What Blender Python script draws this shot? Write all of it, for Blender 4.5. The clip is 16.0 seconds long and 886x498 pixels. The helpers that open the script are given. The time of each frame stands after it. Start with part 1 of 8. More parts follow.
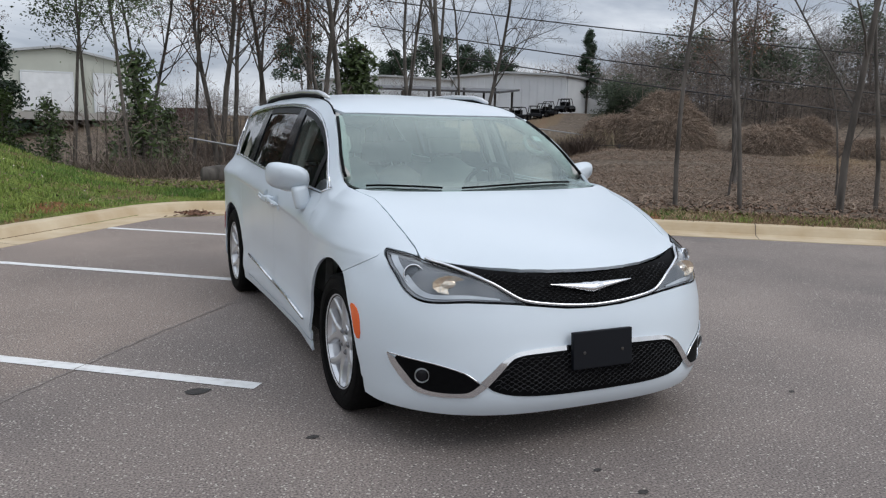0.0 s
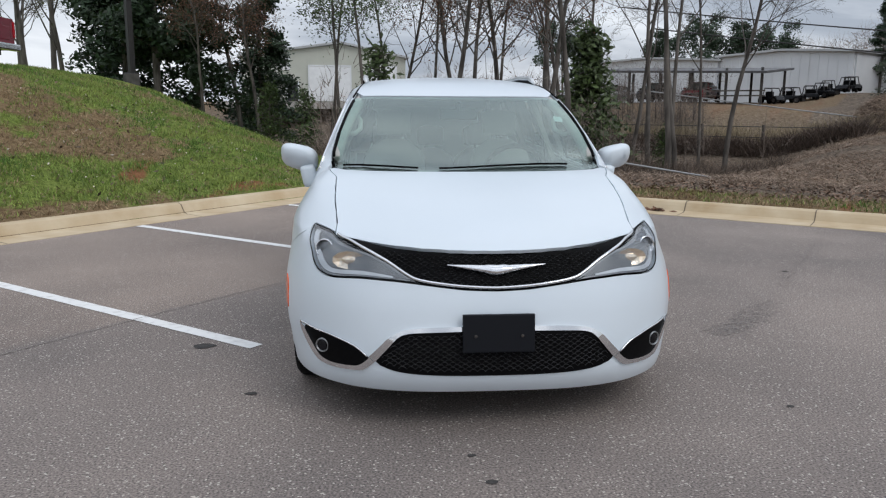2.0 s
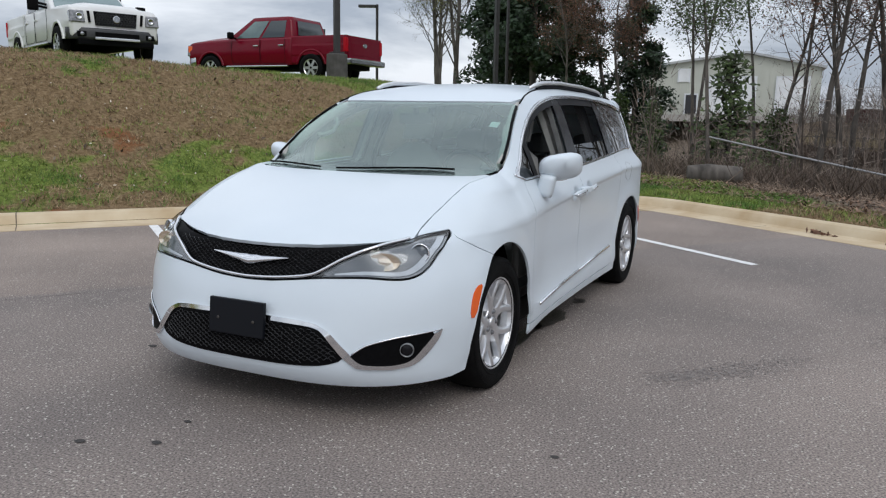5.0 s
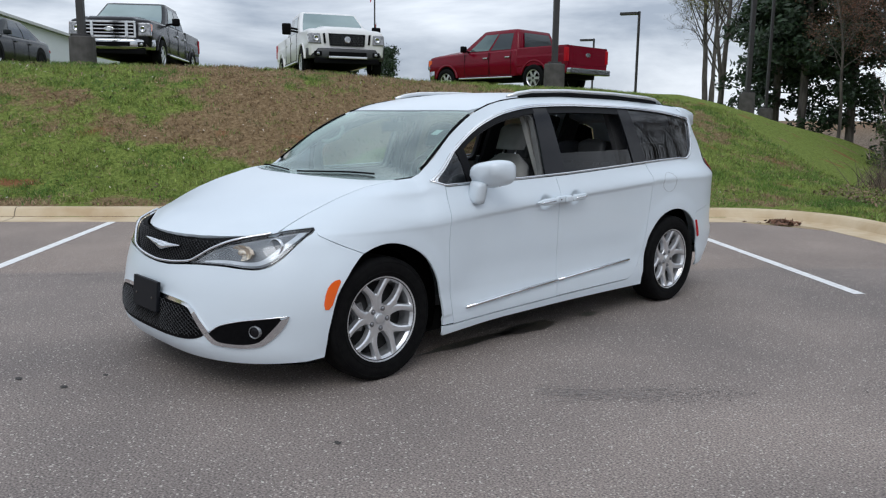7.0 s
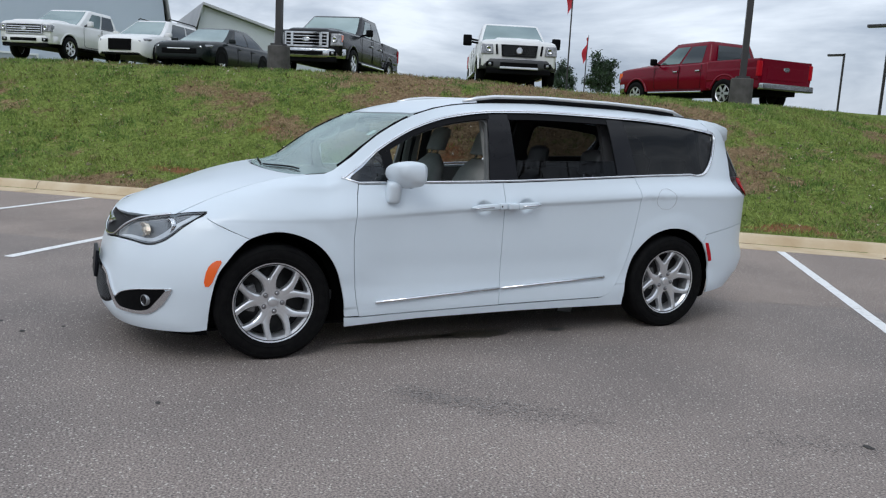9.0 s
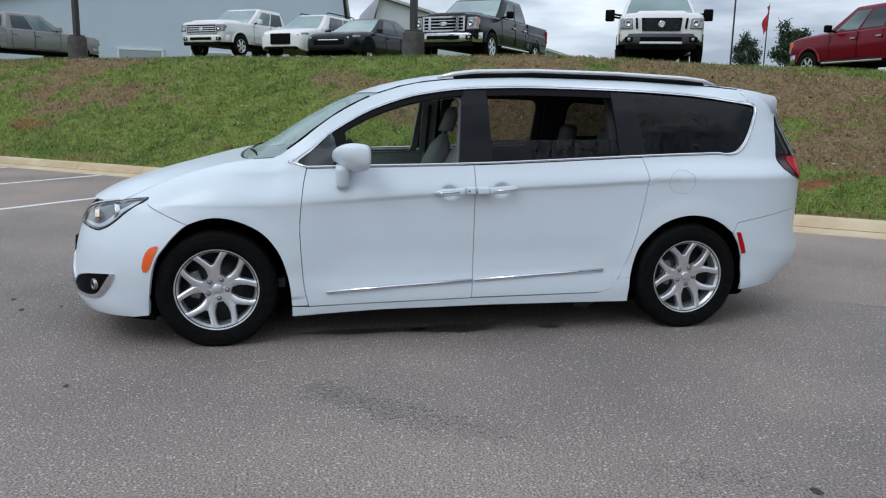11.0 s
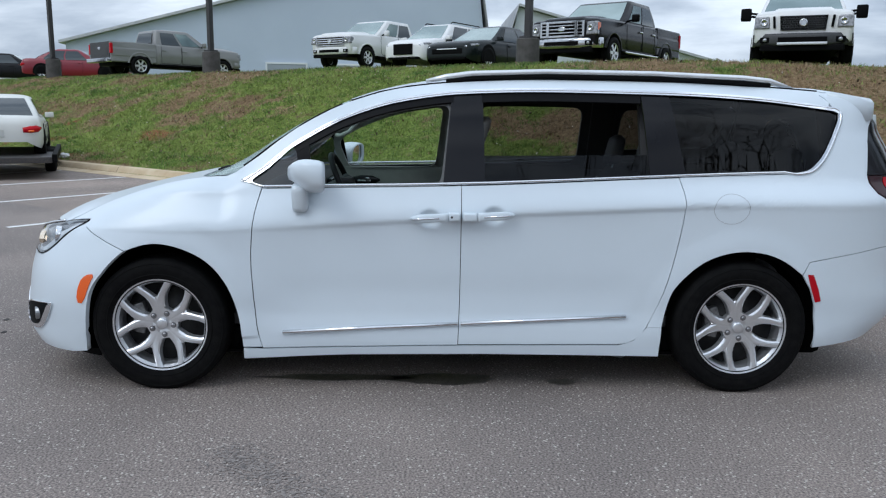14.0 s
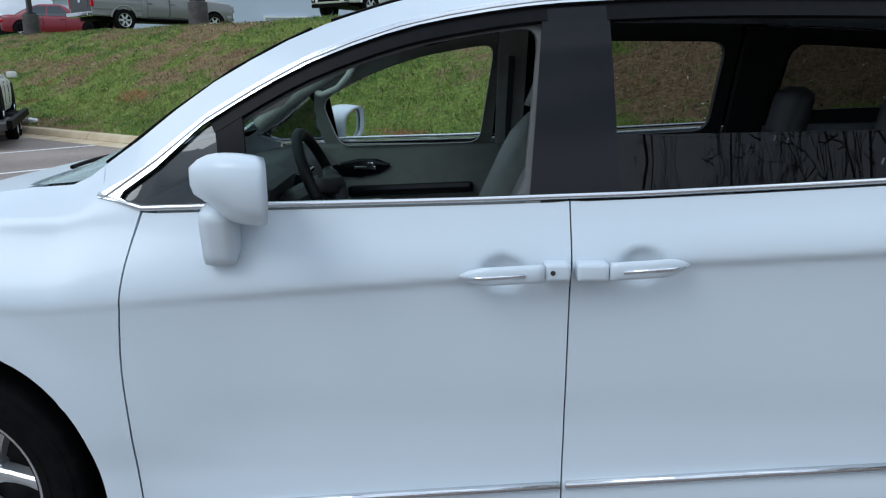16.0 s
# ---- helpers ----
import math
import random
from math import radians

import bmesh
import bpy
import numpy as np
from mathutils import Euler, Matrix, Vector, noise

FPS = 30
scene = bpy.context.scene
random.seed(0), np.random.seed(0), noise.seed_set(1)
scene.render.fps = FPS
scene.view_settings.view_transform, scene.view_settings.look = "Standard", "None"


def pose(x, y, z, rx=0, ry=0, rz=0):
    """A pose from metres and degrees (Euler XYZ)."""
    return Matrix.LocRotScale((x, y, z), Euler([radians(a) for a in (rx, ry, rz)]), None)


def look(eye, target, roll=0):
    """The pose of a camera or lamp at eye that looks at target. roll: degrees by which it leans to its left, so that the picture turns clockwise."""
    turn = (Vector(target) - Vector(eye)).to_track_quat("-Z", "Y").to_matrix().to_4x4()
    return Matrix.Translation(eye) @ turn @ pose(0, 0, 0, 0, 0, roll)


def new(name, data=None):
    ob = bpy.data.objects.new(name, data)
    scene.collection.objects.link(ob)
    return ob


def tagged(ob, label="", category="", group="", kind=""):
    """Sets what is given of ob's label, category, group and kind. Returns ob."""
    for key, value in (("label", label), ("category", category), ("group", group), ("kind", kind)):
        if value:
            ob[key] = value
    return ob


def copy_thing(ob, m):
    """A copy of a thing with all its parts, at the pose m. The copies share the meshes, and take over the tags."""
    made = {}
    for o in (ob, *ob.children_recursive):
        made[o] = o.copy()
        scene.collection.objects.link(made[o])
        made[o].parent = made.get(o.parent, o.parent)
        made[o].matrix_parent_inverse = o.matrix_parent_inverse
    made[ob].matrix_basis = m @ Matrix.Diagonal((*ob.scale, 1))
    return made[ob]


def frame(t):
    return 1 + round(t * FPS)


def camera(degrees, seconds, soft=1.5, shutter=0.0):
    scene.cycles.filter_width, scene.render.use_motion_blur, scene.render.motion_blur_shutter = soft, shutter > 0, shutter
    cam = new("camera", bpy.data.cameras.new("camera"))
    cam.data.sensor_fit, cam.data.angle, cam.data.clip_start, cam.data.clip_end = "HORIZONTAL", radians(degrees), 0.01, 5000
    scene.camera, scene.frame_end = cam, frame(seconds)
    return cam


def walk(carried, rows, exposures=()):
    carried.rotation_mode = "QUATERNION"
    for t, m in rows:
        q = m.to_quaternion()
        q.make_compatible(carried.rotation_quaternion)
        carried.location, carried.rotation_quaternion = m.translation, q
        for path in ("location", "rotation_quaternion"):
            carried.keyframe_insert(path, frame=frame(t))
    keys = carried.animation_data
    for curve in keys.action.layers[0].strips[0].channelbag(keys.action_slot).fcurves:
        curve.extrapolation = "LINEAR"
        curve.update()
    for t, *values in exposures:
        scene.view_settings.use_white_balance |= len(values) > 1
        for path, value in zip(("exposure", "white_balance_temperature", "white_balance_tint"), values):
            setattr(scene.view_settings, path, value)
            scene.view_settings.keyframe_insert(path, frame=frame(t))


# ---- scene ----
cam = camera(59.3, 16.0, soft=1.2)
PATH = [
    (0, (-2.122, -5.345, 1.485), (-1.297, -3.551, 1.169), 1.2),
    (0.5, (-1.740, -5.498, 1.469), (-1.023, -3.662, 1.124), 1.3),
    (1, (-1.363, -5.697, 1.445), (-0.828, -3.805, 1.074), 0.7),
    (1.5, (-0.969, -5.804, 1.461), (-0.618, -3.872, 1.080), 0.6),
    (2, (-0.537, -5.823, 1.479), (-0.369, -3.863, 1.119), 0.3),
    (2.5, (-0.067, -5.885, 1.479), (-0.084, -3.915, 1.132), 0.7),
    (3, (0.416, -5.797, 1.463), (0.251, -3.833, 1.120), 0.6),
    (3.5, (0.934, -5.749, 1.466), (0.617, -3.803, 1.130), 0.4),
    (4, (1.438, -5.656, 1.465), (0.947, -3.748, 1.120), 0.7),
    (4.5, (1.947, -5.504, 1.470), (1.281, -3.648, 1.131), 1.1),
    (4.7, (2.148, -5.452, 1.459), (1.409, -3.625, 1.120), 1.1),
    (6.8, (4.146, -4.375, 1.477), (2.757, -2.974, 1.145), 0.5),
    (7, (4.334, -4.259, 1.484), (2.899, -2.906, 1.156), 0.7),
    (7.5, (4.748, -3.903, 1.488), (3.207, -2.67, 1.166), 1.7),
    (8, (5.096, -3.516, 1.488), (3.459, -2.416, 1.152), 1.9),
    (8.5, (5.404, -3.104, 1.487), (3.685, -2.136, 1.154), 2.2),
    (9, (5.564, -2.657, 1.479), (3.788, -1.793, 1.164), 2.9),
    (9.5, (5.657, -2.247, 1.474), (3.836, -1.489, 1.143), 2.1),
    (10, (5.674, -1.905, 1.47), (3.814, -1.262, 1.114), 1.5),
    (12.5, (5.711, -0.181, 1.518), (3.748, -0.062, 1.153), 1.7),
    (13, (5.659, -0.048, 1.515), (3.694, 0.012, 1.145), 1.8),
    (13.5, (5.399, -0.048, 1.501), (3.431, -0.029, 1.147), 1.4),
    (14, (4.968, -0.126, 1.49), (2.999, -0.09, 1.14), 0.7),
    (14.5, (4.459, -0.165, 1.465), (2.497, -0.155, 1.077), 0.8),
    (15, (3.897, -0.245, 1.447), (1.94, -0.226, 1.032), 0.2),
    (15.5, (3.333, -0.264, 1.431), (1.383, -0.225, 0.988), -0.4),
    (16, (2.769, -0.282, 1.425), (0.822, -0.266, 0.967), -0.2),
]
walk(cam, [(t, look(eye, target, roll)) for t, eye, target, roll in PATH], [(0.0, 0.0, 6330, 10), (4.0, 0.0, 6350, 10), (7.5, 0.0, 6130, 9), (10.0, 0.0, 6030, 8), (13.0, 0.08, 5900, 7), (14.0, 0.08, 5840, 7), (16.0, 0.03, 5690, 5)])

# ---- world and sun ----
world = bpy.data.worlds.new("world")
scene.world = world
world.use_nodes = True
wn, wl = world.node_tree.nodes, world.node_tree.links
wn.clear()
sky = wn.new("ShaderNodeTexSky")
sky.sky_type, sky.sun_disc = "NISHITA", False
sky.sun_elevation, sky.sun_rotation = radians(46), radians(137)
sky.air_density, sky.dust_density = 1.0, 2.0
wco = wn.new("ShaderNodeTexCoord")
wmap = wn.new("ShaderNodeMapping")
wmap.inputs["Scale"].default_value = (1.0, 1.0, 4.0)
wnoise = wn.new("ShaderNodeTexNoise")
wnoise.inputs["Scale"].default_value, wnoise.inputs["Detail"].default_value = 2.6, 8.0
wnoise.inputs["Roughness"].default_value, wnoise.inputs["Distortion"].default_value = 0.55, 0.3
wramp = wn.new("ShaderNodeValToRGB")
wramp.color_ramp.elements[0].position, wramp.color_ramp.elements[0].color = 0.385, (5.7, 6.3, 7.3, 1)
wramp.color_ramp.elements[1].position, wramp.color_ramp.elements[1].color = 0.60, (12.9, 13.3, 13.9, 1)
wmix = wn.new("ShaderNodeMixRGB")
wmix.inputs[0].default_value = 0.88
wsep = wn.new("ShaderNodeSeparateXYZ")
wl.new(wco.outputs["Generated"], wsep.inputs["Vector"])
wgrad = wn.new("ShaderNodeMapRange")
wgrad.inputs["From Min"].default_value, wgrad.inputs["From Max"].default_value = 0.0, 1.0
wgrad.inputs["To Min"].default_value, wgrad.inputs["To Max"].default_value = 0.92, 1.50
wl.new(wsep.outputs["Z"], wgrad.inputs["Value"])
wmul = wn.new("ShaderNodeMixRGB")
wmul.blend_type, wmul.inputs[0].default_value = "MULTIPLY", 1.0
wbg, wout = wn.new("ShaderNodeBackground"), wn.new("ShaderNodeOutputWorld")
wbg.inputs["Strength"].default_value = 0.079
wl.new(wco.outputs["Generated"], wmap.inputs["Vector"])
wl.new(wmap.outputs["Vector"], wnoise.inputs["Vector"])
wl.new(wnoise.outputs["Fac"], wramp.inputs["Fac"])
wl.new(sky.outputs["Color"], wmix.inputs[1])
wl.new(wramp.outputs["Color"], wmix.inputs[2])
wl.new(wmix.outputs["Color"], wmul.inputs[1])
wl.new(wgrad.outputs["Result"], wmul.inputs[2])
wl.new(wmul.outputs["Color"], wbg.inputs["Color"])
wl.new(wbg.outputs["Background"], wout.inputs["Surface"])
sun_data = bpy.data.lights.new("sun", "SUN")
sun_data.energy, sun_data.angle, sun_data.color = 0.8, radians(30), (1.0, 0.97, 0.92)
sun = new("sun", sun_data)
sun.matrix_basis = look((22, -24, 34), (0, 0, 0))


# ---- builders ----
def obj(name, bm, material, parent=None, label="", smooth=False):
    me = bpy.data.meshes.new(name)
    bm.to_mesh(me)
    bm.free()
    for m in material if isinstance(material, (list, tuple)) else [material]:
        me.materials.append(m)
    if smooth:
        for p in me.polygons:
            p.use_smooth = True
    ob = new(name, me)
    if parent is not None:
        ob.parent = parent
    if label:
        ob["label"] = label
    return ob


def part(name, bm, material, parent, label="", smooth=False):
    return obj(name, bm, material, parent, label, smooth)


def thing(name, at, label, category, group="", kind="", rz=0.0):
    e = new(name)
    e.empty_display_size = 0.2
    e.matrix_basis = pose(at[0], at[1], at[2], 0, 0, rz)
    return tagged(e, label, category, group, kind)


def box(bm, c, s, rot=None, bevel=0.0):
    r = bmesh.ops.create_cube(bm, size=1.0)
    vs = r["verts"]
    for v in vs:
        v.co = Vector((v.co.x * s[0], v.co.y * s[1], v.co.z * s[2]))
    if bevel > 0:
        es = list({e for v in vs for e in v.link_edges})
        b = bmesh.ops.bevel(bm, geom=es, offset=bevel, segments=2, affect="EDGES", profile=0.7)
        vs = list({v for f in b["faces"] for v in f.verts} | {v for v in vs if v.is_valid})
    m = Matrix.Translation(c) @ (rot.to_4x4() if rot else Matrix())
    for v in vs:
        v.co = m @ v.co
    return vs


def tube(bm, pts, radii, n=8, caps=True):
    """A tube along pts; radii one number or one a point."""
    pts = [Vector(p) for p in pts]
    if not isinstance(radii, (list, tuple)):
        radii = [radii] * len(pts)
    rings = []
    side = None
    for i, p in enumerate(pts):
        d = (pts[min(i + 1, len(pts) - 1)] - pts[max(i - 1, 0)]).normalized()
        if side is None:
            side = d.orthogonal().normalized()
        side = (side - d * side.dot(d)).normalized()
        up = d.cross(side)
        rings.append([bm.verts.new(p + (side * math.cos(6.28318 * k / n) + up * math.sin(6.28318 * k / n)) * radii[i]) for k in range(n)])
    for a, b in zip(rings, rings[1:]):
        for k in range(n):
            bm.faces.new((a[k], a[(k + 1) % n], b[(k + 1) % n], b[k]))
    if caps:
        bm.faces.new(rings[0][::-1])
        bm.faces.new(rings[-1])


def lathe(bm, prof, n=32, axis="x", at=(0, 0, 0), closed=False):
    """Turns a profile of (along, radius) round an axis."""
    rings = []
    for h, r in prof:
        ring = []
        for k in range(n):
            c, s = math.cos(6.28318 * k / n) * r, math.sin(6.28318 * k / n) * r
            q = {"x": (h, c, s), "y": (c, h, s), "z": (c, s, h)}[axis]
            ring.append(bm.verts.new((q[0] + at[0], q[1] + at[1], q[2] + at[2])))
        rings.append(ring)
    pairs = list(zip(rings, rings[1:])) + ([(rings[-1], rings[0])] if closed else [])
    for a, b in pairs:
        for k in range(n):
            bm.faces.new((a[k], a[(k + 1) % n], b[(k + 1) % n], b[k]))
    return rings


def prism(bm, poly, z0, z1, m=None):
    """A prism over a plan polygon."""
    lo = [bm.verts.new((x, y, z0)) for x, y in poly]
    hi = [bm.verts.new((x, y, z1)) for x, y in poly]
    k = len(poly)
    bm.faces.new(hi)
    bm.faces.new(lo[::-1])
    for i in range(k):
        bm.faces.new((lo[i], lo[(i + 1) % k], hi[(i + 1) % k], hi[i]))
    if m:
        for v in lo + hi:
            v.co = m @ v.co
    return lo + hi


def curve_of(xs, ys):
    """A smooth monotone curve through points."""
    xs, ys = list(map(float, xs)), list(map(float, ys))
    n = len(xs)
    h = [xs[i + 1] - xs[i] for i in range(n - 1)]
    d = [(ys[i + 1] - ys[i]) / h[i] for i in range(n - 1)]
    m = [d[0]] + [0.0 if d[i - 1] * d[i] <= 0 else 2 * d[i - 1] * d[i] / (d[i - 1] + d[i]) for i in range(1, n - 1)] + [d[-1]]

    def f(x):
        if x <= xs[0]:
            return ys[0] + m[0] * (x - xs[0])
        if x >= xs[-1]:
            return ys[-1] + m[-1] * (x - xs[-1])
        i = 0
        while x > xs[i + 1]:
            i += 1
        t = (x - xs[i]) / h[i]
        return ((2 * t - 3) * t * t + 1) * ys[i] + t * (1 - t) ** 2 * h[i] * m[i] + (3 - 2 * t) * t * t * ys[i + 1] + t * t * (t - 1) * h[i] * m[i + 1]
    return f


# ---- materials ----
def mat(name, color, rough=0.5, metal=0.0, color2=None, scale=20.0, detail=4.0, bump=0.0, bump_scale=None, coat=0.0, ramp=(0.35, 0.65), island=0.0, trans=0.0, spec=None, coords="Object", rough2=None, stretch=(1, 1, 1)):
    m = bpy.data.materials.new(name)
    m.use_nodes = True
    nt = m.node_tree
    b = nt.nodes["Principled BSDF"]
    b.inputs["Base Color"].default_value = (*color, 1)
    b.inputs["Roughness"].default_value, b.inputs["Metallic"].default_value = rough, metal
    b.inputs["Coat Weight"].default_value, b.inputs["Coat Roughness"].default_value = coat, 0.14
    b.inputs["Transmission Weight"].default_value = trans
    if spec is not None:
        b.inputs["Specular IOR Level"].default_value = spec
    co = nt.nodes.new("ShaderNodeTexCoord")
    mp = nt.nodes.new("ShaderNodeMapping")
    mp.inputs["Scale"].default_value = stretch
    nt.links.new(co.outputs[coords], mp.inputs["Vector"])
    src = None
    if color2:
        nz = nt.nodes.new("ShaderNodeTexNoise")
        nz.inputs["Scale"].default_value, nz.inputs["Detail"].default_value = scale, detail
        nt.links.new(mp.outputs["Vector"], nz.inputs["Vector"])
        rp = nt.nodes.new("ShaderNodeValToRGB")
        rp.color_ramp.elements[0].position, rp.color_ramp.elements[1].position = ramp
        rp.color_ramp.elements[0].color, rp.color_ramp.elements[1].color = (*color, 1), (*color2, 1)
        nt.links.new(nz.outputs["Fac"], rp.inputs["Fac"])
        src = rp.outputs["Color"]
        if rough2 is not None:
            mr = nt.nodes.new("ShaderNodeMapRange")
            mr.inputs["To Min"].default_value, mr.inputs["To Max"].default_value = rough, rough2
            nt.links.new(nz.outputs["Fac"], mr.inputs["Value"])
            nt.links.new(mr.outputs["Result"], b.inputs["Roughness"])
    if island:
        gi = nt.nodes.new("ShaderNodeNewGeometry")
        hv = nt.nodes.new("ShaderNodeHueSaturation")
        mr = nt.nodes.new("ShaderNodeMapRange")
        mr.inputs["To Min"].default_value, mr.inputs["To Max"].default_value = 1 - island, 1 + island
        nt.links.new(gi.outputs["Random Per Island"], mr.inputs["Value"])
        nt.links.new(mr.outputs["Result"], hv.inputs["Value"])
        hv.inputs["Color"].default_value = (*color, 1)
        if src:
            nt.links.new(src, hv.inputs["Color"])
        src = hv.outputs["Color"]
    if src:
        nt.links.new(src, b.inputs["Base Color"])
    if bump:
        bz = nt.nodes.new("ShaderNodeTexNoise")
        bz.inputs["Scale"].default_value, bz.inputs["Detail"].default_value = bump_scale or scale, 5.0
        nt.links.new(mp.outputs["Vector"], bz.inputs["Vector"])
        bp = nt.nodes.new("ShaderNodeBump")
        bp.inputs["Strength"].default_value, bp.inputs["Distance"].default_value = bump, 0.01
        nt.links.new(bz.outputs["Fac"], bp.inputs["Height"])
        nt.links.new(bp.outputs["Normal"], b.inputs["Normal"])
    return m


def glass(name, tint, rough=0.0, ior=1.5, shine=(1, 1, 1)):
    """Thin tinted pane: clear film plus a mirror coat."""
    m = bpy.data.materials.new(name)
    m.use_nodes = True
    nt = m.node_tree
    nt.nodes.clear()
    o = nt.nodes.new("ShaderNodeOutputMaterial")
    tr, gl, mx, fr = nt.nodes.new("ShaderNodeBsdfTransparent"), nt.nodes.new("ShaderNodeBsdfGlossy"), nt.nodes.new("ShaderNodeMixShader"), nt.nodes.new("ShaderNodeLayerWeight")
    tr.inputs["Color"].default_value = (*tint, 1)
    gl.inputs["Roughness"].default_value, gl.inputs["Color"].default_value = rough, (*shine, 1)
    f0 = ((ior - 1) / (ior + 1)) ** 2
    pw, ma = nt.nodes.new("ShaderNodeMath"), nt.nodes.new("ShaderNodeMath")
    pw.operation, pw.inputs[1].default_value = "POWER", 4.0
    fr.inputs["Blend"].default_value = 0.5
    nt.links.new(fr.outputs["Facing"], pw.inputs[0])
    ma.operation, ma.inputs[1].default_value, ma.inputs[2].default_value = "MULTIPLY_ADD", 1 - f0, f0
    nt.links.new(pw.outputs["Value"], ma.inputs[0])
    nt.links.new(ma.outputs["Value"], mx.inputs["Fac"])
    nt.links.new(tr.outputs["BSDF"], mx.inputs[1])
    nt.links.new(gl.outputs["BSDF"], mx.inputs[2])
    nt.links.new(mx.outputs["Shader"], o.inputs["Surface"])
    return m


WHITE = mat("white_paint", (0.645, 0.71, 0.765), 0.36, coat=0.40, color2=(0.635, 0.70, 0.752), scale=3.0)
CHROME = mat("chrome", (0.75, 0.76, 0.78), 0.08, 1.0)
RAILM = mat("satin_chrome", (0.78, 0.79, 0.80), 0.30, 0.75, color2=(0.72, 0.73, 0.74), scale=12)
BLACK = mat("black_plastic", (0.0018, 0.0018, 0.0022), 0.6, color2=(0.0035, 0.0035, 0.004), scale=60, spec=0.07)
GLOSSBLACK = mat("gloss_black", (0.006, 0.006, 0.008), 0.12, color2=(0.008, 0.008, 0.010), scale=5, spec=0.24)
SATINBLACK = mat("satin_black", (0.004, 0.004, 0.005), 0.35, color2=(0.006, 0.006, 0.007), scale=30, spec=0.10)
RUBBER = mat("tyre_rubber", (0.003, 0.003, 0.0035), 0.75, color2=(0.006, 0.006, 0.006), scale=25, bump=0.25, bump_scale=90, spec=0.10)
ALLOY = mat("alloy", (0.74, 0.75, 0.77), 0.30, 0.82, color2=(0.68, 0.69, 0.71), scale=15)
# near-black without gloss: the shade inside the wheel gaps is put into the colour
WELL = mat("wheel_well_shade", (0.002, 0.002, 0.002), 1.0, color2=(0.004, 0.004, 0.004), scale=60, spec=0.0)
DARKMETAL = mat("dark_metal", (0.05, 0.05, 0.055), 0.55, 0.6, color2=(0.09, 0.08, 0.07), scale=30)
CLEAR = glass("windscreen_glass", (0.52, 0.67, 0.61), 0.22, 2.85, (0.84, 0.96, 0.92))
CLEARSIDE = glass("side_glass", (0.80, 0.86, 0.84), ior=1.4)
VENT = glass("vent_glass", (0.10, 0.12, 0.14), ior=1.7)
TINT = glass("privacy_glass", (0.09, 0.095, 0.105), ior=1.34)
AMBER = mat("amber_lens", (0.80, 0.115, 0.008), 0.15, coat=0.6)
REDLENS = mat("red_lens", (0.42, 0.004, 0.012), 0.25, coat=0.05, spec=0.15)
SMOKED = mat("smoked_lens", (0.020, 0.003, 0.004), 0.15, color2=(0.03, 0.003, 0.005), scale=9, spec=0.35)
FABRIC = mat("grey_leather", (0.30, 0.297, 0.285), 0.6, color2=(0.26, 0.257, 0.248), scale=12, bump=0.1, bump_scale=200)
DASH = mat("dash_plastic", (0.035, 0.035, 0.037), 0.6, bump=0.1, bump_scale=300)
LINER = mat("headliner", (0.56, 0.55, 0.52), 0.9, color2=(0.50, 0.49, 0.47), scale=40)
CONCRETE = mat("kerb_concrete", (0.45, 0.335, 0.20), 0.85, color2=(0.60, 0.50, 0.35), scale=2.2, detail=8, bump=0.2, bump_scale=80, ramp=(0.3, 0.7))
PAINTLINE = mat("line_paint", (0.78, 0.78, 0.77), 0.7, color2=(0.60, 0.59, 0.58), scale=14, detail=9, ramp=(0.5, 0.72))
POLEM = mat("pole_bronze", (0.022, 0.021, 0.022), 0.5, color2=(0.03, 0.028, 0.027), scale=8)
PIER = mat("pier_concrete", (0.050, 0.046, 0.043), 0.85, color2=(0.085, 0.08, 0.075), scale=5, detail=8)
BEIGE = mat("beige_cladding", (0.50, 0.51, 0.45), 0.6, color2=(0.46, 0.47, 0.415), scale=0.6)
BLUEGREY = mat("bluegrey_cladding", (0.47, 0.53, 0.63), 0.55, color2=(0.44, 0.50, 0.60), scale=0.3)
WHITEMETAL = mat("white_cladding", (0.70, 0.72, 0.74), 0.55, color2=(0.62, 0.64, 0.66), scale=0.4)
BARK = mat("bark", (0.050, 0.043, 0.037), 0.9, color2=(0.145, 0.128, 0.112), scale=5, detail=9, bump=0.6, bump_scale=18, stretch=(1, 1, 0.25))
LEAF = mat("green_leaf", (0.055, 0.085, 0.024), 0.6, island=0.55)
PINE = mat("pine_needles", (0.022, 0.045, 0.018), 0.6, island=0.5)
DEADLEAF = mat("dead_leaf", (0.15, 0.075, 0.045), 0.8, island=0.6)


# ---- lot frame: u along the hill kerb, v towards the hill ----
UX, UY = 0.618, 0.786


def lot(u, v, z=0.0):
    return Vector((u * UX - v * UY, u * UY + v * UX, z))


def lot_uv(x, y):
    return x * UX + y * UY, -x * UY + y * UX


LOT_DEG = math.degrees(math.atan2(UY, UX))


def step01(a, b, x):
    t = min(1.0, max(0.0, (x - a) / (b - a)))
    return t * t * (3 - 2 * t)


crest_v = curve_of((-60, -30, -3, 0, 4, 8, 13, 20, 40), (12.2, 12.2, 12.4, 12.9, 14.5, 17.5, 21.5, 27.0, 44.0))
back_z = curve_of((6.4, 8.6, 16, 24, 30, 34, 42, 46, 70, 95, 140, 400, 900), (0.16, 0.17, -0.6, -1.4, -1.9, -1.6, 0.2, 1.5, 1.75, 2.0, 2.4, 3.0, 3.0))

open_z = curve_of((6.4, 8.6, 16, 24, 30, 34, 42, 46, 70, 95, 140, 400, 900), (0.16, 0.15, -0.25, -0.25, -0.05, 0.25, 0.95, 1.5, 1.75, 2.0, 2.4, 3.0, 3.0))


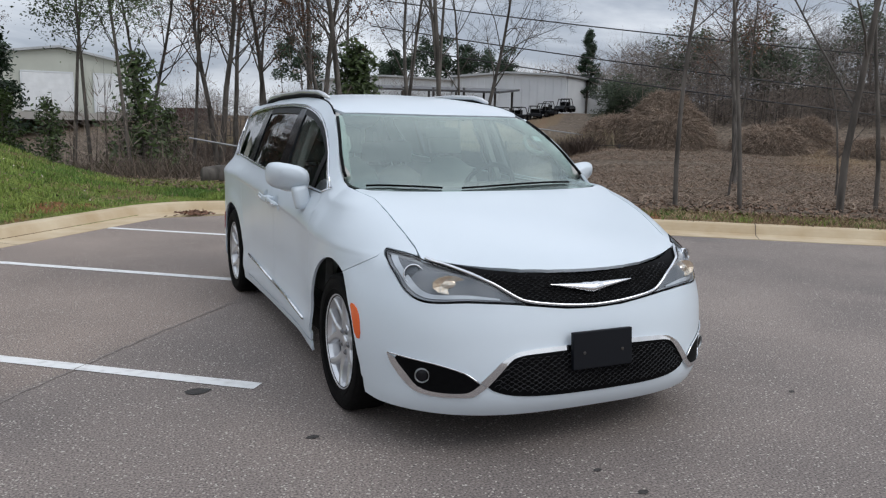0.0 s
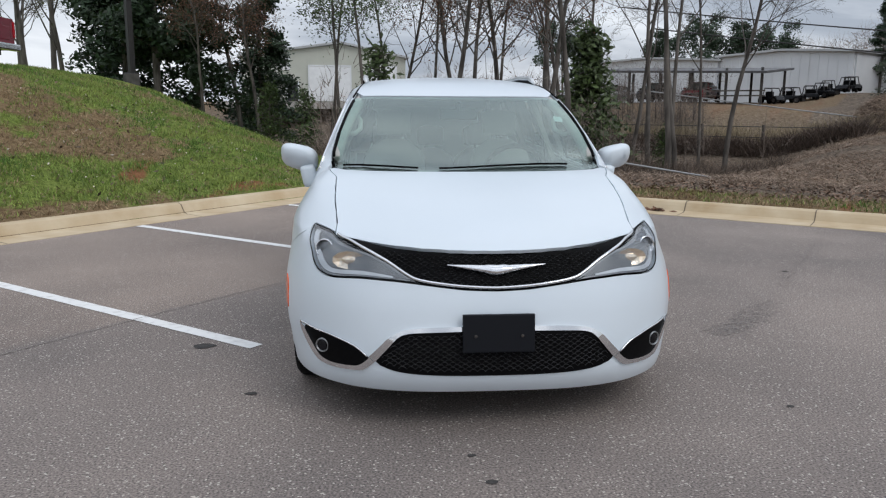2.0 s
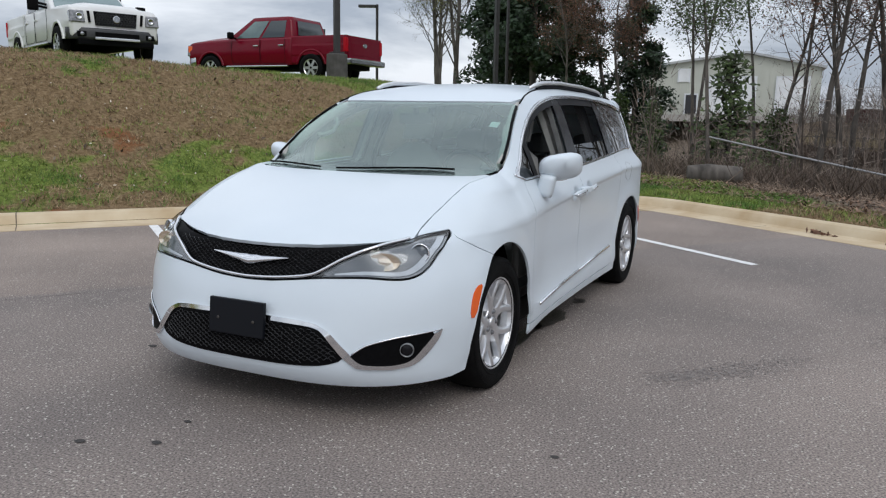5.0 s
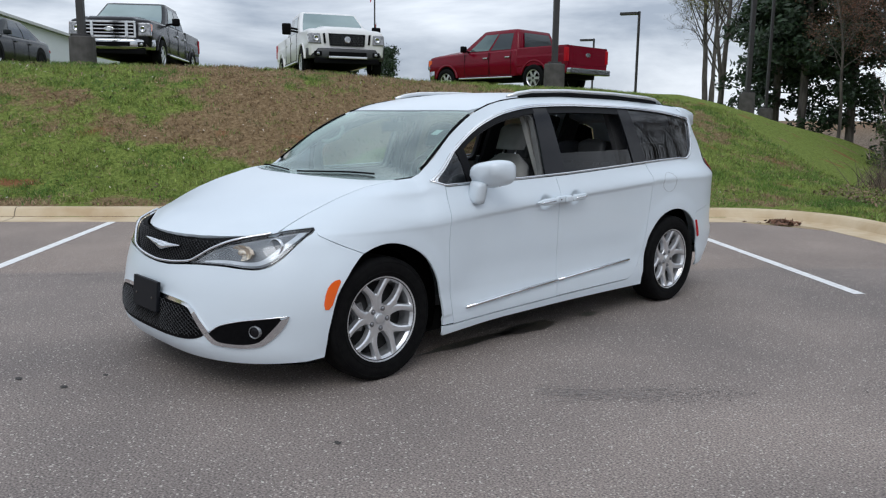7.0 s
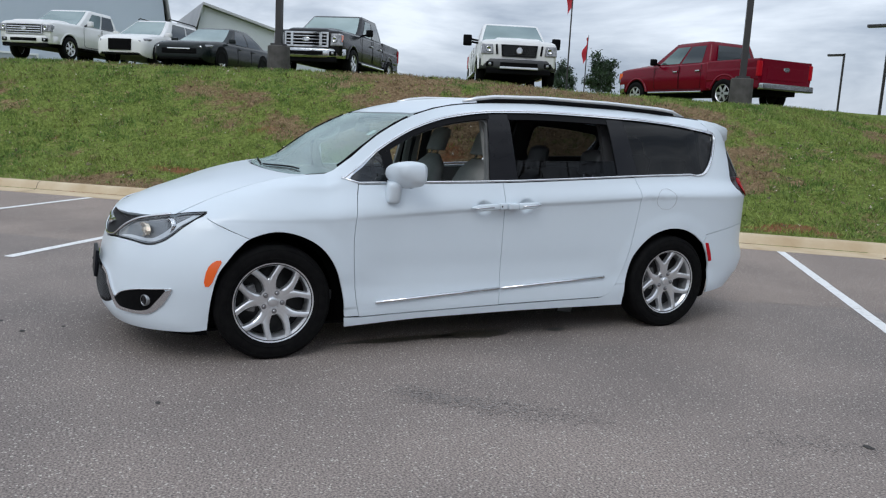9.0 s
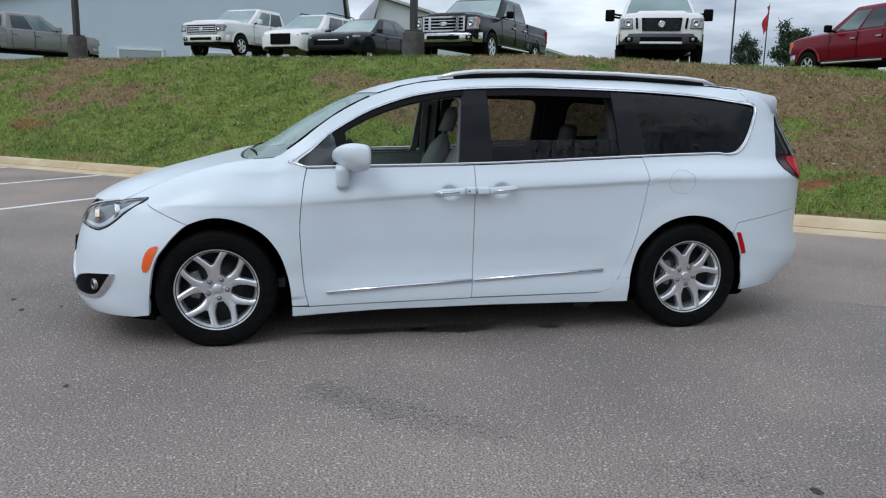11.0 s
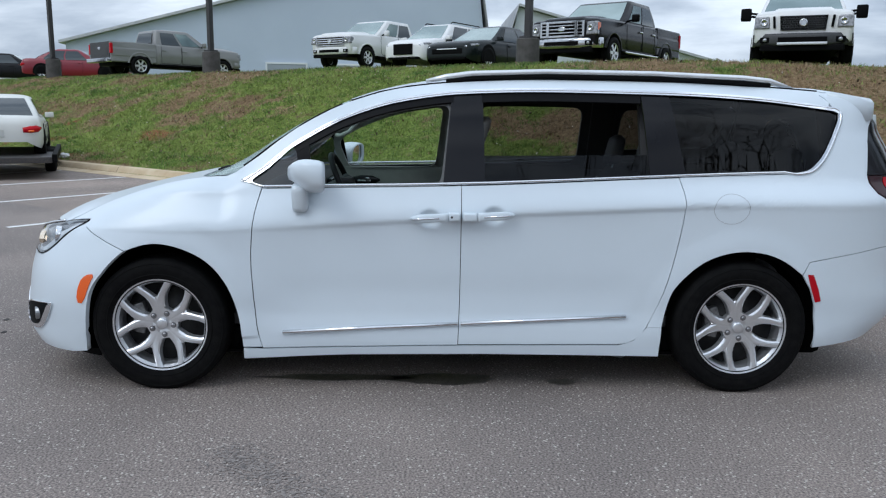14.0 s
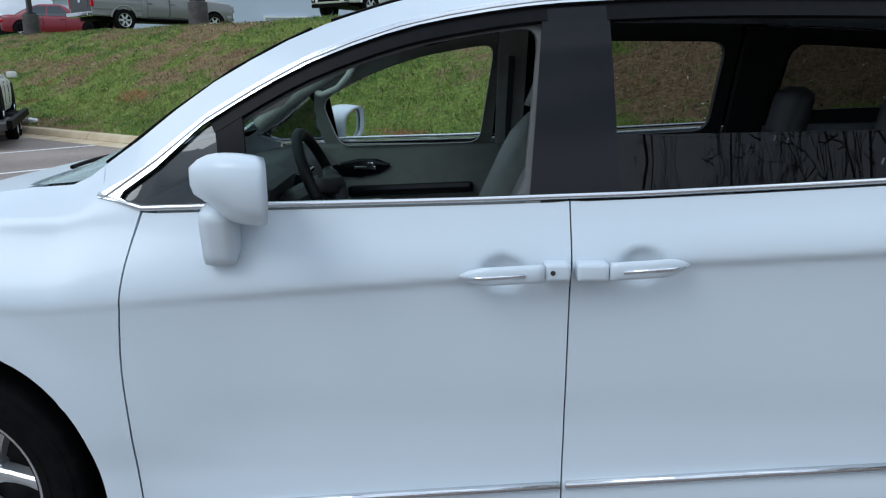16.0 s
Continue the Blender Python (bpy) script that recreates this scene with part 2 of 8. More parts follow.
def foot_v(u):
    return 5.9 + max(0.0, u - 6.0) * 0.95


def kerb_back(v):
    """Where the kerb behind the bays meets the soil."""
    return 6.30 + 0.10 + (0.1 * min(12.0, -v) / 12 + 0.25 * max(0.0, -v - 12) / 18 if v < 0 else 0.0)


def height(u, v):
    """The land: hill beside the lot, bank falling to the woods behind it."""
    if v < 5.65 and u < kerb_back(v):
        return -0.06
    w = noise.noise((u * 0.35, v * 0.35, 3.1)) * 0.08 + noise.noise((u * 0.9, v * 0.9, 5.1)) * 0.03
    z = back_z(u) if u > 6.4 else 0.15
    if u > 8.6 and v < 6:
        k = step01(6.0, -1.0, v)
        z += (open_z(u) - z) * k
    if u > 30:
        z += 3.2 * step01(40, 80, u) * step01(2, -22, v) + 0.5 * noise.noise((u * 0.06, v * 0.06, 9.0))
        z -= 1.2 * step01(44, 60, u) * step01(28, 40, v) * step01(95, 70, u)
    z += 1.0 * step01(56, 63, u) * step01(9.5, 4, v) if u > 50 else 0.0
    cv, fv = crest_v(u), foot_v(u)
    up = 0.0
    if v > fv:
        t = min(1.0, (v - fv) / (cv - fv))
        top_h = 2.62 - 0.28 * step01(-5, 3, u) - 0.32 * step01(6, 20, u)
        up = (top_h - 0.16) * (0.35 * t + 0.65 * step01(0, 1, t)) + 0.045 * min(16.0, max(0.0, v - cv))
        up *= 1 - step01(18, 34, u)
        if t >= 1:
            w *= 0.2
    near = step01(5.7, 7.2, v) if u < 6.2 else max(step01(6.4, 8.0, u), step01(5.7, 7.2, v))
    return z + up + w * near


def dryness(u, v):
    """How much of the turf is dead."""
    n = noise.noise((u * 0.33, v * 0.5, 2.2)) * 0.7 + noise.noise((u * 1.1, v * 1.4, 4.4)) * 0.45 + noise.noise((u * 2.6, v * 3.4, 6.4)) * 0.40
    if u > 34:
        return 1.0
    if u > 6.2:
        return step01(0.0, 0.45, 0.55 + n * 0.5) if v < 3 else step01(0.3, 0.7, n + 0.1)
    band = 0.55 * step01(6.9, 6.1, v) + 1.0 * step01(7.3, 8.6, v) * step01(13.4, 11.6, v) * (0.80 * step01(-8, -3, u) * step01(6.0, 2.5, u) + 0.45 * step01(-9, -14, u))
    return step01(0.05, 0.80, band + n * 1.05)


def clayness(u, v):
    n = noise.noise((u * 0.9, v * 1.2, 8.8))
    if u > 42 and v > 4:
        return 0.35 + 0.5 * n
    return step01(0.36, 0.56, n) * step01(10.5, 7.5, v) if u < 6.2 else 0.6 * step01(0.40, 0.55, n)


# ---- ground ----
def axis_steps(lo, hi, near0, near1, fine, ratio=1.13):
    xs, s = [near0], fine
    while xs[-1] < near1:
        xs.append(xs[-1] + fine)
    while xs[-1] < hi:
        s *= ratio
        xs.append(xs[-1] + s)
    s, left = fine, [near0]
    while left[-1] > lo:
        s *= ratio
        left.append(left[-1] - s)
    return left[:0:-1] + xs


def ground_material():
    m = bpy.data.materials.new("grass_and_leaf_litter")
    m.use_nodes = True
    nt = m.node_tree
    N, L = nt.nodes.new, nt.links.new
    b = nt.nodes["Principled BSDF"]
    b.inputs["Roughness"].default_value = 0.95
    b.inputs["Specular IOR Level"].default_value = 0.1
    co = N("ShaderNodeTexCoord")

    def nz(scale, detail, rough=0.6):
        t = N("ShaderNodeTexNoise")
        t.inputs["Scale"].default_value, t.inputs["Detail"].default_value, t.inputs["Roughness"].default_value = scale, detail, rough
        L(co.outputs["Object"], t.inputs["Vector"])
        return t

    def ramp(src, stops):
        r = N("ShaderNodeValToRGB")
        while len(r.color_ramp.elements) < len(stops):
            r.color_ramp.elements.new(0.5)
        for e, (p, c) in zip(r.color_ramp.elements, stops):
            e.position, e.color = p, (*c, 1)
        L(src, r.inputs["Fac"])
        return r

    def mix(fac, a, c):
        x = N("ShaderNodeMixRGB")
        L(fac, x.inputs[0])
        L(a, x.inputs[1])
        L(c, x.inputs[2])
        return x
    fine = nz(13, 9, 0.78)
    green = ramp(fine.outputs["Fac"], [(0.34, (0.050, 0.068, 0.012)), (0.5, (0.160, 0.210, 0.045)), (0.66, (0.29, 0.34, 0.095))])
    straw = ramp(fine.outputs["Fac"], [(0.34, (0.070, 0.042, 0.022)), (0.5, (0.22, 0.150, 0.080)), (0.68, (0.37, 0.28, 0.17))])

    def attr(name, jitter):
        a = N("ShaderNodeAttribute")
        a.attribute_name = name
        s1 = N("ShaderNodeMath")
        s1.operation = "MULTIPLY_ADD"
        t = nz(3.5, 7, 0.7)
        L(t.outputs["Fac"], s1.inputs[0])
        s1.inputs[1].default_value, s1.inputs[2].default_value = jitter, -jitter / 2
        s2 = N("ShaderNodeMath")
        s2.use_clamp = True
        L(a.outputs["Fac"], s2.inputs[0])
        L(s1.outputs["Value"], s2.inputs[1])
        return ramp(s2.outputs["Value"], [(0.3, (0, 0, 0)), (0.7, (1, 1, 1))])
    patch = attr("dry", 1.9)
    grass = mix(patch.outputs["Color"], green.outputs["Color"], straw.outputs["Color"])
    clay = attr("clay", 1.5)
    clayc = ramp(fine.outputs["Fac"], [(0.3, (0.15, 0.065, 0.03)), (0.7, (0.32, 0.155, 0.075))])
    grass = mix(clay.outputs["Color"], grass.outputs["Color"], clayc.outputs["Color"])
    litter = ramp(nz(5, 10, 0.82).outputs["Fac"], [(0.34, (0.035, 0.026, 0.020)), (0.48, (0.135, 0.105, 0.080)), (0.66, (0.34, 0.28, 0.22))])
    at = N("ShaderNodeAttribute")
    at.attribute_name = "litter"
    woods = mix(at.outputs["Fac"], grass.outputs["Color"], litter.outputs["Color"])
    L(woods.outputs["Color"], b.inputs["Base Color"])
    bp = N("ShaderNodeBump")
    bp.inputs["Strength"].default_value, bp.inputs["Distance"].default_value = 0.9, 0.06
    L(fine.outputs["Fac"], bp.inputs["Height"])
    L(bp.outputs["Normal"], b.inputs["Normal"])
    return m


def on_hill(u, v):
    return v > foot_v(u) + 0.6 + 0.6 * noise.noise((u * 0.4, v * 0.4, 7.7)) and u < 27


def litter_at(u, v):
    n = noise.noise((u * 0.25, v * 0.25, 1.3)) * 1.2
    if u > 42 and v > 4:
        return 0.5
    if u > 40:
        return 1.0
    if v < 2 and u > 12:
        return 1.0 - 0.75 * step01(0.25, 0.5, noise.noise((u * 0.16, v * 0.2, 6.6)))
    if on_hill(u, v):
        return 0.0
    return step01(7.1, 8.3, u + n * 0.5 - 0.45 * max(0.0, v - 3.0))


us = sorted(axis_steps(-900, 900, -32, 16, 0.25, 1.14) + [6.3, 6.5, 6.6, 6.7, 6.9])
vs_ = axis_steps(-900, 900, -4, 20, 0.25, 1.14)
verts, cols, dry, clay_ = [], [], [], []
for u in us:
    for v in vs_:
        verts.append(lot(u, v, height(u, v)))
        cols.append(litter_at(u, v))
        dry.append(dryness(u, v))
        clay_.append(clayness(u, v))
nv = len(vs_)
faces = [(i * nv + j, (i + 1) * nv + j, (i + 1) * nv + j + 1, i * nv + j + 1) for i in range(len(us) - 1) for j in range(nv - 1)]
gm = bpy.data.meshes.new("ground")
gm.from_pydata(verts, [], faces)
la = gm.attributes.new("litter", "FLOAT", "POINT")
la.data.foreach_set("value", cols)
gm.attributes.new("dry", "FLOAT", "POINT").data.foreach_set("value", dry)
gm.attributes.new("clay", "FLOAT", "POINT").data.foreach_set("value", clay_)
gm.materials.append(ground_material())
for p in gm.polygons:
    p.use_smooth = True
ground = tagged(new("ground", gm), "grassy bank and leaf-strewn woodland ground", "ground", kind="structure")


def asphalt_material():
    m = bpy.data.materials.new("asphalt")
    m.use_nodes = True
    nt = m.node_tree
    N, L = nt.nodes.new, nt.links.new
    b = nt.nodes["Principled BSDF"]
    co = N("ShaderNodeTexCoord")
    big, fine, spk, vor = N("ShaderNodeTexNoise"), N("ShaderNodeTexNoise"), N("ShaderNodeTexNoise"), N("ShaderNodeTexVoronoi")
    big.inputs["Scale"].default_value, big.inputs["Detail"].default_value = 0.5, 6
    fine.inputs["Scale"].default_value, fine.inputs["Detail"].default_value = 95, 5
    vor.inputs["Scale"].default_value = 125
    for t in (big, fine, vor):
        L(co.outputs["Object"], t.inputs["Vector"])
    r1 = N("ShaderNodeValToRGB")
    r1.color_ramp.elements[0].position, r1.color_ramp.elements[0].color = 0.3, (0.178, 0.155, 0.144, 1)
    r1.color_ramp.elements[1].position, r1.color_ramp.elements[1].color = 0.7, (0.300, 0.255, 0.228, 1)
    L(big.outputs["Fac"], r1.inputs["Fac"])
    r2 = N("ShaderNodeValToRGB")
    r2.color_ramp.elements[0].position, r2.color_ramp.elements[0].color = 0.32, (0.38, 0.38, 0.39, 1)
    r2.color_ramp.elements[1].position, r2.color_ramp.elements[1].color = 0.68, (1.58, 1.56, 1.52, 1)
    L(fine.outputs["Fac"], r2.inputs["Fac"])
    # the older, smoother lane towards the hill
    dot, wob, lane = N("ShaderNodeVectorMath"), N("ShaderNodeMath"), N("ShaderNodeMapRange")
    dot.operation, dot.inputs[1].default_value = "DOT_PRODUCT", (-UY, UX, 0)
    L(co.outputs["Object"], dot.inputs[0])
    wob.operation = "MULTIPLY_ADD"
    L(big.outputs["Fac"], wob.inputs[0])
    wob.inputs[1].default_value = 0.5
    L(dot.outputs["Value"], wob.inputs[2])
    lane.inputs["From Min"].default_value, lane.inputs["From Max"].default_value = 1.72, 1.84
    L(wob.outputs["Value"], lane.inputs["Value"])
    old = N("ShaderNodeMixRGB")
    L(lane.outputs["Result"], old.inputs[0])
    old.inputs[1].default_value, old.inputs[2].default_value = (0.92, 0.92, 0.93, 1), (1.06, 1.02, 0.99, 1)
    base = N("ShaderNodeMixRGB")
    base.blend_type, base.inputs[0].default_value = "MULTIPLY", 1.0
    L(r1.outputs["Color"], base.inputs[1])
    L(old.outputs["Color"], base.inputs[2])
    mu = N("ShaderNodeMixRGB")
    mu.blend_type, mu.inputs[0].default_value = "MULTIPLY", 1.0
    L(base.outputs["Color"], mu.inputs[1])
    L(r2.outputs["Color"], mu.inputs[2])
    # pale stones
    r3 = N("ShaderNodeValToRGB")
    r3.color_ramp.elements[0].position, r3.color_ramp.elements[0].color = 0.962, (0, 0, 0, 1)
    r3.color_ramp.elements[1].position, r3.color_ramp.elements[1].color = 0.974, (1, 1, 1, 1)
    sep = N("ShaderNodeSeparateColor")
    L(vor.outputs["Color"], sep.inputs["Color"])
    L(sep.outputs["Red"], r3.inputs["Fac"])
    st = N("ShaderNodeMixRGB")
    L(r3.outputs["Color"], st.inputs[0])
    L(mu.outputs["Color"], st.inputs[1])
    st.inputs[2].default_value = (0.50, 0.46, 0.41, 1)
    L(st.outputs["Color"], b.inputs["Base Color"])
    b.inputs["Roughness"].default_value = 0.8
    b.inputs["Specular IOR Level"].default_value = 0.35
    bp = N("ShaderNodeBump")
    bp.inputs["Strength"].default_value, bp.inputs["Distance"].default_value = 0.8, 0.006
    L(fine.outputs["Fac"], bp.inputs["Height"])
    L(bp.outputs["Normal"], b.inputs["Normal"])
    return m


ASPHALT = asphalt_material()
KV, KU = 5.25, 5.75          # gutter edges of the two kerbs
bm = bmesh.new()
prism(bm, [tuple(lot(u, v)[:2]) for u, v in ((-45, -30), (KU + 0.25, -30), (KU + 0.05, KV - 1.0), (KU - 0.9, KV), (-45, KV))], -0.25, 0.0)
tagged(obj("road", bm, ASPHALT), "worn grey asphalt car park surface", "car park", kind="structure")
# ---- minivan: the body surface; nose points to -y, its left side to +x ----
YC, YR, RW = -1.2, 1.6, 1.2
A0 = -RW * math.pi / 2            # wrap coordinate of the nose's middle
AR = YR - YC
edge_z = curve_of((-2.3, -2.05, -1.6, -1.2, -1.10, -0.836, -0.556, -0.276, 0.06, 0.5, 1.15, 1.6, 2.04, 2.4), (0.78, 0.90, 1.06, 1.140, 1.195, 1.392, 1.535, 1.612, 1.648, 1.665, 1.66, 1.645, 1.615, 1.58))
edge_x = curve_of((-2.3, -2.05, -1.6, -1.2, -1.10, -0.836, -0.556, -0.276, 0.06, 0.5, 1.15, 1.6, 2.04, 2.4), (0.66, 0.72, 0.77, 0.800, 0.810, 0.755, 0.69, 0.645, 0.62, 0.615, 0.612, 0.595, 0.58, 0.56))
belt_z = curve_of((-1.6, -1.2, -1.12, -0.99, 0.045, 1.2, 1.835, 2.4), (0.99, 1.060, 1.080, 1.085, 1.111, 1.164, 1.187, 1.195))
belt_x = curve_of((-1.6, -1.2, -1.0, 0.0, 0.8, 1.2, 1.6, 2.4), (0.905, 0.895, 0.895, 0.905, 0.902, 0.893, 0.874, 0.82))
top_z = curve_of((-1.6, -1.2, -1.12, -0.836, -0.556, -0.276, 0.06, 0.5, 1.15, 1.6, 2.04, 2.4), (1.02, 1.10, 1.112, 1.315, 1.465, 1.55, 1.594, 1.608, 1.600, 1.579, 1.530, 1.49))
crease_z = curve_of((-1.6, -1.16, -0.65, -0.25, 0.33, 0.79, 1.2, 1.51, 1.9, 2.1, 2.4), (0.83, 0.868, 0.900, 0.926, 0.964, 0.987, 1.008, 1.022, 0.995, 0.945, 0.90))
mid_x = curve_of((-1.6, -1.2, -0.6, 0.4, 1.2, 1.6, 2.0, 2.4), (1.008, 1.000, 0.962, 0.958, 0.966, 0.982, 0.960, 0.91))
station_cache = {}


def station(y):
    """Half width over height at one place along the car."""
    k = round(y, 4)
    if k not in station_cache:
        zb, zt, ze, zc = belt_z(y), top_z(y), edge_z(y), crease_z(y)
        bx, ex = belt_x(y), edge_x(y)
        tx = max(ex + 0.02, bx - 0.40 * (zt - zb) - 0.02 * (zt - zb))
        zs = [0.10, 0.20, 0.28, 0.335, 0.44, 0.54, 0.66, zc - 0.11, zc - 0.014, zc, zb - 0.03, zb]
        mx = mid_x(y)
        lx = mx - 0.010
        door = step01(-1.05, -0.72, y) * step01(1.10, 0.82, y)
        lift = 0.009 * step01(-1.15, -0.5, y) * step01(1.75, 1.2, y)
        xs = [0.91, lx + 0.004 + (mx - 0.010 - lx) * door, lx + 0.009 + (mx - 0.003 - lx) * door, lx + 0.008 + (mx - 0.004 - lx) * door, lx + (mx - 0.011 - lx) * door, mx - 0.004 - 0.012 * door, mx - 0.003 - 0.008 * door, mx - 0.004 - 0.004 * door, mx - 0.002, mx + lift, bx + 0.014, bx]
        w, rise = step01(0.05, 0.32, ze - zb), max(0.02, ze - zb)
        z1, z2 = zb + rise * 0.4 * (1 - w) + (zt - zb) * 0.5 * w, zb + rise * 0.75 * (1 - w) + (zt - zb) * w
        x1 = (bx + (ex - bx) * 0.36) * (1 - w) + (bx + (tx - bx) * 0.5 + 0.03 * (zt - zb)) * w
        x2 = (bx + (ex - bx) * 0.70) * (1 - w) + tx * w
        zs += [z1, z2, ze]
        xs += [x1, x2, ex]
        for i in range(1, len(zs)):
            zs[i] = max(zs[i], zs[i - 1] + 0.008)
        station_cache[k] = curve_of(zs, xs)
    return station_cache[k]


nose_d = curve_of((0.10, 0.17, 0.24, 0.30, 0.42, 0.50, 0.58, 0.66, 0.76, 0.83, 0.865, 0.887, 0.927, 0.989, 1.044, 1.104, 1.2), (1.15, 1.22, 1.275, 1.292, 1.29, 1.275, 1.26, 1.235, 1.195, 1.155, 1.07, 1.00, 0.915, 0.78, 0.62, 0.395, 0.05))
tail_d = curve_of((0.10, 0.20, 0.27, 0.32, 0.39, 0.46, 0.53, 0.58, 0.64, 0.74, 0.88, 1.02, 1.16, 1.30, 1.44, 1.60, 1.72), (0.70, 0.80, 0.87, 0.925, 1.02, 1.065, 1.080, 1.045, 1.026, 1.026, 1.031, 1.03, 1.026, 0.96, 0.895, 0.90, 0.86))
NOSE_N, TAIL_N = 3.2, 3.3
swell = curve_of((0.10, 0.25, 0.31, 0.37, 0.43, 0.49, 0.55, 0.61, 0.67, 0.73, 0.79), (0.015, 0.018, 0.016, 0.028, 0.042, 0.045, 0.042, 0.038, 0.030, 0.018, 0.0))
shoulder = curve_of((0.79, 0.85, 0.91, 0.97, 1.02, 1.07, 1.12, 1.18), (0.0, -0.007, -0.003, 0.010, 0.020, 0.022, 0.012, 0.0))
CUPS = ((-0.122, 0.937), (0.212, 0.953))      # finger cups behind the door handles


def side(a, z):
    """A point of the body: a metres along the wrap (0 at YC on the left side, falling round the nose), z up."""
    p = bare_side(a, z)
    f = 0.010 * (1 - step01(0.44, 0.56, math.hypot(abs(p.y) - 1.5445, z - 0.36))) if 0.3 < z < 0.9 else 0.0
    if p.y < -1.02 and z < 1.18:
        if z < 0.79:
            f += swell(z) * step01(-2.42, -2.10, p.y) * step01(-1.50, -1.88, p.y)
        else:
            f += shoulder(z) * step01(-2.35, -2.05, p.y) * step01(-1.10, -1.95, p.y)
    elif 0.87 < z < 1.03:
        for cy, cz in CUPS:
            k = math.hypot((p.y - cy) / 0.058, (z - cz) / 0.047)
            if k < 1.0:
                f -= 0.024 * (1 - k ** 3)
    return Vector((p.x + (f if p.x > 0 else -f), p.y, p.z)) if f else p


def bare_side(a, z):
    if a < 2 * A0:
        p = bare_side(2 * A0 - a, z)
        return Vector((-p.x, p.y, p.z))
    if a > AR:
        w, d, f = station(YR)(z), tail_d(z), (a - AR) / RW
        c, s = math.cos(f), math.sin(f)
        r = (abs(c / w) ** TAIL_N + abs(s / d) ** TAIL_N) ** (-1 / TAIL_N)
        return Vector((r * c, YR + r * s, z))
    if a >= 0:
        return Vector((station(YC + a)(z), YC + a, z))
    w, d, f = max(0.05, station(YC)(z)), nose_d(z), -a / RW
    c, s = math.cos(f), math.sin(f)
    r = (abs(c / w) ** NOSE_N + abs(s / d) ** NOSE_N) ** (-1 / NOSE_N)
    return Vector((r * c, YC - r * s, z))


def a_side(y, z):
    """Wrap coordinate of the left side's point at y."""
    if YC <= y <= YR:
        return y - YC
    lo, hi = (A0, 0.0) if y < YC else (AR, AR + RW * math.pi / 2)
    for _ in range(40):
        m = (lo + hi) / 2
        if side(m, z).y < y:
            lo = m
        else:
            hi = m
    return (lo + hi) / 2


def a_front(x, z):
    """Wrap coordinate of the nose's point at x."""
    lo, hi = 2 * A0, 0.0
    for _ in range(40):
        m = (lo + hi) / 2
        if side(m, z).x < x:
            lo = m
        else:
            hi = m
    return (lo + hi) / 2


mid_z = curve_of((-2.50, -2.42, -2.35, -2.25, -2.0, -1.7, -1.45, -1.36, -1.29, -1.0, -0.73, -0.43, -0.13, 0.3, 0.8, 1.4, 2.0, 2.37, 2.6), (0.70, 0.80, 0.852, 0.905, 0.99, 1.065, 1.112, 1.125, 1.165, 1.350, 1.495, 1.608, 1.668, 1.697, 1.705, 1.69, 1.655, 1.61, 1.55))
hood_z = curve_of((-2.5, -2.35, -2.2, -2.05, -1.98, -1.84, -1.69, -1.467, -1.3, -1.2, -1.12), (0.62, 0.70, 0.80, 0.889, 0.927, 0.989, 1.044, 1.104, 1.130, 1.140, 1.150))
hood_ys = (-2.10, -2.0, -1.9, -1.8, -1.7, -1.6, -1.5, -1.4, -1.3, -1.2)
hood_x = curve_of((-2.5, -2.25) + hood_ys, (0.62, 0.69) + tuple(side(a_side(y, hood_z(y)), hood_z(y)).x for y in hood_ys))


tail_ys = (1.55, 1.6, 1.7, 1.8, 1.9, 2.0, 2.1, 2.2, 2.3, 2.36)
tail_x = curve_of(tail_ys, tuple(side(a_side(y, edge_z(y)), edge_z(y)).x for y in tail_ys))


def roof_x(y):
    """Half width of the roof."""
    return edge_x(y) if y < 1.55 else tail_x(y)


def top(x, y):
    """A point of bonnet, windscreen and roof."""
    ex, ez = (hood_x(y), hood_z(y)) if y < -1.12 else (roof_x(y), edge_z(y))
    k = min(1.15, abs(x) / ex)
    return Vector((x, y, ez + (mid_z(y) - ez) * (1 - k ** 2.4)))


MESHGREY = mat("grille_grey", (0.060, 0.061, 0.064), 0.3, 0.4, color2=(0.085, 0.086, 0.088), scale=40)
WARM = mat("lamp_bowl", (0.80, 0.66, 0.50), 0.15, 0.85, color2=(0.9, 0.8, 0.66), scale=60)
BEZEL = mat("lamp_bezel", (0.135, 0.14, 0.145), 0.25, 0.45, color2=(0.22, 0.225, 0.23), scale=9)
DRLM = mat("light_strip_white", (0.64, 0.66, 0.68), 0.20, 0.15, color2=(0.52, 0.54, 0.56), scale=14, coat=0.5)
PROJ = mat("projector_glass", (0.075, 0.085, 0.095), 0.08, 0.25, coat=0.6)
HOUSING = mat("lamp_housing", (0.36, 0.365, 0.37), 0.22, 0.55, color2=(0.46, 0.465, 0.47), scale=4, ramp=(0.40, 0.60))


def mirror_a(pts):
    return [(2 * A0 - a, z) for a, z in pts][::-1]


def dense(pts, step=0.04, closed=True):
    out = []
    k = len(pts)
    for i in range(k if closed else k - 1):
        p, q = pts[i], pts[(i + 1) % k]
        n = max(1, int(math.hypot(q[0] - p[0], q[1] - p[1]) / step))
        out += [(p[0] + (q[0] - p[0]) * j / n, p[1] + (q[1] - p[1]) * j / n) for j in range(n)]
    return out if closed else out + [pts[-1]]


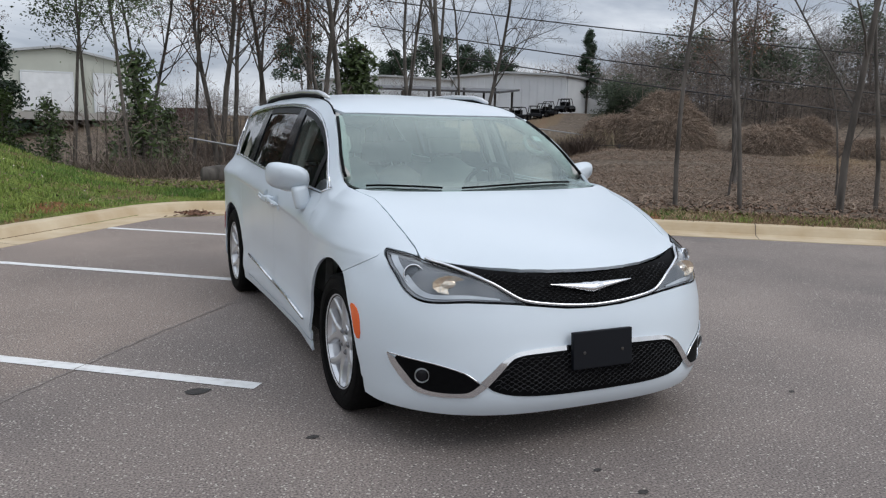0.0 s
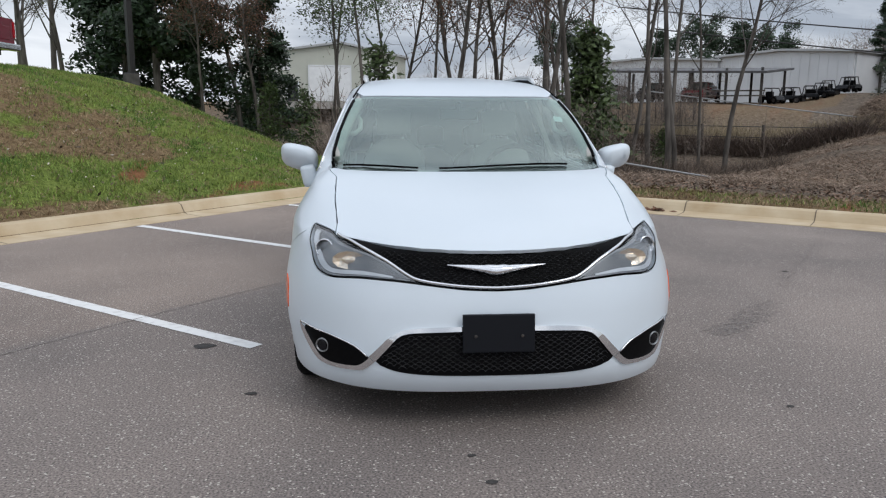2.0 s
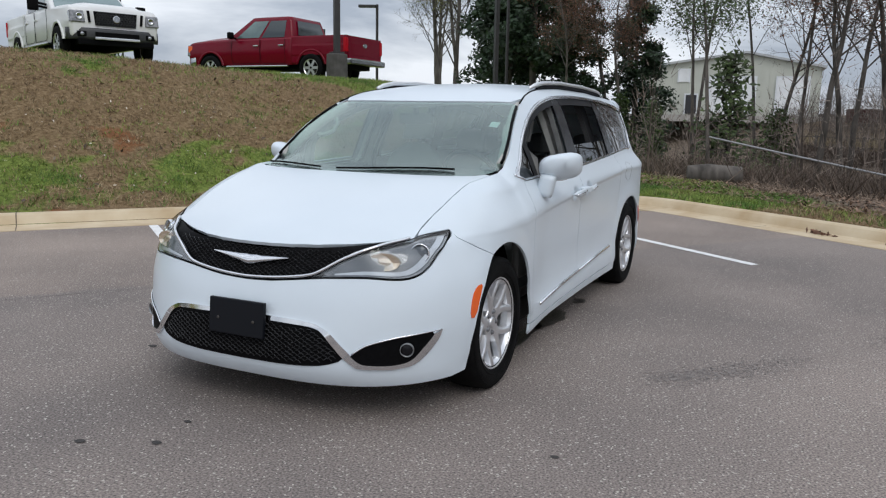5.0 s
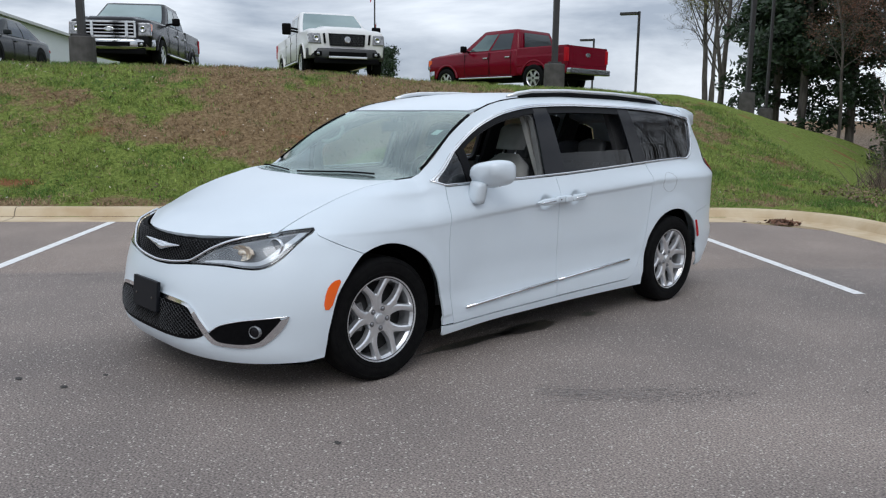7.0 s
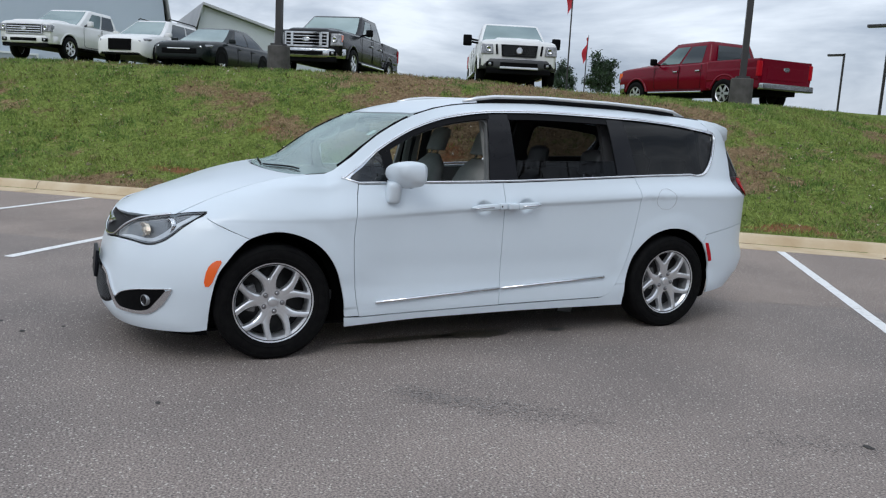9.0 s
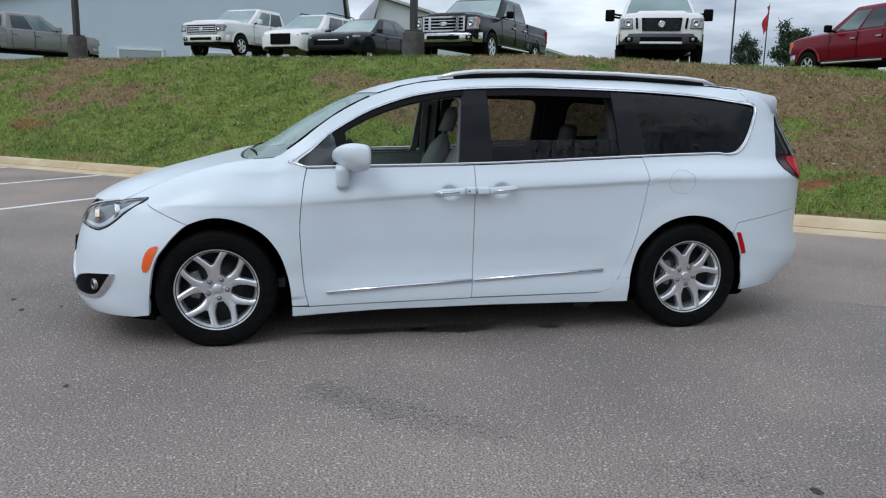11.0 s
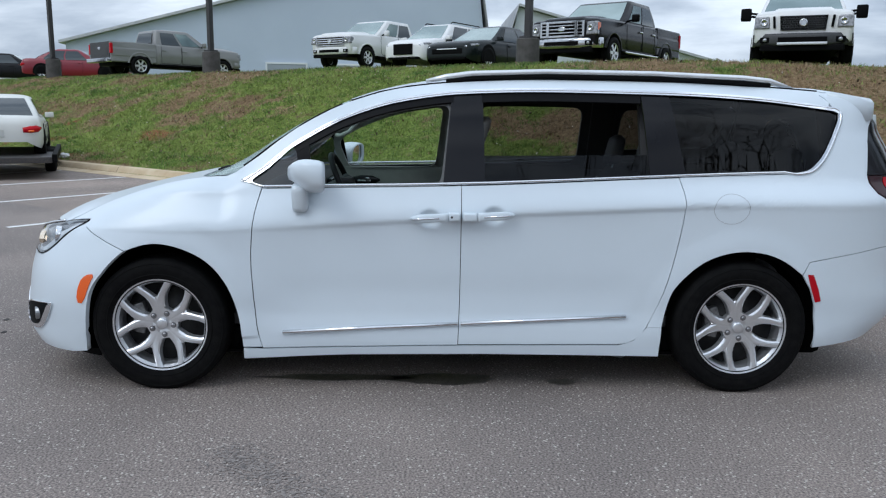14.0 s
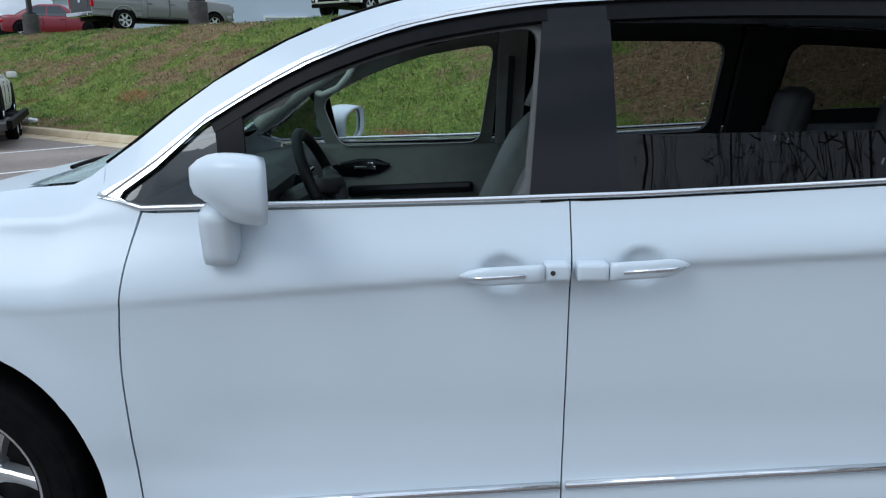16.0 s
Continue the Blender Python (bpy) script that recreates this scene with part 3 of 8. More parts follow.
def flow(pts, n=4):
    """A smooth open line through points."""
    out = []
    k = len(pts)
    for i in range(k - 1):
        p0, p1, p2, p3 = pts[max(i - 1, 0)], pts[i], pts[i + 1], pts[min(i + 2, k - 1)]
        for j in range(n):
            t = j / n
            out.append(tuple(0.5 * (2 * p1[c] + (p2[c] - p0[c]) * t + (2 * p0[c] - 5 * p1[c] + 4 * p2[c] - p3[c]) * t * t + (3 * p1[c] - p0[c] - 3 * p2[c] + p3[c]) * t ** 3) for c in (0, 1)))
    return out + [pts[-1]]


def smooth_poly(pts, keep=(), rounds=2):
    """Corner cutting on a closed outline, but for the corners kept."""
    sharp = [i in keep for i in range(len(pts))]
    for _ in range(rounds):
        o, s = [], []
        k = len(pts)
        for i in range(k):
            p, a, b = pts[i], pts[i - 1], pts[(i + 1) % k]
            if sharp[i]:
                o.append(p)
                s.append(True)
            else:
                o += [(p[0] * 0.75 + a[0] * 0.25, p[1] * 0.75 + a[1] * 0.25), (p[0] * 0.75 + b[0] * 0.25, p[1] * 0.75 + b[1] * 0.25)]
                s += [False, False]
        pts, sharp = o, s
    return pts


def normal_of(fn, p, q, e=0.004):
    n = (fn(p + e, q) - fn(p - e, q)).cross(fn(p, q + e) - fn(p, q - e))
    return n.normalized() if n.length > 1e-12 else Vector((0, 0, 1))


def out_normal(fn, p, q):
    n, c = normal_of(fn, p, q), fn(p, q)
    if fn is top:
        return n if n.z > 0 else -n
    o = Vector((c.x, c.y - max(YC, min(YR, c.y)), 0))
    return n if n.dot(o) > 0 else -n


def panel(name, poly, fn, material, parent, step=0.05, off=0.0, rim=0.014, label="", fine=None, hollow=False):
    """A skin over the outline poly, laid on the body surface fn, with turned-in edges."""
    bm = bmesh.new()
    vs = [bm.verts.new((p, q, 0)) for p, q in poly]
    bm.faces.new(vs)
    if hollow:
        bm.normal_update()
        bmesh.ops.triangulate(bm, faces=bm.faces[:], ngon_method="EAR_CLIP")
    for ax in (0, 1):
        step = step if ax == 0 or not fine else fine
        lo, hi = min(p[ax] for p in poly), max(p[ax] for p in poly)
        k = math.ceil(lo / step + 1e-6)
        while k * step < hi - 1e-6:
            co, no = [0, 0, 0], [0, 0, 0]
            co[ax], no[ax] = k * step, 1
            bmesh.ops.bisect_plane(bm, geom=bm.verts[:] + bm.edges[:] + bm.faces[:], plane_co=co, plane_no=no, dist=1e-5)
            k += 1
    bm.verts.ensure_lookup_table()
    nor = {}
    for v in bm.verts:
        p, q = v.co.x, v.co.y
        n = out_normal(fn, p, q)
        nor[v] = n
        v.co = fn(p, q) + n * off
    bm.normal_update()
    f0 = max(bm.faces, key=lambda f: f.calc_area())
    if f0.normal.dot(nor[f0.verts[0]]) < 0:
        bmesh.ops.reverse_faces(bm, faces=bm.faces[:])
    if rim:
        be = [e for e in bm.edges if e.is_boundary]
        inner, outer = {}, {}
        for e in be:
            for v in e.verts:
                if v not in inner:
                    inner[v] = bm.verts.new(v.co - nor[v] * rim)
                    outer[v] = bm.verts.new(v.co)
        for e in be:
            l = e.link_loops[0]
            a, b = l.vert, l.link_loop_next.vert
            bm.faces.new((outer[b], outer[a], inner[a], inner[b]))
    return part(name, bm, material, parent, label, smooth=False if rim is None else True)


def strip(name, line, fn, r, material, parent, off=0.0, n=6, label="", flat=1.0, closed=False):
    """A round moulding of radius r along a line on the body surface."""
    bm = bmesh.new()
    pts = [fn(p, q) + out_normal(fn, p, q) * off for p, q in line]
    if closed:
        pts.append(pts[0])
    tube(bm, pts, r, n)
    return part(name, bm, material, parent, label, smooth=True)


def inset(poly, d):
    """The outline drawn in by d."""
    n = len(poly)
    turn = sum(poly[i][0] * poly[(i + 1) % n][1] - poly[(i + 1) % n][0] * poly[i][1] for i in range(n))
    out = []
    for i in range(n):
        a, b = poly[i - 1], poly[(i + 1) % n]
        e = Vector((b[0] - a[0], b[1] - a[1])).normalized() * math.copysign(d, turn)
        out.append((poly[i][0] - e.y, poly[i][1] + e.x))
    return out


def sides(pts):
    """Side view points (y, z) as wrap coordinates."""
    return [(a_side(y, z), z) for y, z in pts]


def along(y0, y1, f, n=14):
    return [(y0 + (y1 - y0) * i / n, f(y0 + (y1 - y0) * i / n)) for i in range(n + 1)]


# outlines on the left side, in (y, z)
ARCH_F = [(-1.101, 0.250), (-1.118, 0.402), (-1.170, 0.570), (-1.266, 0.698), (-1.405, 0.774), (-1.55, 0.798), (-1.693, 0.760), (-1.765, 0.704), (-1.806, 0.660)]
ARCH_F = flow(ARCH_F)
FENDER_GAP = flow([(-1.003, 1.088), (-1.0305, 0.964), (-1.0515, 0.755), (-1.0475, 0.579), (-1.0305, 0.365), (-1.0045, 0.248)], 3)
FRONT_DOOR = flow([(-0.998, 1.080), (-1.026, 0.964), (-1.047, 0.755), (-1.043, 0.579), (-1.026, 0.365), (-1.000, 0.243)], 3) + [(-0.5, 0.250), (0.030, 0.260), (0.037, 0.5), (0.0385, 0.8), (0.0395, 1.105)] + [(y, z - 0.008) for y, z in along(0.0, -0.96, belt_z, 8)]
SLIDE_DOOR = [(0.034, 0.262), (0.5, 0.266)] + flow([(0.899, 0.270), (0.970, 0.290), (1.036, 0.361), (1.114, 0.546), (1.172, 0.765), (1.208, 1.015), (1.184, 1.155)], 3) + [(y, z - 0.008) for y, z in along(1.15, 0.08, belt_z, 8)] + [(0.0435, 1.105), (0.0425, 0.8), (0.041, 0.5)]
ROCKER = [(-1.100, 0.182), (-0.53, 0.200), (0.18, 0.206), (1.112, 0.200), (1.118, 0.3645), (1.042, 0.3605), (0.974, 0.288), (0.90, 0.262), (0.03, 0.252), (-0.5, 0.242), (-1.0, 0.235), (-1.100, 0.240)]
ARCH_R = [(1.118, 0.366), (1.152, 0.525), (1.20, 0.608), (1.297, 0.702), (1.396, 0.755), (1.515, 0.780), (1.638, 0.770), (1.748, 0.728), (1.843, 0.660)]
ARCH_R = flow(ARCH_R)
WIN_BACK = [(1.79, 1.178), (1.878, 1.187), (1.934, 1.217), (1.993, 1.285), (2.072, 1.420), (2.096, 1.480), (2.090, 1.513), (2.060, 1.527)]
WIN_BACK = flow(WIN_BACK, 3)


def minivan():
    van = thing("minivan", (0, 0, 0), "white minivan with chrome trim parked on the asphalt", "car")
    HL_LOW = [(-1.545, 0.697), (-1.468, 0.705), (-1.397, 0.709), (-1.29, 0.712), (-1.18, 0.704), (-1.118, 0.706), (-1.06, 0.724), (-1.0, 0.763), (-0.95, 0.806), (-0.900, 0.848), (-0.862, 0.882), (-0.847, 0.899)]
    BROW = [(-1.075, 0.873), (-1.11, 0.866), (-1.19, 0.853), (-1.29, 0.829), (-1.36, 0.802), (-1.41, 0.779), (-1.475, 0.741), (-1.52, 0.717), (-1.56, 0.706), (-1.62, 0.696), (-1.72, 0.684), (-1.82, 0.677), (A0, 0.675)]
    HL = flow(HL_LOW, 3) + [(-0.90, 0.894), (-1.0, 0.884)] + flow([(p, q - 0.006) for p, q in BROW[:8]], 3)
    DRL = flow([(-1.43, 0.717), (-1.30, 0.723), (-1.18, 0.717), (-1.12, 0.720), (-1.07, 0.738), (-1.01, 0.776), (-0.958, 0.822), (-0.908, 0.862), (-0.885, 0.884)], 3) + flow([(-0.925, 0.882), (-0.948, 0.862), (-0.992, 0.828), (-1.037, 0.790), (-1.088, 0.756), (-1.13, 0.739), (-1.18, 0.735), (-1.30, 0.739), (-1.43, 0.724)], 3)
    for sg in (1, -1):
        def P(pts):
            return pts if sg > 0 else mirror_a(pts)
        # fender
        hood_line = [(a_side(y, hood_z(y)), hood_z(y)) for y in (-2.02, -1.9, -1.8, -1.7, -1.6, -1.5, -1.4, -1.3)]
        fend = sides(FENDER_GAP) + sides([p for p in ARCH_F if p[0] > -1.695]) + sides([(-1.6985, 0.7575), (-1.797, 0.800), (-1.925, 0.868)]) + [(-0.850, 0.905), (-0.95, 0.895), (-1.03, 0.883)] + hood_line + [(0.0, 1.136), (0.05, 1.158), (0.088, 1.185), (0.10, 1.120), (0.17, 1.092)]
        panel("front_wing", P(fend), side, WHITE, van, step=0.022, fine=0.009)
        d = panel("front_door", P(sides(FRONT_DOOR)), side, WHITE, van, step=0.014, fine=0.011)
        s = panel("sliding_door", P(sides(SLIDE_DOOR)), side, WHITE, van, step=0.014, fine=0.011)
        panel("sill", P(sides(ROCKER)), side, WHITE, van)
        quarter = sides(flow([(1.188, 1.158), (1.212, 1.015), (1.176, 0.765), (1.118, 0.546), (1.040, 0.362)], 3) + ARCH_R) + [(3.132, 0.728), (3.314, 0.756), (3.576, 0.794), (3.795, 0.806), (3.832, 0.997), (3.79, 0.999), (3.64, 1.038), (3.575, 1.082), (3.568, 1.13), (3.578, 1.176), (3.63, 1.262), (3.687, 1.352), (3.768, 1.430), (3.842, 1.478), (3.83, 1.545), (3.70, 1.588), (3.45, 1.600)] + sides(WIN_BACK[::-1] + along(1.75, 1.25, lambda y: belt_z(y) - 0.006, 6))
        panel("quarter_panel", P(quarter), side, WHITE, van, step=0.03, fine=0.02, hollow=True)
        cant = sides([(y, z + 0.004) for y, z in along(-1.10, 2.03, top_z, 34)] + [(2.05, 1.606)] + [(y, z - 0.002) for y, z in along(2.0, -1.115, edge_z, 34)])
        panel("roof_side_rail", P(cant), side, WHITE, van, step=0.06)
        # bumper halves share one skin on the left pass
        wl_ = [(y, z) for y, z in along(-1.09, 2.02, lambda y: top_z(y) - 0.006, 26)]
        loop = sides([(-1.11, 1.118)] + [(y, belt_z(y) + 0.004) for y in (-1.0, -0.6, -0.2, 0.2, 0.6, 1.0, 1.4, 1.75)] + WIN_BACK[1:] + wl_[::-1][1:])
        wt = strip("window_trim", P(loop), side, 0.008, CHROME, van, 0.003, closed=True, label="chrome window surround")
        back = WIN_BACK[::-1]
        back_in = []
        for k in range(len(back)):
            (ya, za), (yb, zb_) = back[max(0, k - 1)], back[min(len(back) - 1, k + 1)]
            run = math.hypot(yb - ya, zb_ - za)
            w = 0.018 - 0.012 * step01(0.7, 1.0, k / (len(back) - 1))
            back_in.append((back[k][0] + (zb_ - za) / run * w, back[k][1] - (yb - ya) / run * w))
        brow = [(-1.112, 1.112)] + along(-1.105, 2.0, lambda y: top_z(y) + 0.003, 36) + back + back_in[::-1] + along(2.0, -0.86, lambda y: top_z(y) - 0.017, 32) + [(-0.97, top_z(-0.97) - 0.026), (-1.045, 1.128), (-1.055, 1.112), (-1.03, 1.100)]
        panel("upper_trim", P(sides(brow)), side, CHROME, wt, step=0.06, off=0.007, rim=0.008, hollow=True)
        # pillars and glass
        panel("b_pillar", P(sides([(-0.055, belt_z(0)), (0.165, belt_z(0.1)), (0.155, 1.592), (-0.01, 1.582)])), side, GLOSSBLACK, van, off=-0.004, step=0.06)
        panel("c_pillar", P(sides([(1.035, belt_z(1.03)), (1.225, belt_z(1.2)), (1.155, 1.594), (1.005, 1.594)])), side, GLOSSBLACK, van, off=-0.004, step=0.06)
        panel("mirror_pillar", P(sides([(-0.80, belt_z(-0.8)), (-0.735, belt_z(-0.74)), (-0.77, 1.345), (-0.835, 1.305)])), side, SATINBLACK, van, off=-0.004, step=0.06)
        fr = sides(along(-0.85, 0.0, lambda y: top_z(y) - 0.004, 14) + along(0.0, -0.83, lambda y: top_z(y) - 0.052, 14))
        panel("front_window_frame", P(fr), side, SATINBLACK, van, off=-0.003, step=0.07)
        sr = sides(along(0.15, 1.0, lambda y: top_z(y) - 0.002, 8) + along(1.0, 0.15, lambda y: top_z(y) - 0.06, 8))
        panel("slide_window_frame", P(sr), side, SATINBLACK, van, off=-0.003, step=0.07)
        panel("front_vent_glass", P(sides([(-1.065, 1.115), (-1.0, 1.098), (-0.80, 1.095), (-0.835, 1.300)])), side, VENT, van, off=-0.008, step=0.08, rim=0)
        panel("quarter_glass", P(sides([(1.2, 1.165)] + along(1.3, 1.78, belt_z, 4) + WIN_BACK[1:] + along(2.0, 1.15, lambda y: top_z(y) - 0.004, 9))), side, TINT, van, off=-0.006, step=0.08, rim=0)
        if sg > 0:
            panel("slide_glass", sides([(0.16, 1.11), (1.03, 1.155), (1.022, 1.275), (0.16, 1.262)]), side, TINT, van, off=-0.012, step=0.08, rim=0)
        else:
            panel("slide_glass", P(sides([(0.16, 1.11), (1.03, 1.155), (1.0, 1.57), (0.16, 1.57)])), side, glass("tinted_glass", (0.35, 0.36, 0.37)), van, off=-0.012, step=0.08, rim=0)
            panel("front_glass", P(sides([(-0.735, 1.09), (-0.05, 1.105), (-0.01, 1.545)] + along(-0.05, -0.77, lambda y: top_z(y) - 0.02, 10))), side, CLEARSIDE, van, off=-0.012, step=0.08, rim=0)
        # mouldings on the doors
        strip("door_moulding", P(sides([(-0.895, 0.328), (-0.45, 0.350), (0.03, 0.373)])), side, 0.0115, CHROME, d, 0.006)
        strip("door_moulding", P(sides([(0.045, 0.374), (0.5, 0.397), (0.927, 0.419)])), side, 0.0115, CHROME, s, 0.006)
        for door, y0, y1, c0, c1, zh in ((d, -0.229, -0.030, -0.028, 0.033, 0.944), (s, 0.125, 0.319, 0.048, 0.123, 0.958)):
            bm = bmesh.new()
            m = (y0 + y1) / 2
            rows = []
            outer = 1 if door is d else -1
            for k in range(11):
                w = k / 10
                y = y0 + (y1 - y0) * w
                e = w if outer > 0 else 1 - w
                grow = min(1.0, (e / 0.30) ** 0.6 + 0.08)
                out = 0.012 + 0.026 * math.sin(min(1.0, e / 0.45) * 1.5708)
                zc = zh + (y - m) * 0.055
                row = []
                for i in range(12):
                    t = 6.28318 * i / 12
                    row.append(bm.verts.new((sg * (bare_side(y - YC, zc).x + out + 0.009 * math.cos(t)), y, zc + 0.0225 * grow * math.sin(t))))
                rows.append(row)
            for ra, rb in zip(rows, rows[1:]):
                for i in range(12):
                    bm.faces.new((ra[i], ra[(i + 1) % 12], rb[(i + 1) % 12], rb[i]))
            bm.faces.new(rows[0][::-1])
            bm.faces.new(rows[-1])
            bmesh.ops.recalc_face_normals(bm, faces=bm.faces[:])
            hnd = part("door_handle", bm, WHITE, door, smooth=True)
            bm = bmesh.new()
            ys = (y0 + 0.014, y0 + 0.05, y1 - 0.045) if outer > 0 else (y0 + 0.03, y1 - 0.05, y1 - 0.014)
            tube(bm, [Vector((sg * (bare_side(y - YC, zh).x + o), y, zh + (y - m) * 0.055 - 0.001)) for y, o in zip(ys, (0.034, 0.045, 0.047) if outer > 0 else (0.047, 0.045, 0.034))], [0.003, 0.0055, 0.005] if outer > 0 else [0.005, 0.0055, 0.003], 6)
            part("handle_trim", bm, CHROME, hnd, smooth=True)
            bm = bmesh.new()
            cm = (c0 + c1) / 2
            zc = zh + (cm - m) * 0.055
            box(bm, (sg * (bare_side(cm - YC, zc).x + 0.018), cm, zc), (0.050, c1 - c0, 0.043), None, 0.010)
            cap = part("handle_cap", bm, WHITE, hnd, smooth=True)
            if door is d:
                bm = bmesh.new()
                lathe(bm, [(0.0, 0.0062), (0.0015, 0.0055), (0.0018, 0.0)], 14, "x")
                for v in bm.verts:
                    v.co = Vector((sg * (bare_side(cm - YC, zc).x + 0.0435 + v.co.x), c0 + 0.018 + v.co.y, zc + v.co.z))
                part("lock", bm, DARKMETAL, hnd)
        # side marker and reflector
        panel("side_marker", P(smooth_poly(sides([(-1.965, 0.482), (-1.945, 0.585), (-1.905, 0.630), (-1.855, 0.637), (-1.885, 0.58), (-1.925, 0.478)]), rounds=1)), side, AMBER, van, step=0.03, off=0.004, label="amber side marker lamp")
        panel("rear_reflector", P(sides([(1.872, 0.662), (1.903, 0.660), (1.937, 0.579), (1.955, 0.518), (1.925, 0.512), (1.893, 0.596)])), side, REDLENS, van, step=0.03, off=0.004, label="red reflector")
        # lamps
        hl = P(HL)
        hb = panel("headlight", hl, side, HOUSING, van, step=0.04, off=-0.02, rim=0.03, label="clear headlight with chrome edge")
        panel("headlight_lens", hl, side, glass("lens_glass", (0.9, 0.92, 0.94)), hb, step=0.04, off=0.003, rim=0)
        panel("headlight_bezel", P(inset(HL, 0.010)), side, BEZEL, hb, step=0.04, off=-0.015, rim=0.004)
        strip("headlight_edge", hl, side, 0.0030, BLACK, hb, 0.001, closed=True)
        panel("light_strip", P(DRL), side, DRLM, hb, step=0.03, off=-0.008, rim=0.006, label="pale daytime light strip")
        for a, z, r, mm in ((-1.045, 0.812, 0.047, CHROME), (-1.215, 0.778, 0.042, WARM)):
            a2 = a if sg > 0 else 2 * A0 - a
            n = out_normal(side, a2, z)
            n = Vector((n.x * 0.35, n.y, n.z * 0.2)).normalized()
            c = side(a2, z) - n * (0.019 if mm is CHROME else 0.008)
            bm = bmesh.new()
            if mm is CHROME:
                lathe(bm, [(-0.02, r), (0.004, r), (0.008, r * 0.95), (0.006, r * 0.86), (-0.012, r * 0.84)], 24, "z")
            else:
                lathe(bm, [(-0.02, r), (0.003, r), (0.001, r * 0.85), (-0.003, r * 0.62), (-0.004, r * 0.45), (0.002, r * 0.30), (0.004, 0.0)], 11, "z")
                for v in bm.verts:
                    v.co.x *= 1.9
            q = n.to_track_quat("Z", "Y").to_matrix().to_4x4()
            bmesh.ops.transform(bm, matrix=Matrix.Translation(c) @ q, verts=bm.verts)
            lamp = part("projector" if mm is CHROME else "reflector", bm, mm, hb, smooth=mm is CHROME)
            if mm is CHROME:
                bm = bmesh.new()
                lathe(bm, [(-0.008, r * 0.85), (-0.004, r * 0.6), (0.001, r * 0.3), (0.002, 0.0)], 24, "z")
                bmesh.ops.transform(bm, matrix=Matrix.Translation(c) @ q, verts=bm.verts)
                part("projector_lens", bm, PROJ, hb, smooth=True)
        fog_top = flow([(-1.345, 0.360), (-1.289, 0.402), (-1.19, 0.432), (-1.10, 0.446), (-1.03, 0.455), (-0.986, 0.458)], 3)
        fog_in = flow([(-1.020, 0.440), (-1.062, 0.375), (-1.105, 0.322), (-1.175, 0.305), (-1.28, 0.309), (-1.318, 0.322), (-1.350, 0.351)], 3)
        fog_out = flow([(-1.377, 0.338), (-1.342, 0.306), (-1.313, 0.293), (-1.23, 0.287), (-1.165, 0.287), (-1.09, 0.300), (-1.038, 0.346), (-1.0, 0.410), (-0.983, 0.458)], 3)
        fb = panel("fog_lamp_bezel", P(fog_top[:-3] + fog_in), side, BLACK, van, step=0.04, off=0.003)
        panel("fog_trim", P(fog_out + fog_in + [(-1.352, 0.361)]), side, CHROME, fb, step=0.03, off=0.009, rim=0.012)
        strip("fog_brow", P(fog_top), side, 0.0042, CHROME, fb, 0.006)
        a2 = -1.125 if sg > 0 else 2 * A0 + 1.125
        n = out_normal(side, a2, 0.375)
        n = Vector((n.x * 0.5, n.y, 0)).normalized()
        bm = bmesh.new()
        lathe(bm, [(-0.03, 0.034), (0.008, 0.034), (0.010, 0.030), (0.006, 0.029), (-0.004, 0.022), (-0.006, 0.0)], 24, "z")
        bmesh.ops.transform(bm, matrix=Matrix.Translation(side(a2, 0.375) + n * 0.004) @ n.to_track_quat("Z", "Y").to_matrix().to_4x4(), verts=bm.verts)
        fl = part("fog_lamp", bm, mat("fog_ring", (0.30, 0.31, 0.32), 0.3, 0.8), fb, smooth=True)
        bm = bmesh.new()
        lathe(bm, [(0.003, 0.029), (0.007, 0.018), (0.008, 0.0)], 24, "z")
        bmesh.ops.transform(bm, matrix=Matrix.Translation(side(a2, 0.375) + n * 0.004) @ n.to_track_quat("Z", "Y").to_matrix().to_4x4(), verts=bm.verts)
        part("fog_lens", bm, GLOSSBLACK, fl, smooth=True)
        # tail lamp and rear side glass
        tl = panel("tail_lamp", P([(3.585, 1.172), (3.575, 1.13), (3.578, 1.09), (3.635, 1.045), (3.785, 1.003), (3.90, 1.0), (4.02, 1.0), (4.06, 1.16)]), side, SMOKED, van, step=0.03, off=0.004, label="smoked red tail lamp", hollow=True)
        panel("red_lens", P(flow([(3.70, 1.163), (3.672, 1.12), (3.70, 1.06), (3.78, 1.020), (3.90, 1.010), (4.02, 1.012)], 2) + [(4.05, 1.155)]), side, REDLENS, tl, step=0.03, off=0.008, rim=0.004)
        panel("rear_corner_glass", P([(3.592, 1.178), (3.64, 1.26), (3.695, 1.35), (3.775, 1.425), (3.845, 1.470), (3.99, 1.42), (4.03, 1.178)]), side, GLOSSBLACK, van, step=0.04, off=-0.004)
        panel("rear_bumper_side", P(sides([(1.940, 0.258), (1.942, 0.361), (1.928, 0.488), (1.896, 0.579), (1.848, 0.656)]) + [(3.135, 0.724), (3.314, 0.752), (3.576, 0.790), (3.834, 0.804), (AR + RW * 1.57, 0.81), (AR + RW * 1.57, 0.36), (4.1, 0.32), (3.75, 0.295), (3.46, 0.276)]), side, WHITE, van)
        panel("tailgate", P([(AR + RW * 1.57, 0.815), (AR + RW * 1.57, 1.505), (3.95, 1.495), (3.87, 1.485), (3.865, 1.47), (4.0, 1.42), (4.04, 1.16), (4.0, 0.995), (3.84, 0.995), (3.80, 0.81)]), side, WHITE, van, step=0.03, hollow=True)
        # mirror
        bm = bmesh.new()
        rings = []
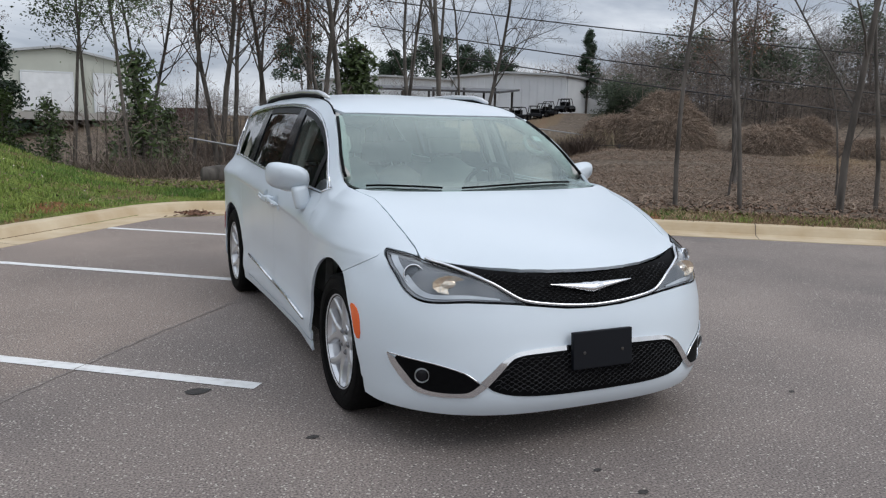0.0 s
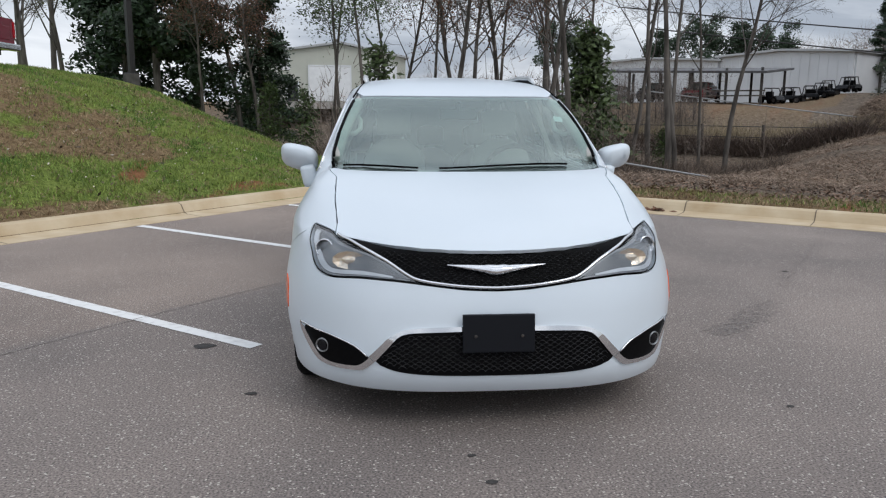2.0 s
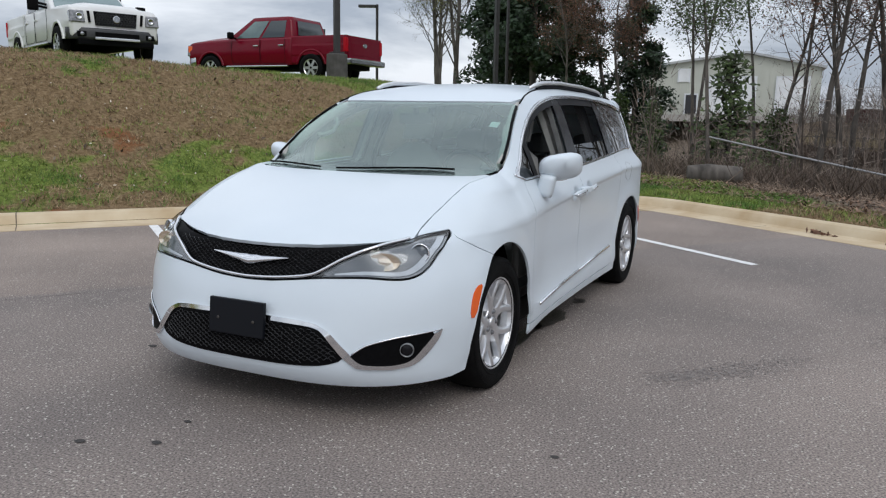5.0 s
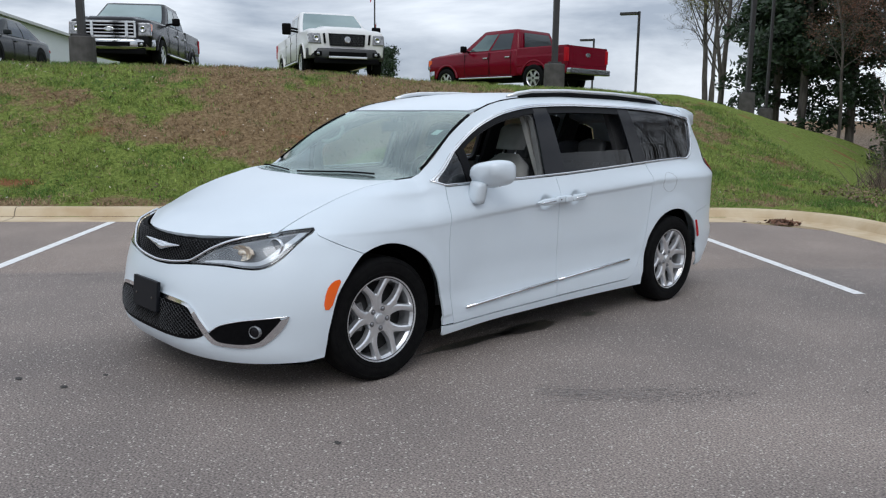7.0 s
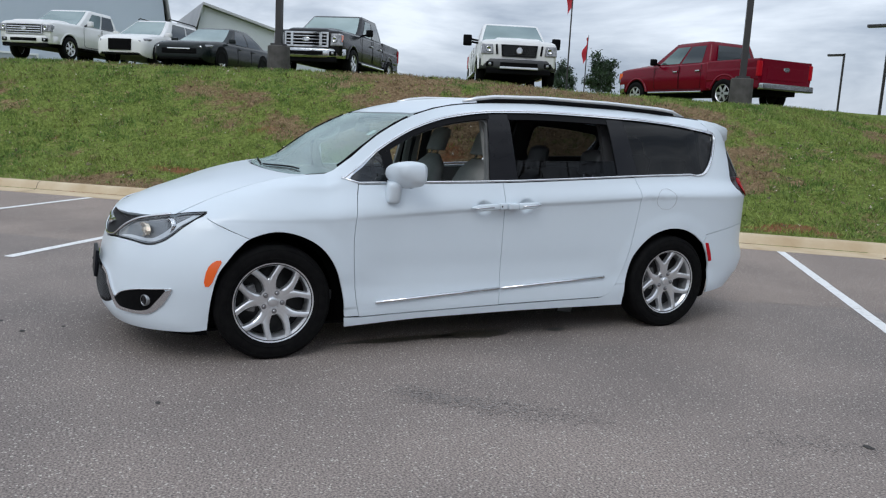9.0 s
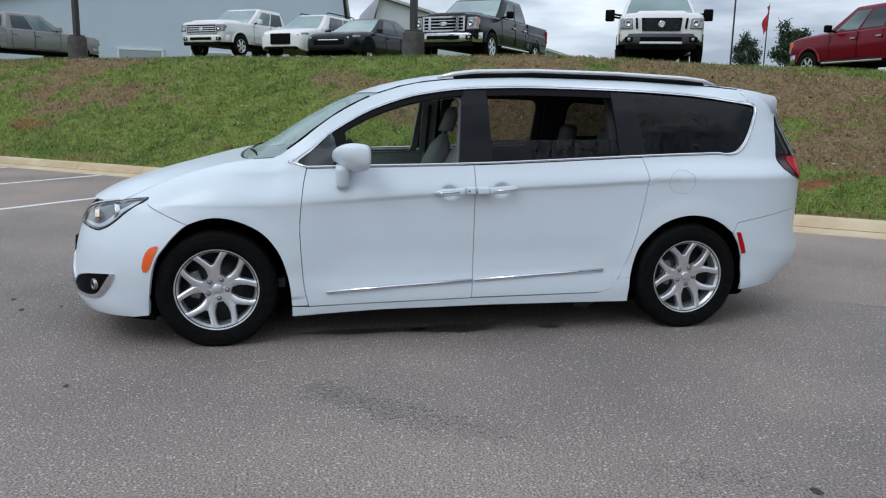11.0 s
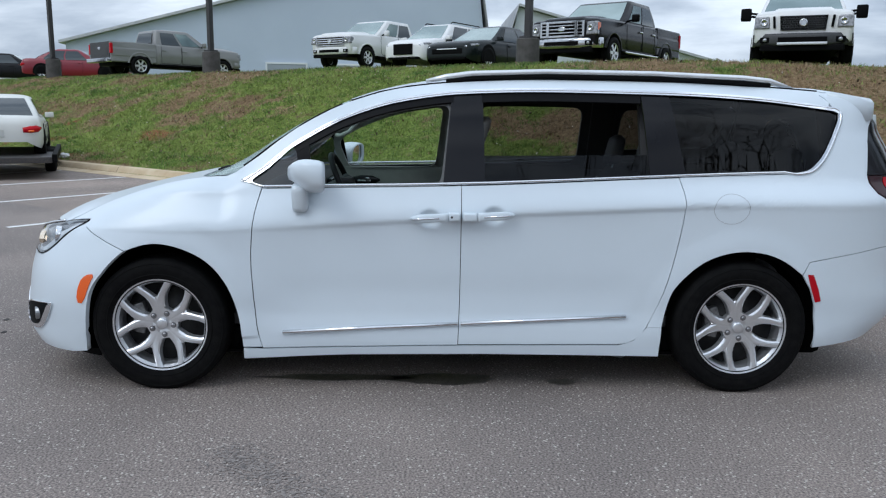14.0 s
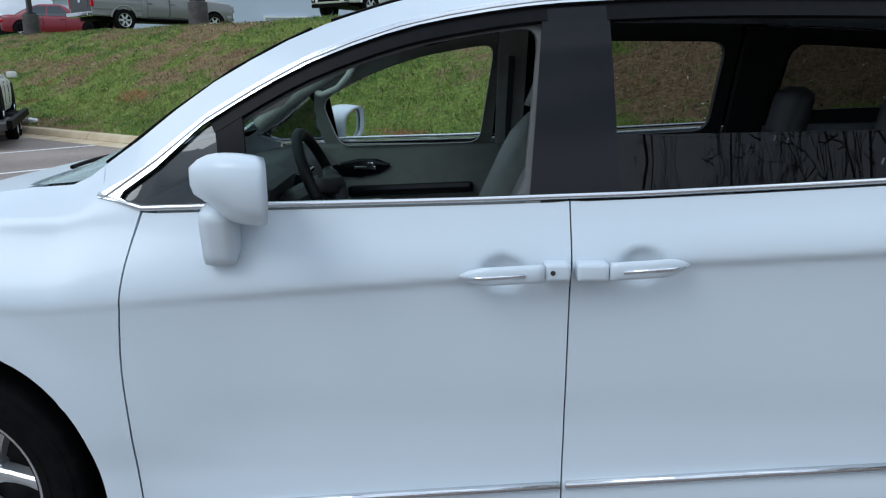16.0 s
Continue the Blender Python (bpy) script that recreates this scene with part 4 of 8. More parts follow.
        for k in range(9):
            w = k / 8
            grow = (0.50, 0.74, 0.88, 0.95, 0.985, 1.0, 1.0, 0.985, 0.94)[k]
            ring = []
            for i in range(20):
                t = 6.28318 * i / 20
                cx = math.copysign(abs(math.cos(t)) ** 0.62, math.cos(t)) * 0.120 * grow
                cz = math.copysign(abs(math.sin(t)) ** 0.62, math.sin(t)) * 0.081 * grow
                front = -0.835 + 0.045 * step01(-0.01, -0.05, cz)
                y = front + (-0.672 - front) * w + 0.30 * cx
                ring.append(bm.verts.new((sg * (1.03 + cx), y, 1.150 + cz + 0.18 * cx + 0.015 * (1 - w))))
            rings.append(ring)
        for ra, rb in zip(rings, rings[1:]):
            for i in range(20):
                bm.faces.new((ra[i], ra[(i + 1) % 20], rb[(i + 1) % 20], rb[i]))
        bm.faces.new(rings[0][::-1])
        lip = [bm.verts.new(v.co + (Vector((sg * 1.03, 0, 1.15)) - Vector((v.co.x, 0, v.co.z))) * 0.10 - Vector((0, 0.02, 0))) for v in rings[-1]]
        for i in range(20):
            bm.faces.new((rings[-1][i], rings[-1][(i + 1) % 20], lip[(i + 1) % 20], lip[i]))
        bmesh.ops.recalc_face_normals(bm, faces=bm.faces[:])
        mh = part("wing_mirror", bm, WHITE, van, smooth=True)
        bm = bmesh.new()
        bm.faces.new([bm.verts.new((sg * (1.03 + 0.098 * math.cos(6.28318 * i / 20)), -0.694 + 0.30 * 0.098 * math.cos(6.28318 * i / 20), 1.15 + 0.082 * math.sin(6.28318 * i / 20) + 0.016 * math.cos(6.28318 * i / 20))) for i in range(20)])
        part("mirror_glass", bm, mat("mirror_silver", (0.8, 0.82, 0.82), 0.02, 1.0), mh)
        bm = bmesh.new()
        tube(bm, [Vector((sg * (1.03 + math.copysign(abs(math.cos(6.28318 * i / 20)) ** 0.62, math.cos(6.28318 * i / 20)) * 0.1075), -0.735 + 0.30 * 0.1075 * math.cos(6.28318 * i / 20), 1.128 + 0.19 * 0.1075 * math.cos(6.28318 * i / 20))) for i in range(-3, 4)], 0.0018, 4)
        part("mirror_seam", bm, BLACK, mh)
        bm = bmesh.new()
        box(bm, (sg * 0.965, -0.792, 1.042), (0.095, 0.082, 0.14), Matrix.Rotation(sg * 0.22, 3, "Y"), 0.030)
        part("mirror_arm", bm, WHITE, mh, smooth=True)
        # roof rails
        bm = bmesh.new()
        rail = [(-0.15, 1.648, 0.605), (-0.04, 1.671, 0.61), (0.10, 1.690, 0.612), (0.5, 1.705, 0.614), (1.1, 1.701, 0.612), (1.6, 1.684, 0.602), (1.75, 1.671, 0.595), (1.88, 1.632, 0.588)]
        tube(bm, [(sg * x, y, z) for y, z, x in rail], [0.010, 0.017, 0.017, 0.016, 0.016, 0.017, 0.016, 0.009], 10)
        part("roof_rail", bm, RAILM, van, smooth=True)
        bm = bmesh.new()
        tube(bm, [(sg * (x + 0.008), y, z - 0.024) for y, z, x in rail[1:-1]], 0.013, 6)
        part("rail_base", bm, BLACK, van)
        strip("roof_ditch", [(sg * (roof_x(y) - 0.004), y) for y in [-0.55 + i * 0.15 for i in range(18)]], top, 0.006, BLACK, van, 0.0)
    # nose skin across both sides
    upper = [(p, q - 0.008) for p, q in flow(HL_LOW[:-1], 2)][:-1] + [(-0.852, 0.874), (-0.838, 0.893)] + sides([(-1.9275, 0.865), (-1.7995, 0.7968), (-1.7015, 0.7550)] + [p for p in ARCH_F if p[0] < -1.705])
    lowl = sides(flow([(-1.812, 0.652), (-1.886, 0.548), (-1.924, 0.389), (-1.940, 0.21)]) + [(-2.03, 0.195)]) + [(-1.25, 0.190)]
    grl = [(-1.82, 0.661), (-1.74, 0.665), (-1.64, 0.677)]
    half = [(A0, 0.659)] + grl + upper + lowl + [(A0, 0.188)]
    whole = half[:-1] + [(A0, 0.188)] + mirror_a(half[1:-1])
    bump = panel("front_bumper", whole, side, WHITE, van, rim=0.03)
    strip("lower_lip", [(A0 + (k - 12) * 0.062, 0.188) for k in range(25)], side, 0.010, BLACK, bump, -0.02)
    # grilles
    gt = flow([(A0, 0.829), (-1.73, 0.831), (-1.65, 0.832), (-1.53, 0.837), (-1.39, 0.848), (-1.25, 0.862), (-1.166, 0.871), (-1.085, 0.880)], 3) + flow([(-1.11, 0.868), (-1.19, 0.854), (-1.29, 0.830), (-1.36, 0.803), (-1.41, 0.780), (-1.475, 0.742), (-1.52, 0.716), (-1.56, 0.690), (-1.66, 0.668), (-1.78, 0.656), (A0, 0.652)], 3)
    gw = gt + mirror_a(gt[1:-1])
    grille = panel("upper_grille", gw, side, BLACK, van, step=0.06, off=-0.012, label="black mesh grille with chrome lower edge")
    edge = flow(BROW, 4)
    strip("grille_chrome", edge + mirror_a(edge)[1:], side, 0.0078, CHROME, grille, 0.004)
    band_out = flow([(A0, 0.511), (-1.73, 0.508), (-1.60, 0.504), (-1.515, 0.495), (-1.48, 0.483), (-1.437, 0.455), (-1.395, 0.408), (-1.354, 0.362)], 3)
    band_in = flow([(-1.379, 0.339), (-1.404, 0.370), (-1.437, 0.412), (-1.47, 0.453), (-1.50, 0.471), (-1.56, 0.480), (-1.727, 0.486), (A0, 0.488)], 3)
    lg = [(A0, 0.492)] + [(p, q + 0.004) for p, q in band_in[::-1][1:]] + flow([(-1.40, 0.324), (-1.46, 0.303), (-1.55, 0.291), (-1.69, 0.285), (A0, 0.283)], 3)
    lgw = lg + mirror_a(lg[1:-1])
    low = panel("lower_grille", lgw, side, BLACK, van, step=0.06, off=0.003)
    panel("lower_chrome", band_out + band_in[:-1] + mirror_a(band_out[1:] + band_in[:-1]), side, CHROME, low, step=0.04, off=0.009, rim=0.012)

    def inside_poly(p, q, poly):
        c = False
        for i in range(len(poly)):
            (x0, y0), (x1, y1) = poly[i - 1], poly[i]
            if (y0 > q) != (y1 > q) and p < (x1 - x0) * (q - y0) / (y1 - y0) + x0:
                c = not c
        return c
    for host, poly, dz, da, off, nm in ((grille, gw, 0.0165, 0.034, -0.010, "grille_mesh"), (low, lgw, 0.021, 0.034, 0.005, "grille_mesh")):
        bm = bmesh.new()
        row = 0
        z = 0.27
        while z < 0.9:
            a = A0 - 0.8 + (da / 2 if row % 2 else 0)
            while a < A0 + 0.8:
                cell = [(a - da * 0.5, z), (a - da * 0.2, z + dz * 0.5), (a + da * 0.2, z + dz * 0.5), (a + da * 0.5, z)]
                if all(inside_poly(p, q + e, poly) for p, q in cell for e in (-0.012, 0.012)):
                    n = out_normal(side, a, z)
                    for (p, q), (p2, q2) in zip(cell, cell[1:]):
                        b0, b1 = side(p, q) + n * off, side(p2, q2) + n * off
                        w = Vector((0, 0, 0.0016))
                        vs = [bm.verts.new(c) for c in (b0 - w, b1 - w, b1 + n * 0.004, b0 + n * 0.004, b0 + w, b1 + w)]
                        bm.faces.new((vs[0], vs[1], vs[2], vs[3]))
                        bm.faces.new((vs[3], vs[2], vs[5], vs[4]))
                a += da
            row += 1
            z += dz * 0.55
        part(nm, bm, MESHGREY, host)
    # winged badge
    bm = bmesh.new()

    def bp(x, dz, o):
        z = 0.752 + 0.024 * abs(x) / 0.225 + dz
        p = side(a_front(x, z), z)
        return Vector((p.x, p.y - o, z))
    rows = []
    for i in range(-12, 13):
        x = 0.225 * i / 12
        h = 0.017 * (1 - (abs(i) / 12) ** 1.3) + 0.002 + (0.004 if abs(i) < 3 else 0)
        rows.append([bm.verts.new(bp(x, d * h, o)) for d, o in ((-1, 0.0), (-0.9, 0.010), (0, 0.017 + (0.004 if abs(i) < 3 else 0)), (0.9, 0.010), (1, 0.0))])
    for ra, rb in zip(rows, rows[1:]):
        for k in range(4):
            bm.faces.new((ra[k], rb[k], rb[k + 1], ra[k + 1]))
    bmesh.ops.recalc_face_normals(bm, faces=bm.faces[:])
    part("badge", bm, CHROME, grille, "chrome winged badge", smooth=True)
    # blank plate holder
    bm = bmesh.new()
    box(bm, (0, -2.505, 0.485), (0.325, 0.022, 0.172), Matrix.Rotation(radians(-5), 3, "X"), 0.006)
    pl = part("plate_holder", bm, mat("plate_black", (0.005, 0.006, 0.009), 0.5, spec=0.2), van, "blank black number plate holder")
    for x in (-0.105, 0.105):
        bm = bmesh.new()
        lathe(bm, [(-0.0, 0.008), (-0.004, 0.006), (-0.005, 0.0)], 10, "y", (x, -2.519, 0.475))
        part("plate_screw", bm, DARKMETAL, pl)
    # bonnet, screen, roof
    hood = [(0, -2.376), (0.11, -2.372), (0.21, -2.358), (0.335, -2.323), (0.46, -2.264), (0.58, -2.197), (0.66, -2.148), (0.736, -2.100)] + [(hood_x(y) - 0.005, y) for y in (-2.0, -1.9, -1.8, -1.7, -1.6, -1.5, -1.4, -1.32)] + [(0.775, -1.315), (0.72, -1.355), (0.6, -1.385), (0.4, -1.41), (0.2, -1.42), (0, -1.425)]
    hood = hood + [(-x, y) for x, y in hood[1:-1]][::-1]
    panel("bonnet", hood, top, WHITE, van, rim=0.02)
    scr = [(0, -1.405), (0.3, -1.40), (0.55, -1.375), (0.70, -1.345), (0.765, -1.30), (0.782, -1.22), (0.783, -1.12)] + [(edge_x(y) - 0.022, y) for y in (-1.0, -0.9, -0.8, -0.7, -0.62, -0.57)] + [(0.6, -0.565), (0.4, -0.60), (0.2, -0.62), (0, -0.625)]
    scr = scr + [(-x, y) for x, y in scr[1:-1]][::-1]
    panel("windscreen", scr, top, CLEAR, van, step=0.08, off=-0.004, rim=0)
    rf = [(0, -0.61), (0.2, -0.605), (0.4, -0.585), (0.62, -0.545)] + [(roof_x(y) - 0.006, y) for y in [-0.45 + 0.25 * i for i in range(11)]] + [(roof_x(2.2) - 0.03, 2.2), (0.40, 2.28), (0.2, 2.33), (0, 2.345)]
    rf = rf + [(-x, y) for x, y in rf[1:-1]][::-1]
    panel("roof", rf, top, WHITE, van, step=0.08, rim=0.02)
    bm = bmesh.new()
    rows = []
    for i in range(17):
        x = -0.665 + 1.33 * i / 16
        e = (abs(x) / 0.665) ** 2.4
        y1 = 2.50 - 0.20 * e
        zr = 1.600 - 0.030 * e
        tz = top(x * 0.97, 2.12).z
        rows.append([bm.verts.new(p) for p in ((x, 2.04, top(x * 0.97, 2.04).z - 0.02), (x, 2.06, top(x * 0.97, 2.06).z + 0.003), (x, 2.16, tz - 0.004), (x, y1 - 0.02, zr), (x, y1, zr - 0.02), (x, y1 + 0.003, zr - 0.10), (x, y1 - 0.05, zr - 0.12), (x, 2.06, 1.52))])
    for a, b in zip(rows, rows[1:]):
        for k in range(8):
            bm.faces.new((a[k], a[(k + 1) % 8], b[(k + 1) % 8], b[k]))
    bm.faces.new(rows[0])
    bm.faces.new(rows[-1][::-1])
    bmesh.ops.recalc_face_normals(bm, faces=bm.faces[:])
    part("roof_spoiler", bm, WHITE, van, smooth=True)
    cowl = [(0, -1.435), (0.4, -1.42), (0.6, -1.395), (0.72, -1.365), (0.80, -1.31), (0.83, -1.14), (0.795, -1.11), (0.765, -1.25), (0.60, -1.345), (0.3, -1.375), (0, -1.385)]
    cowl = cowl + [(-x, y) for x, y in cowl[1:-1]][::-1]
    panel("cowl", cowl, top, BLACK, van, step=0.08, off=-0.022, rim=0)
    for sg in (1, -1):
        strip("screen_frit", [(sg * (edge_x(y) - 0.018), y) for y in (-1.115, -1.08, -0.95, -0.8, -0.7, -0.6)], top, 0.010, BLACK, van, -0.004)
    for pts in ([(-0.73, -1.285), (-0.55, -1.318), (-0.30, -1.352)], [(-0.18, -1.360), (0.1, -1.335), (0.40, -1.312), (0.58, -1.30)]):
        bm = bmesh.new()
        tube(bm, [top(x, y) + Vector((0, -0.005, 0.006)) for x, y in dense(pts, 0.08, False)], 0.006, 6)
        part("wiper", bm, BLACK, van)
    return van


van = minivan()


CALIPER = mat("cast_iron", (0.20, 0.20, 0.20), 0.5, 0.6, color2=(0.08, 0.08, 0.08), scale=40)
DISCM = mat("brake_disc_iron", (0.022, 0.022, 0.023), 0.6, 0.4, color2=(0.035, 0.034, 0.033), scale=30)
NUT = mat("wheel_nut_steel", (0.26, 0.26, 0.27), 0.3, 0.85)


def wheel(van, x, y, sg):
    w = part("wheel", wheel_tyre(), RUBBER, van, "black tyre on a silver twin-spoke alloy rim", smooth=True)
    w.matrix_basis = pose(x, y, 0.355, 0, 0, 0 if sg > 0 else 180)
    rim = part("rim", wheel_rim(), ALLOY, w)
    part("brake_disc", wheel_disc(), DISCM, w, smooth=True)
    bm = bmesh.new()
    for z in (0.075, -0.03):
        box(bm, (0.012, -0.125, z), (0.050, 0.055, 0.060), Matrix.Rotation(0.3 if z > 0 else -0.2, 3, "X"), 0.012)
    box(bm, (0.004, -0.150, 0.022), (0.045, 0.035, 0.150), None, 0.012)
    part("brake_caliper", bm, CALIPER, w)
    for k in range(5):
        t = 6.28318 * (k + 0.5) / 5 + 1.745
        bm = bmesh.new()
        lathe(bm, [(0.050, 0.016), (0.0605, 0.016), (0.0605, 0.0115), (0.068, 0.011), (0.071, 0.007), (0.071, 0.0)], 12, "x", (0, 0.060 * math.cos(t), 0.060 * math.sin(t)))
        part("wheel_nut", bm, NUT, w)
    bm = bmesh.new()
    lathe(bm, [(0.055, 0.031), (0.068, 0.030), (0.071, 0.024), (0.0715, 0.0)], 20, "x")
    part("hub_cap", bm, ALLOY, w, smooth=True)


def wheel_tyre():
    bm = bmesh.new()
    lathe(bm, [(0.088, 0.236), (0.098, 0.262), (0.108, 0.295), (0.106, 0.325), (0.096, 0.346), (0.085, 0.3565), (0.055, 0.3605), (0.0, 0.3615), (-0.055, 0.3605), (-0.085, 0.3565), (-0.098, 0.34), (-0.108, 0.30), (-0.095, 0.25), (-0.085, 0.236)], 56, "x")
    for r in (0.275, 0.332):
        lathe(bm, [(0.1035, r - 0.004), (0.1075, r), (0.1035, r + 0.004)], 56, "x")
    return bm


def wheel_rim():
    bm = bmesh.new()
    lathe(bm, [(-0.08, 0.238), (-0.07, 0.222), (0.03, 0.220), (0.066, 0.226), (0.080, 0.236), (0.092, 0.242), (0.094, 0.249), (0.086, 0.250)], 56, "x")
    lathe(bm, [(0.020, 0.070), (0.046, 0.066), (0.054, 0.045), (0.054, 0.0)], 30, "x")

    def arm(pts):
        rows = []
        for c, n, h, w in pts:
            rows.append([bm.verts.new(c + n * w * k + Vector((h + o, 0, 0))) for k, o in ((-1, -0.036), (-0.80, -0.006), (-0.45, 0.0), (0.0, 0.001), (0.45, 0.0), (0.80, -0.006), (1, -0.036))])
        for ra, rb in zip(rows, rows[1:]):
            for i in range(6):
                bm.faces.new((ra[i], ra[i + 1], rb[i + 1], rb[i]))
    for k in range(5):
        t0 = 6.28318 * k / 5 + 1.745

        def st(r, dt, h, w):
            t = t0 + dt
            return (Vector((0, math.cos(t), math.sin(t))) * r, Vector((0, -math.sin(t), math.cos(t))), h, w)
        for s in (-1, 1):
            arm([st(0.050, s * 0.12, 0.0590, 0.031), st(0.085, s * 0.100, 0.0615, 0.033), st(0.112, s * 0.115, 0.0645, 0.0315), st(0.138, s * 0.165, 0.069, 0.0275), st(0.168, s * 0.240, 0.0745, 0.0230), st(0.205, s * 0.325, 0.0810, 0.0215), st(0.242, s * 0.395, 0.0875, 0.0265)])
    # hub plate with five webs, hollowed between them
    rows = []
    for q, hh in ((1.0, 0.020), (0.985, 0.054), (0.94, 0.0605), (0.72, 0.0600), (0.45, 0.0570), (0.30, 0.0550)):
        row = []
        for i in range(80):
            t = 6.28318 * i / 80
            lobe = (0.5 + 0.5 * math.cos(5 * (t - 1.745))) ** 2.4
            r = (0.086 + 0.068 * lobe) * q
            row.append(bm.verts.new((hh + 0.006 * lobe * q * q, r * math.cos(t), r * math.sin(t))))
        rows.append(row)
    for ra, rb in zip(rows, rows[1:]):
        for i in range(80):
            bm.faces.new((ra[i], ra[(i + 1) % 80], rb[(i + 1) % 80], rb[i]))
    bmesh.ops.recalc_face_normals(bm, faces=bm.faces[:])
    return bm


def wheel_disc():
    bm = bmesh.new()
    lathe(bm, [(0.000, 0.0), (0.000, 0.16), (-0.02, 0.16), (-0.02, 0.22), (-0.09, 0.222)], 40, "x")
    return bm


for sg in (1, -1):
    for y in (-1.5445, 1.5445):
        wheel(van, sg * 0.868, y, sg)
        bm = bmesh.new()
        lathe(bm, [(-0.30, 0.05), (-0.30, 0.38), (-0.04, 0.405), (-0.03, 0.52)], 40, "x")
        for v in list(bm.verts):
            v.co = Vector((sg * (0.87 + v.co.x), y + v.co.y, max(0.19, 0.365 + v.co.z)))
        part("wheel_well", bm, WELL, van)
bm = bmesh.new()
box(bm, (0, -0.35, 0.235), (1.62, 3.5, 0.15), None, 0.02)
part("underbody", bm, BLACK, van)
# mostly unseen tray, added to block light and deepen the shade below the nose
bm = bmesh.new()
dam = [side(A0 + (k - 12) * 0.085, 0.20) for k in range(25)]
prism(bm, [(p.x * 0.90, -1.5 + (p.y + 1.5) * 0.84) for p in dam], 0.145, 0.24)
bmesh.ops.recalc_face_normals(bm, faces=bm.faces[:])
part("air_dam", bm, BLACK, van, "black plastic under-tray added to deepen the shade below the bumper")

# ---- minivan interior ----
def cushion(name, c, s, parent, m, tilt=0.0, bevel=0.05):
    bm = bmesh.new()
    box(bm, c, s, Matrix.Rotation(radians(tilt), 3, "X"), bevel)
    return part(name, bm, m, parent, smooth=True)


def seat(x, y, z=0.72, m=FABRIC, wide=1.0, lean=0.20):
    s = cushion("seat", (x, y - 0.25, z - 0.08), (0.50 * wide, 0.52, 0.16), van, m, 4)
    s["label"] = "leather seat with headrest"

    def pad(name, z0, z1, w0, w1, d0, d1, lean):
        """A padded block with rounded shoulders, leaning back as it rises."""
        bm = bmesh.new()
        rows = []
        for k in range(9):
            t = k / 8
            cap = math.sqrt(max(0.0, 1 - max(0.0, (t - 0.72) / 0.28) ** 2)) * 0.55 + 0.45
            w, d = (w0 + (w1 - w0) * t) * (cap if k < 8 else 0.40), (d0 + (d1 - d0) * t) * (cap if k < 8 else 0.4)
            row = []
            for i in range(16):
                a = 6.28318 * i / 16
                ca, sa = math.cos(a), math.sin(a)
                row.append(bm.verts.new((x + math.copysign(abs(ca) ** 0.55, ca) * w / 2, y + lean * (z0 + (z1 - z0) * t - z) + math.copysign(abs(sa) ** 0.7, sa) * d / 2, z0 + (z1 - z0) * t)))
            rows.append(row)
        for ra, rb in zip(rows, rows[1:]):
            for i in range(16):
                bm.faces.new((ra[i], ra[(i + 1) % 16], rb[(i + 1) % 16], rb[i]))
        bm.faces.new(rows[0][::-1])
        bm.faces.new(rows[-1])
        return part(name, bm, m, s, smooth=True)
    pad("backrest", z - 0.06, z + 0.60, 0.50 * wide, 0.44 * wide, 0.17 if lean < 0.3 else 0.24, 0.12, lean)
    pad("headrest", z + 0.63, z + 0.82, 0.25, 0.27, 0.10, 0.085, lean)
    for dx in (-0.06, 0.06):
        bm = bmesh.new()
        tube(bm, [(x + dx, y + 0.55 * lean, z + 0.55), (x + dx, y + 0.68 * lean, z + 0.68)], 0.007, 6)
        part("headrest_post", bm, CHROME, s)


DARKSEAT = mat("dark_leather", (0.085, 0.087, 0.09), 0.5, color2=(0.10, 0.10, 0.104), scale=14, bump=0.08, bump_scale=200)
for x in (0.40, -0.40):
    seat(x, -0.10, 0.64, lean=0.36)
    seat(x, 1.00, 0.52, DARKSEAT)
for x in (0.45, 0.0, -0.45):
    seat(x, 1.80, 0.48, DARKSEAT)


def ring_panel(name, outer, inner, off, m, label="", which=(1, -1)):
    """A flat frame between two loops of (y, z) on the sides of the car."""
    for sg in which:
        bm = bmesh.new()
        loops = []
        for pts in (outer, inner):
            loop = []
            for y, z in pts:
                p = bare_side(a_side(y, z), z)
                loop.append(bm.verts.new((sg * (p.x - off), p.y, z)))
            loops.append(loop)
        deep = [bm.verts.new(v.co - Vector((sg * 0.035, 0, 0))) for v in loops[1]]
        n = len(outer)
        for i in range(n):
            j = (i + 1) % n
            bm.faces.new((loops[0][i], loops[0][j], loops[1][j], loops[1][i]))
            bm.faces.new((loops[1][i], loops[1][j], deep[j], deep[i]))
        bmesh.ops.recalc_face_normals(bm, faces=bm.faces[:])
        part(name, bm, m, van, label)


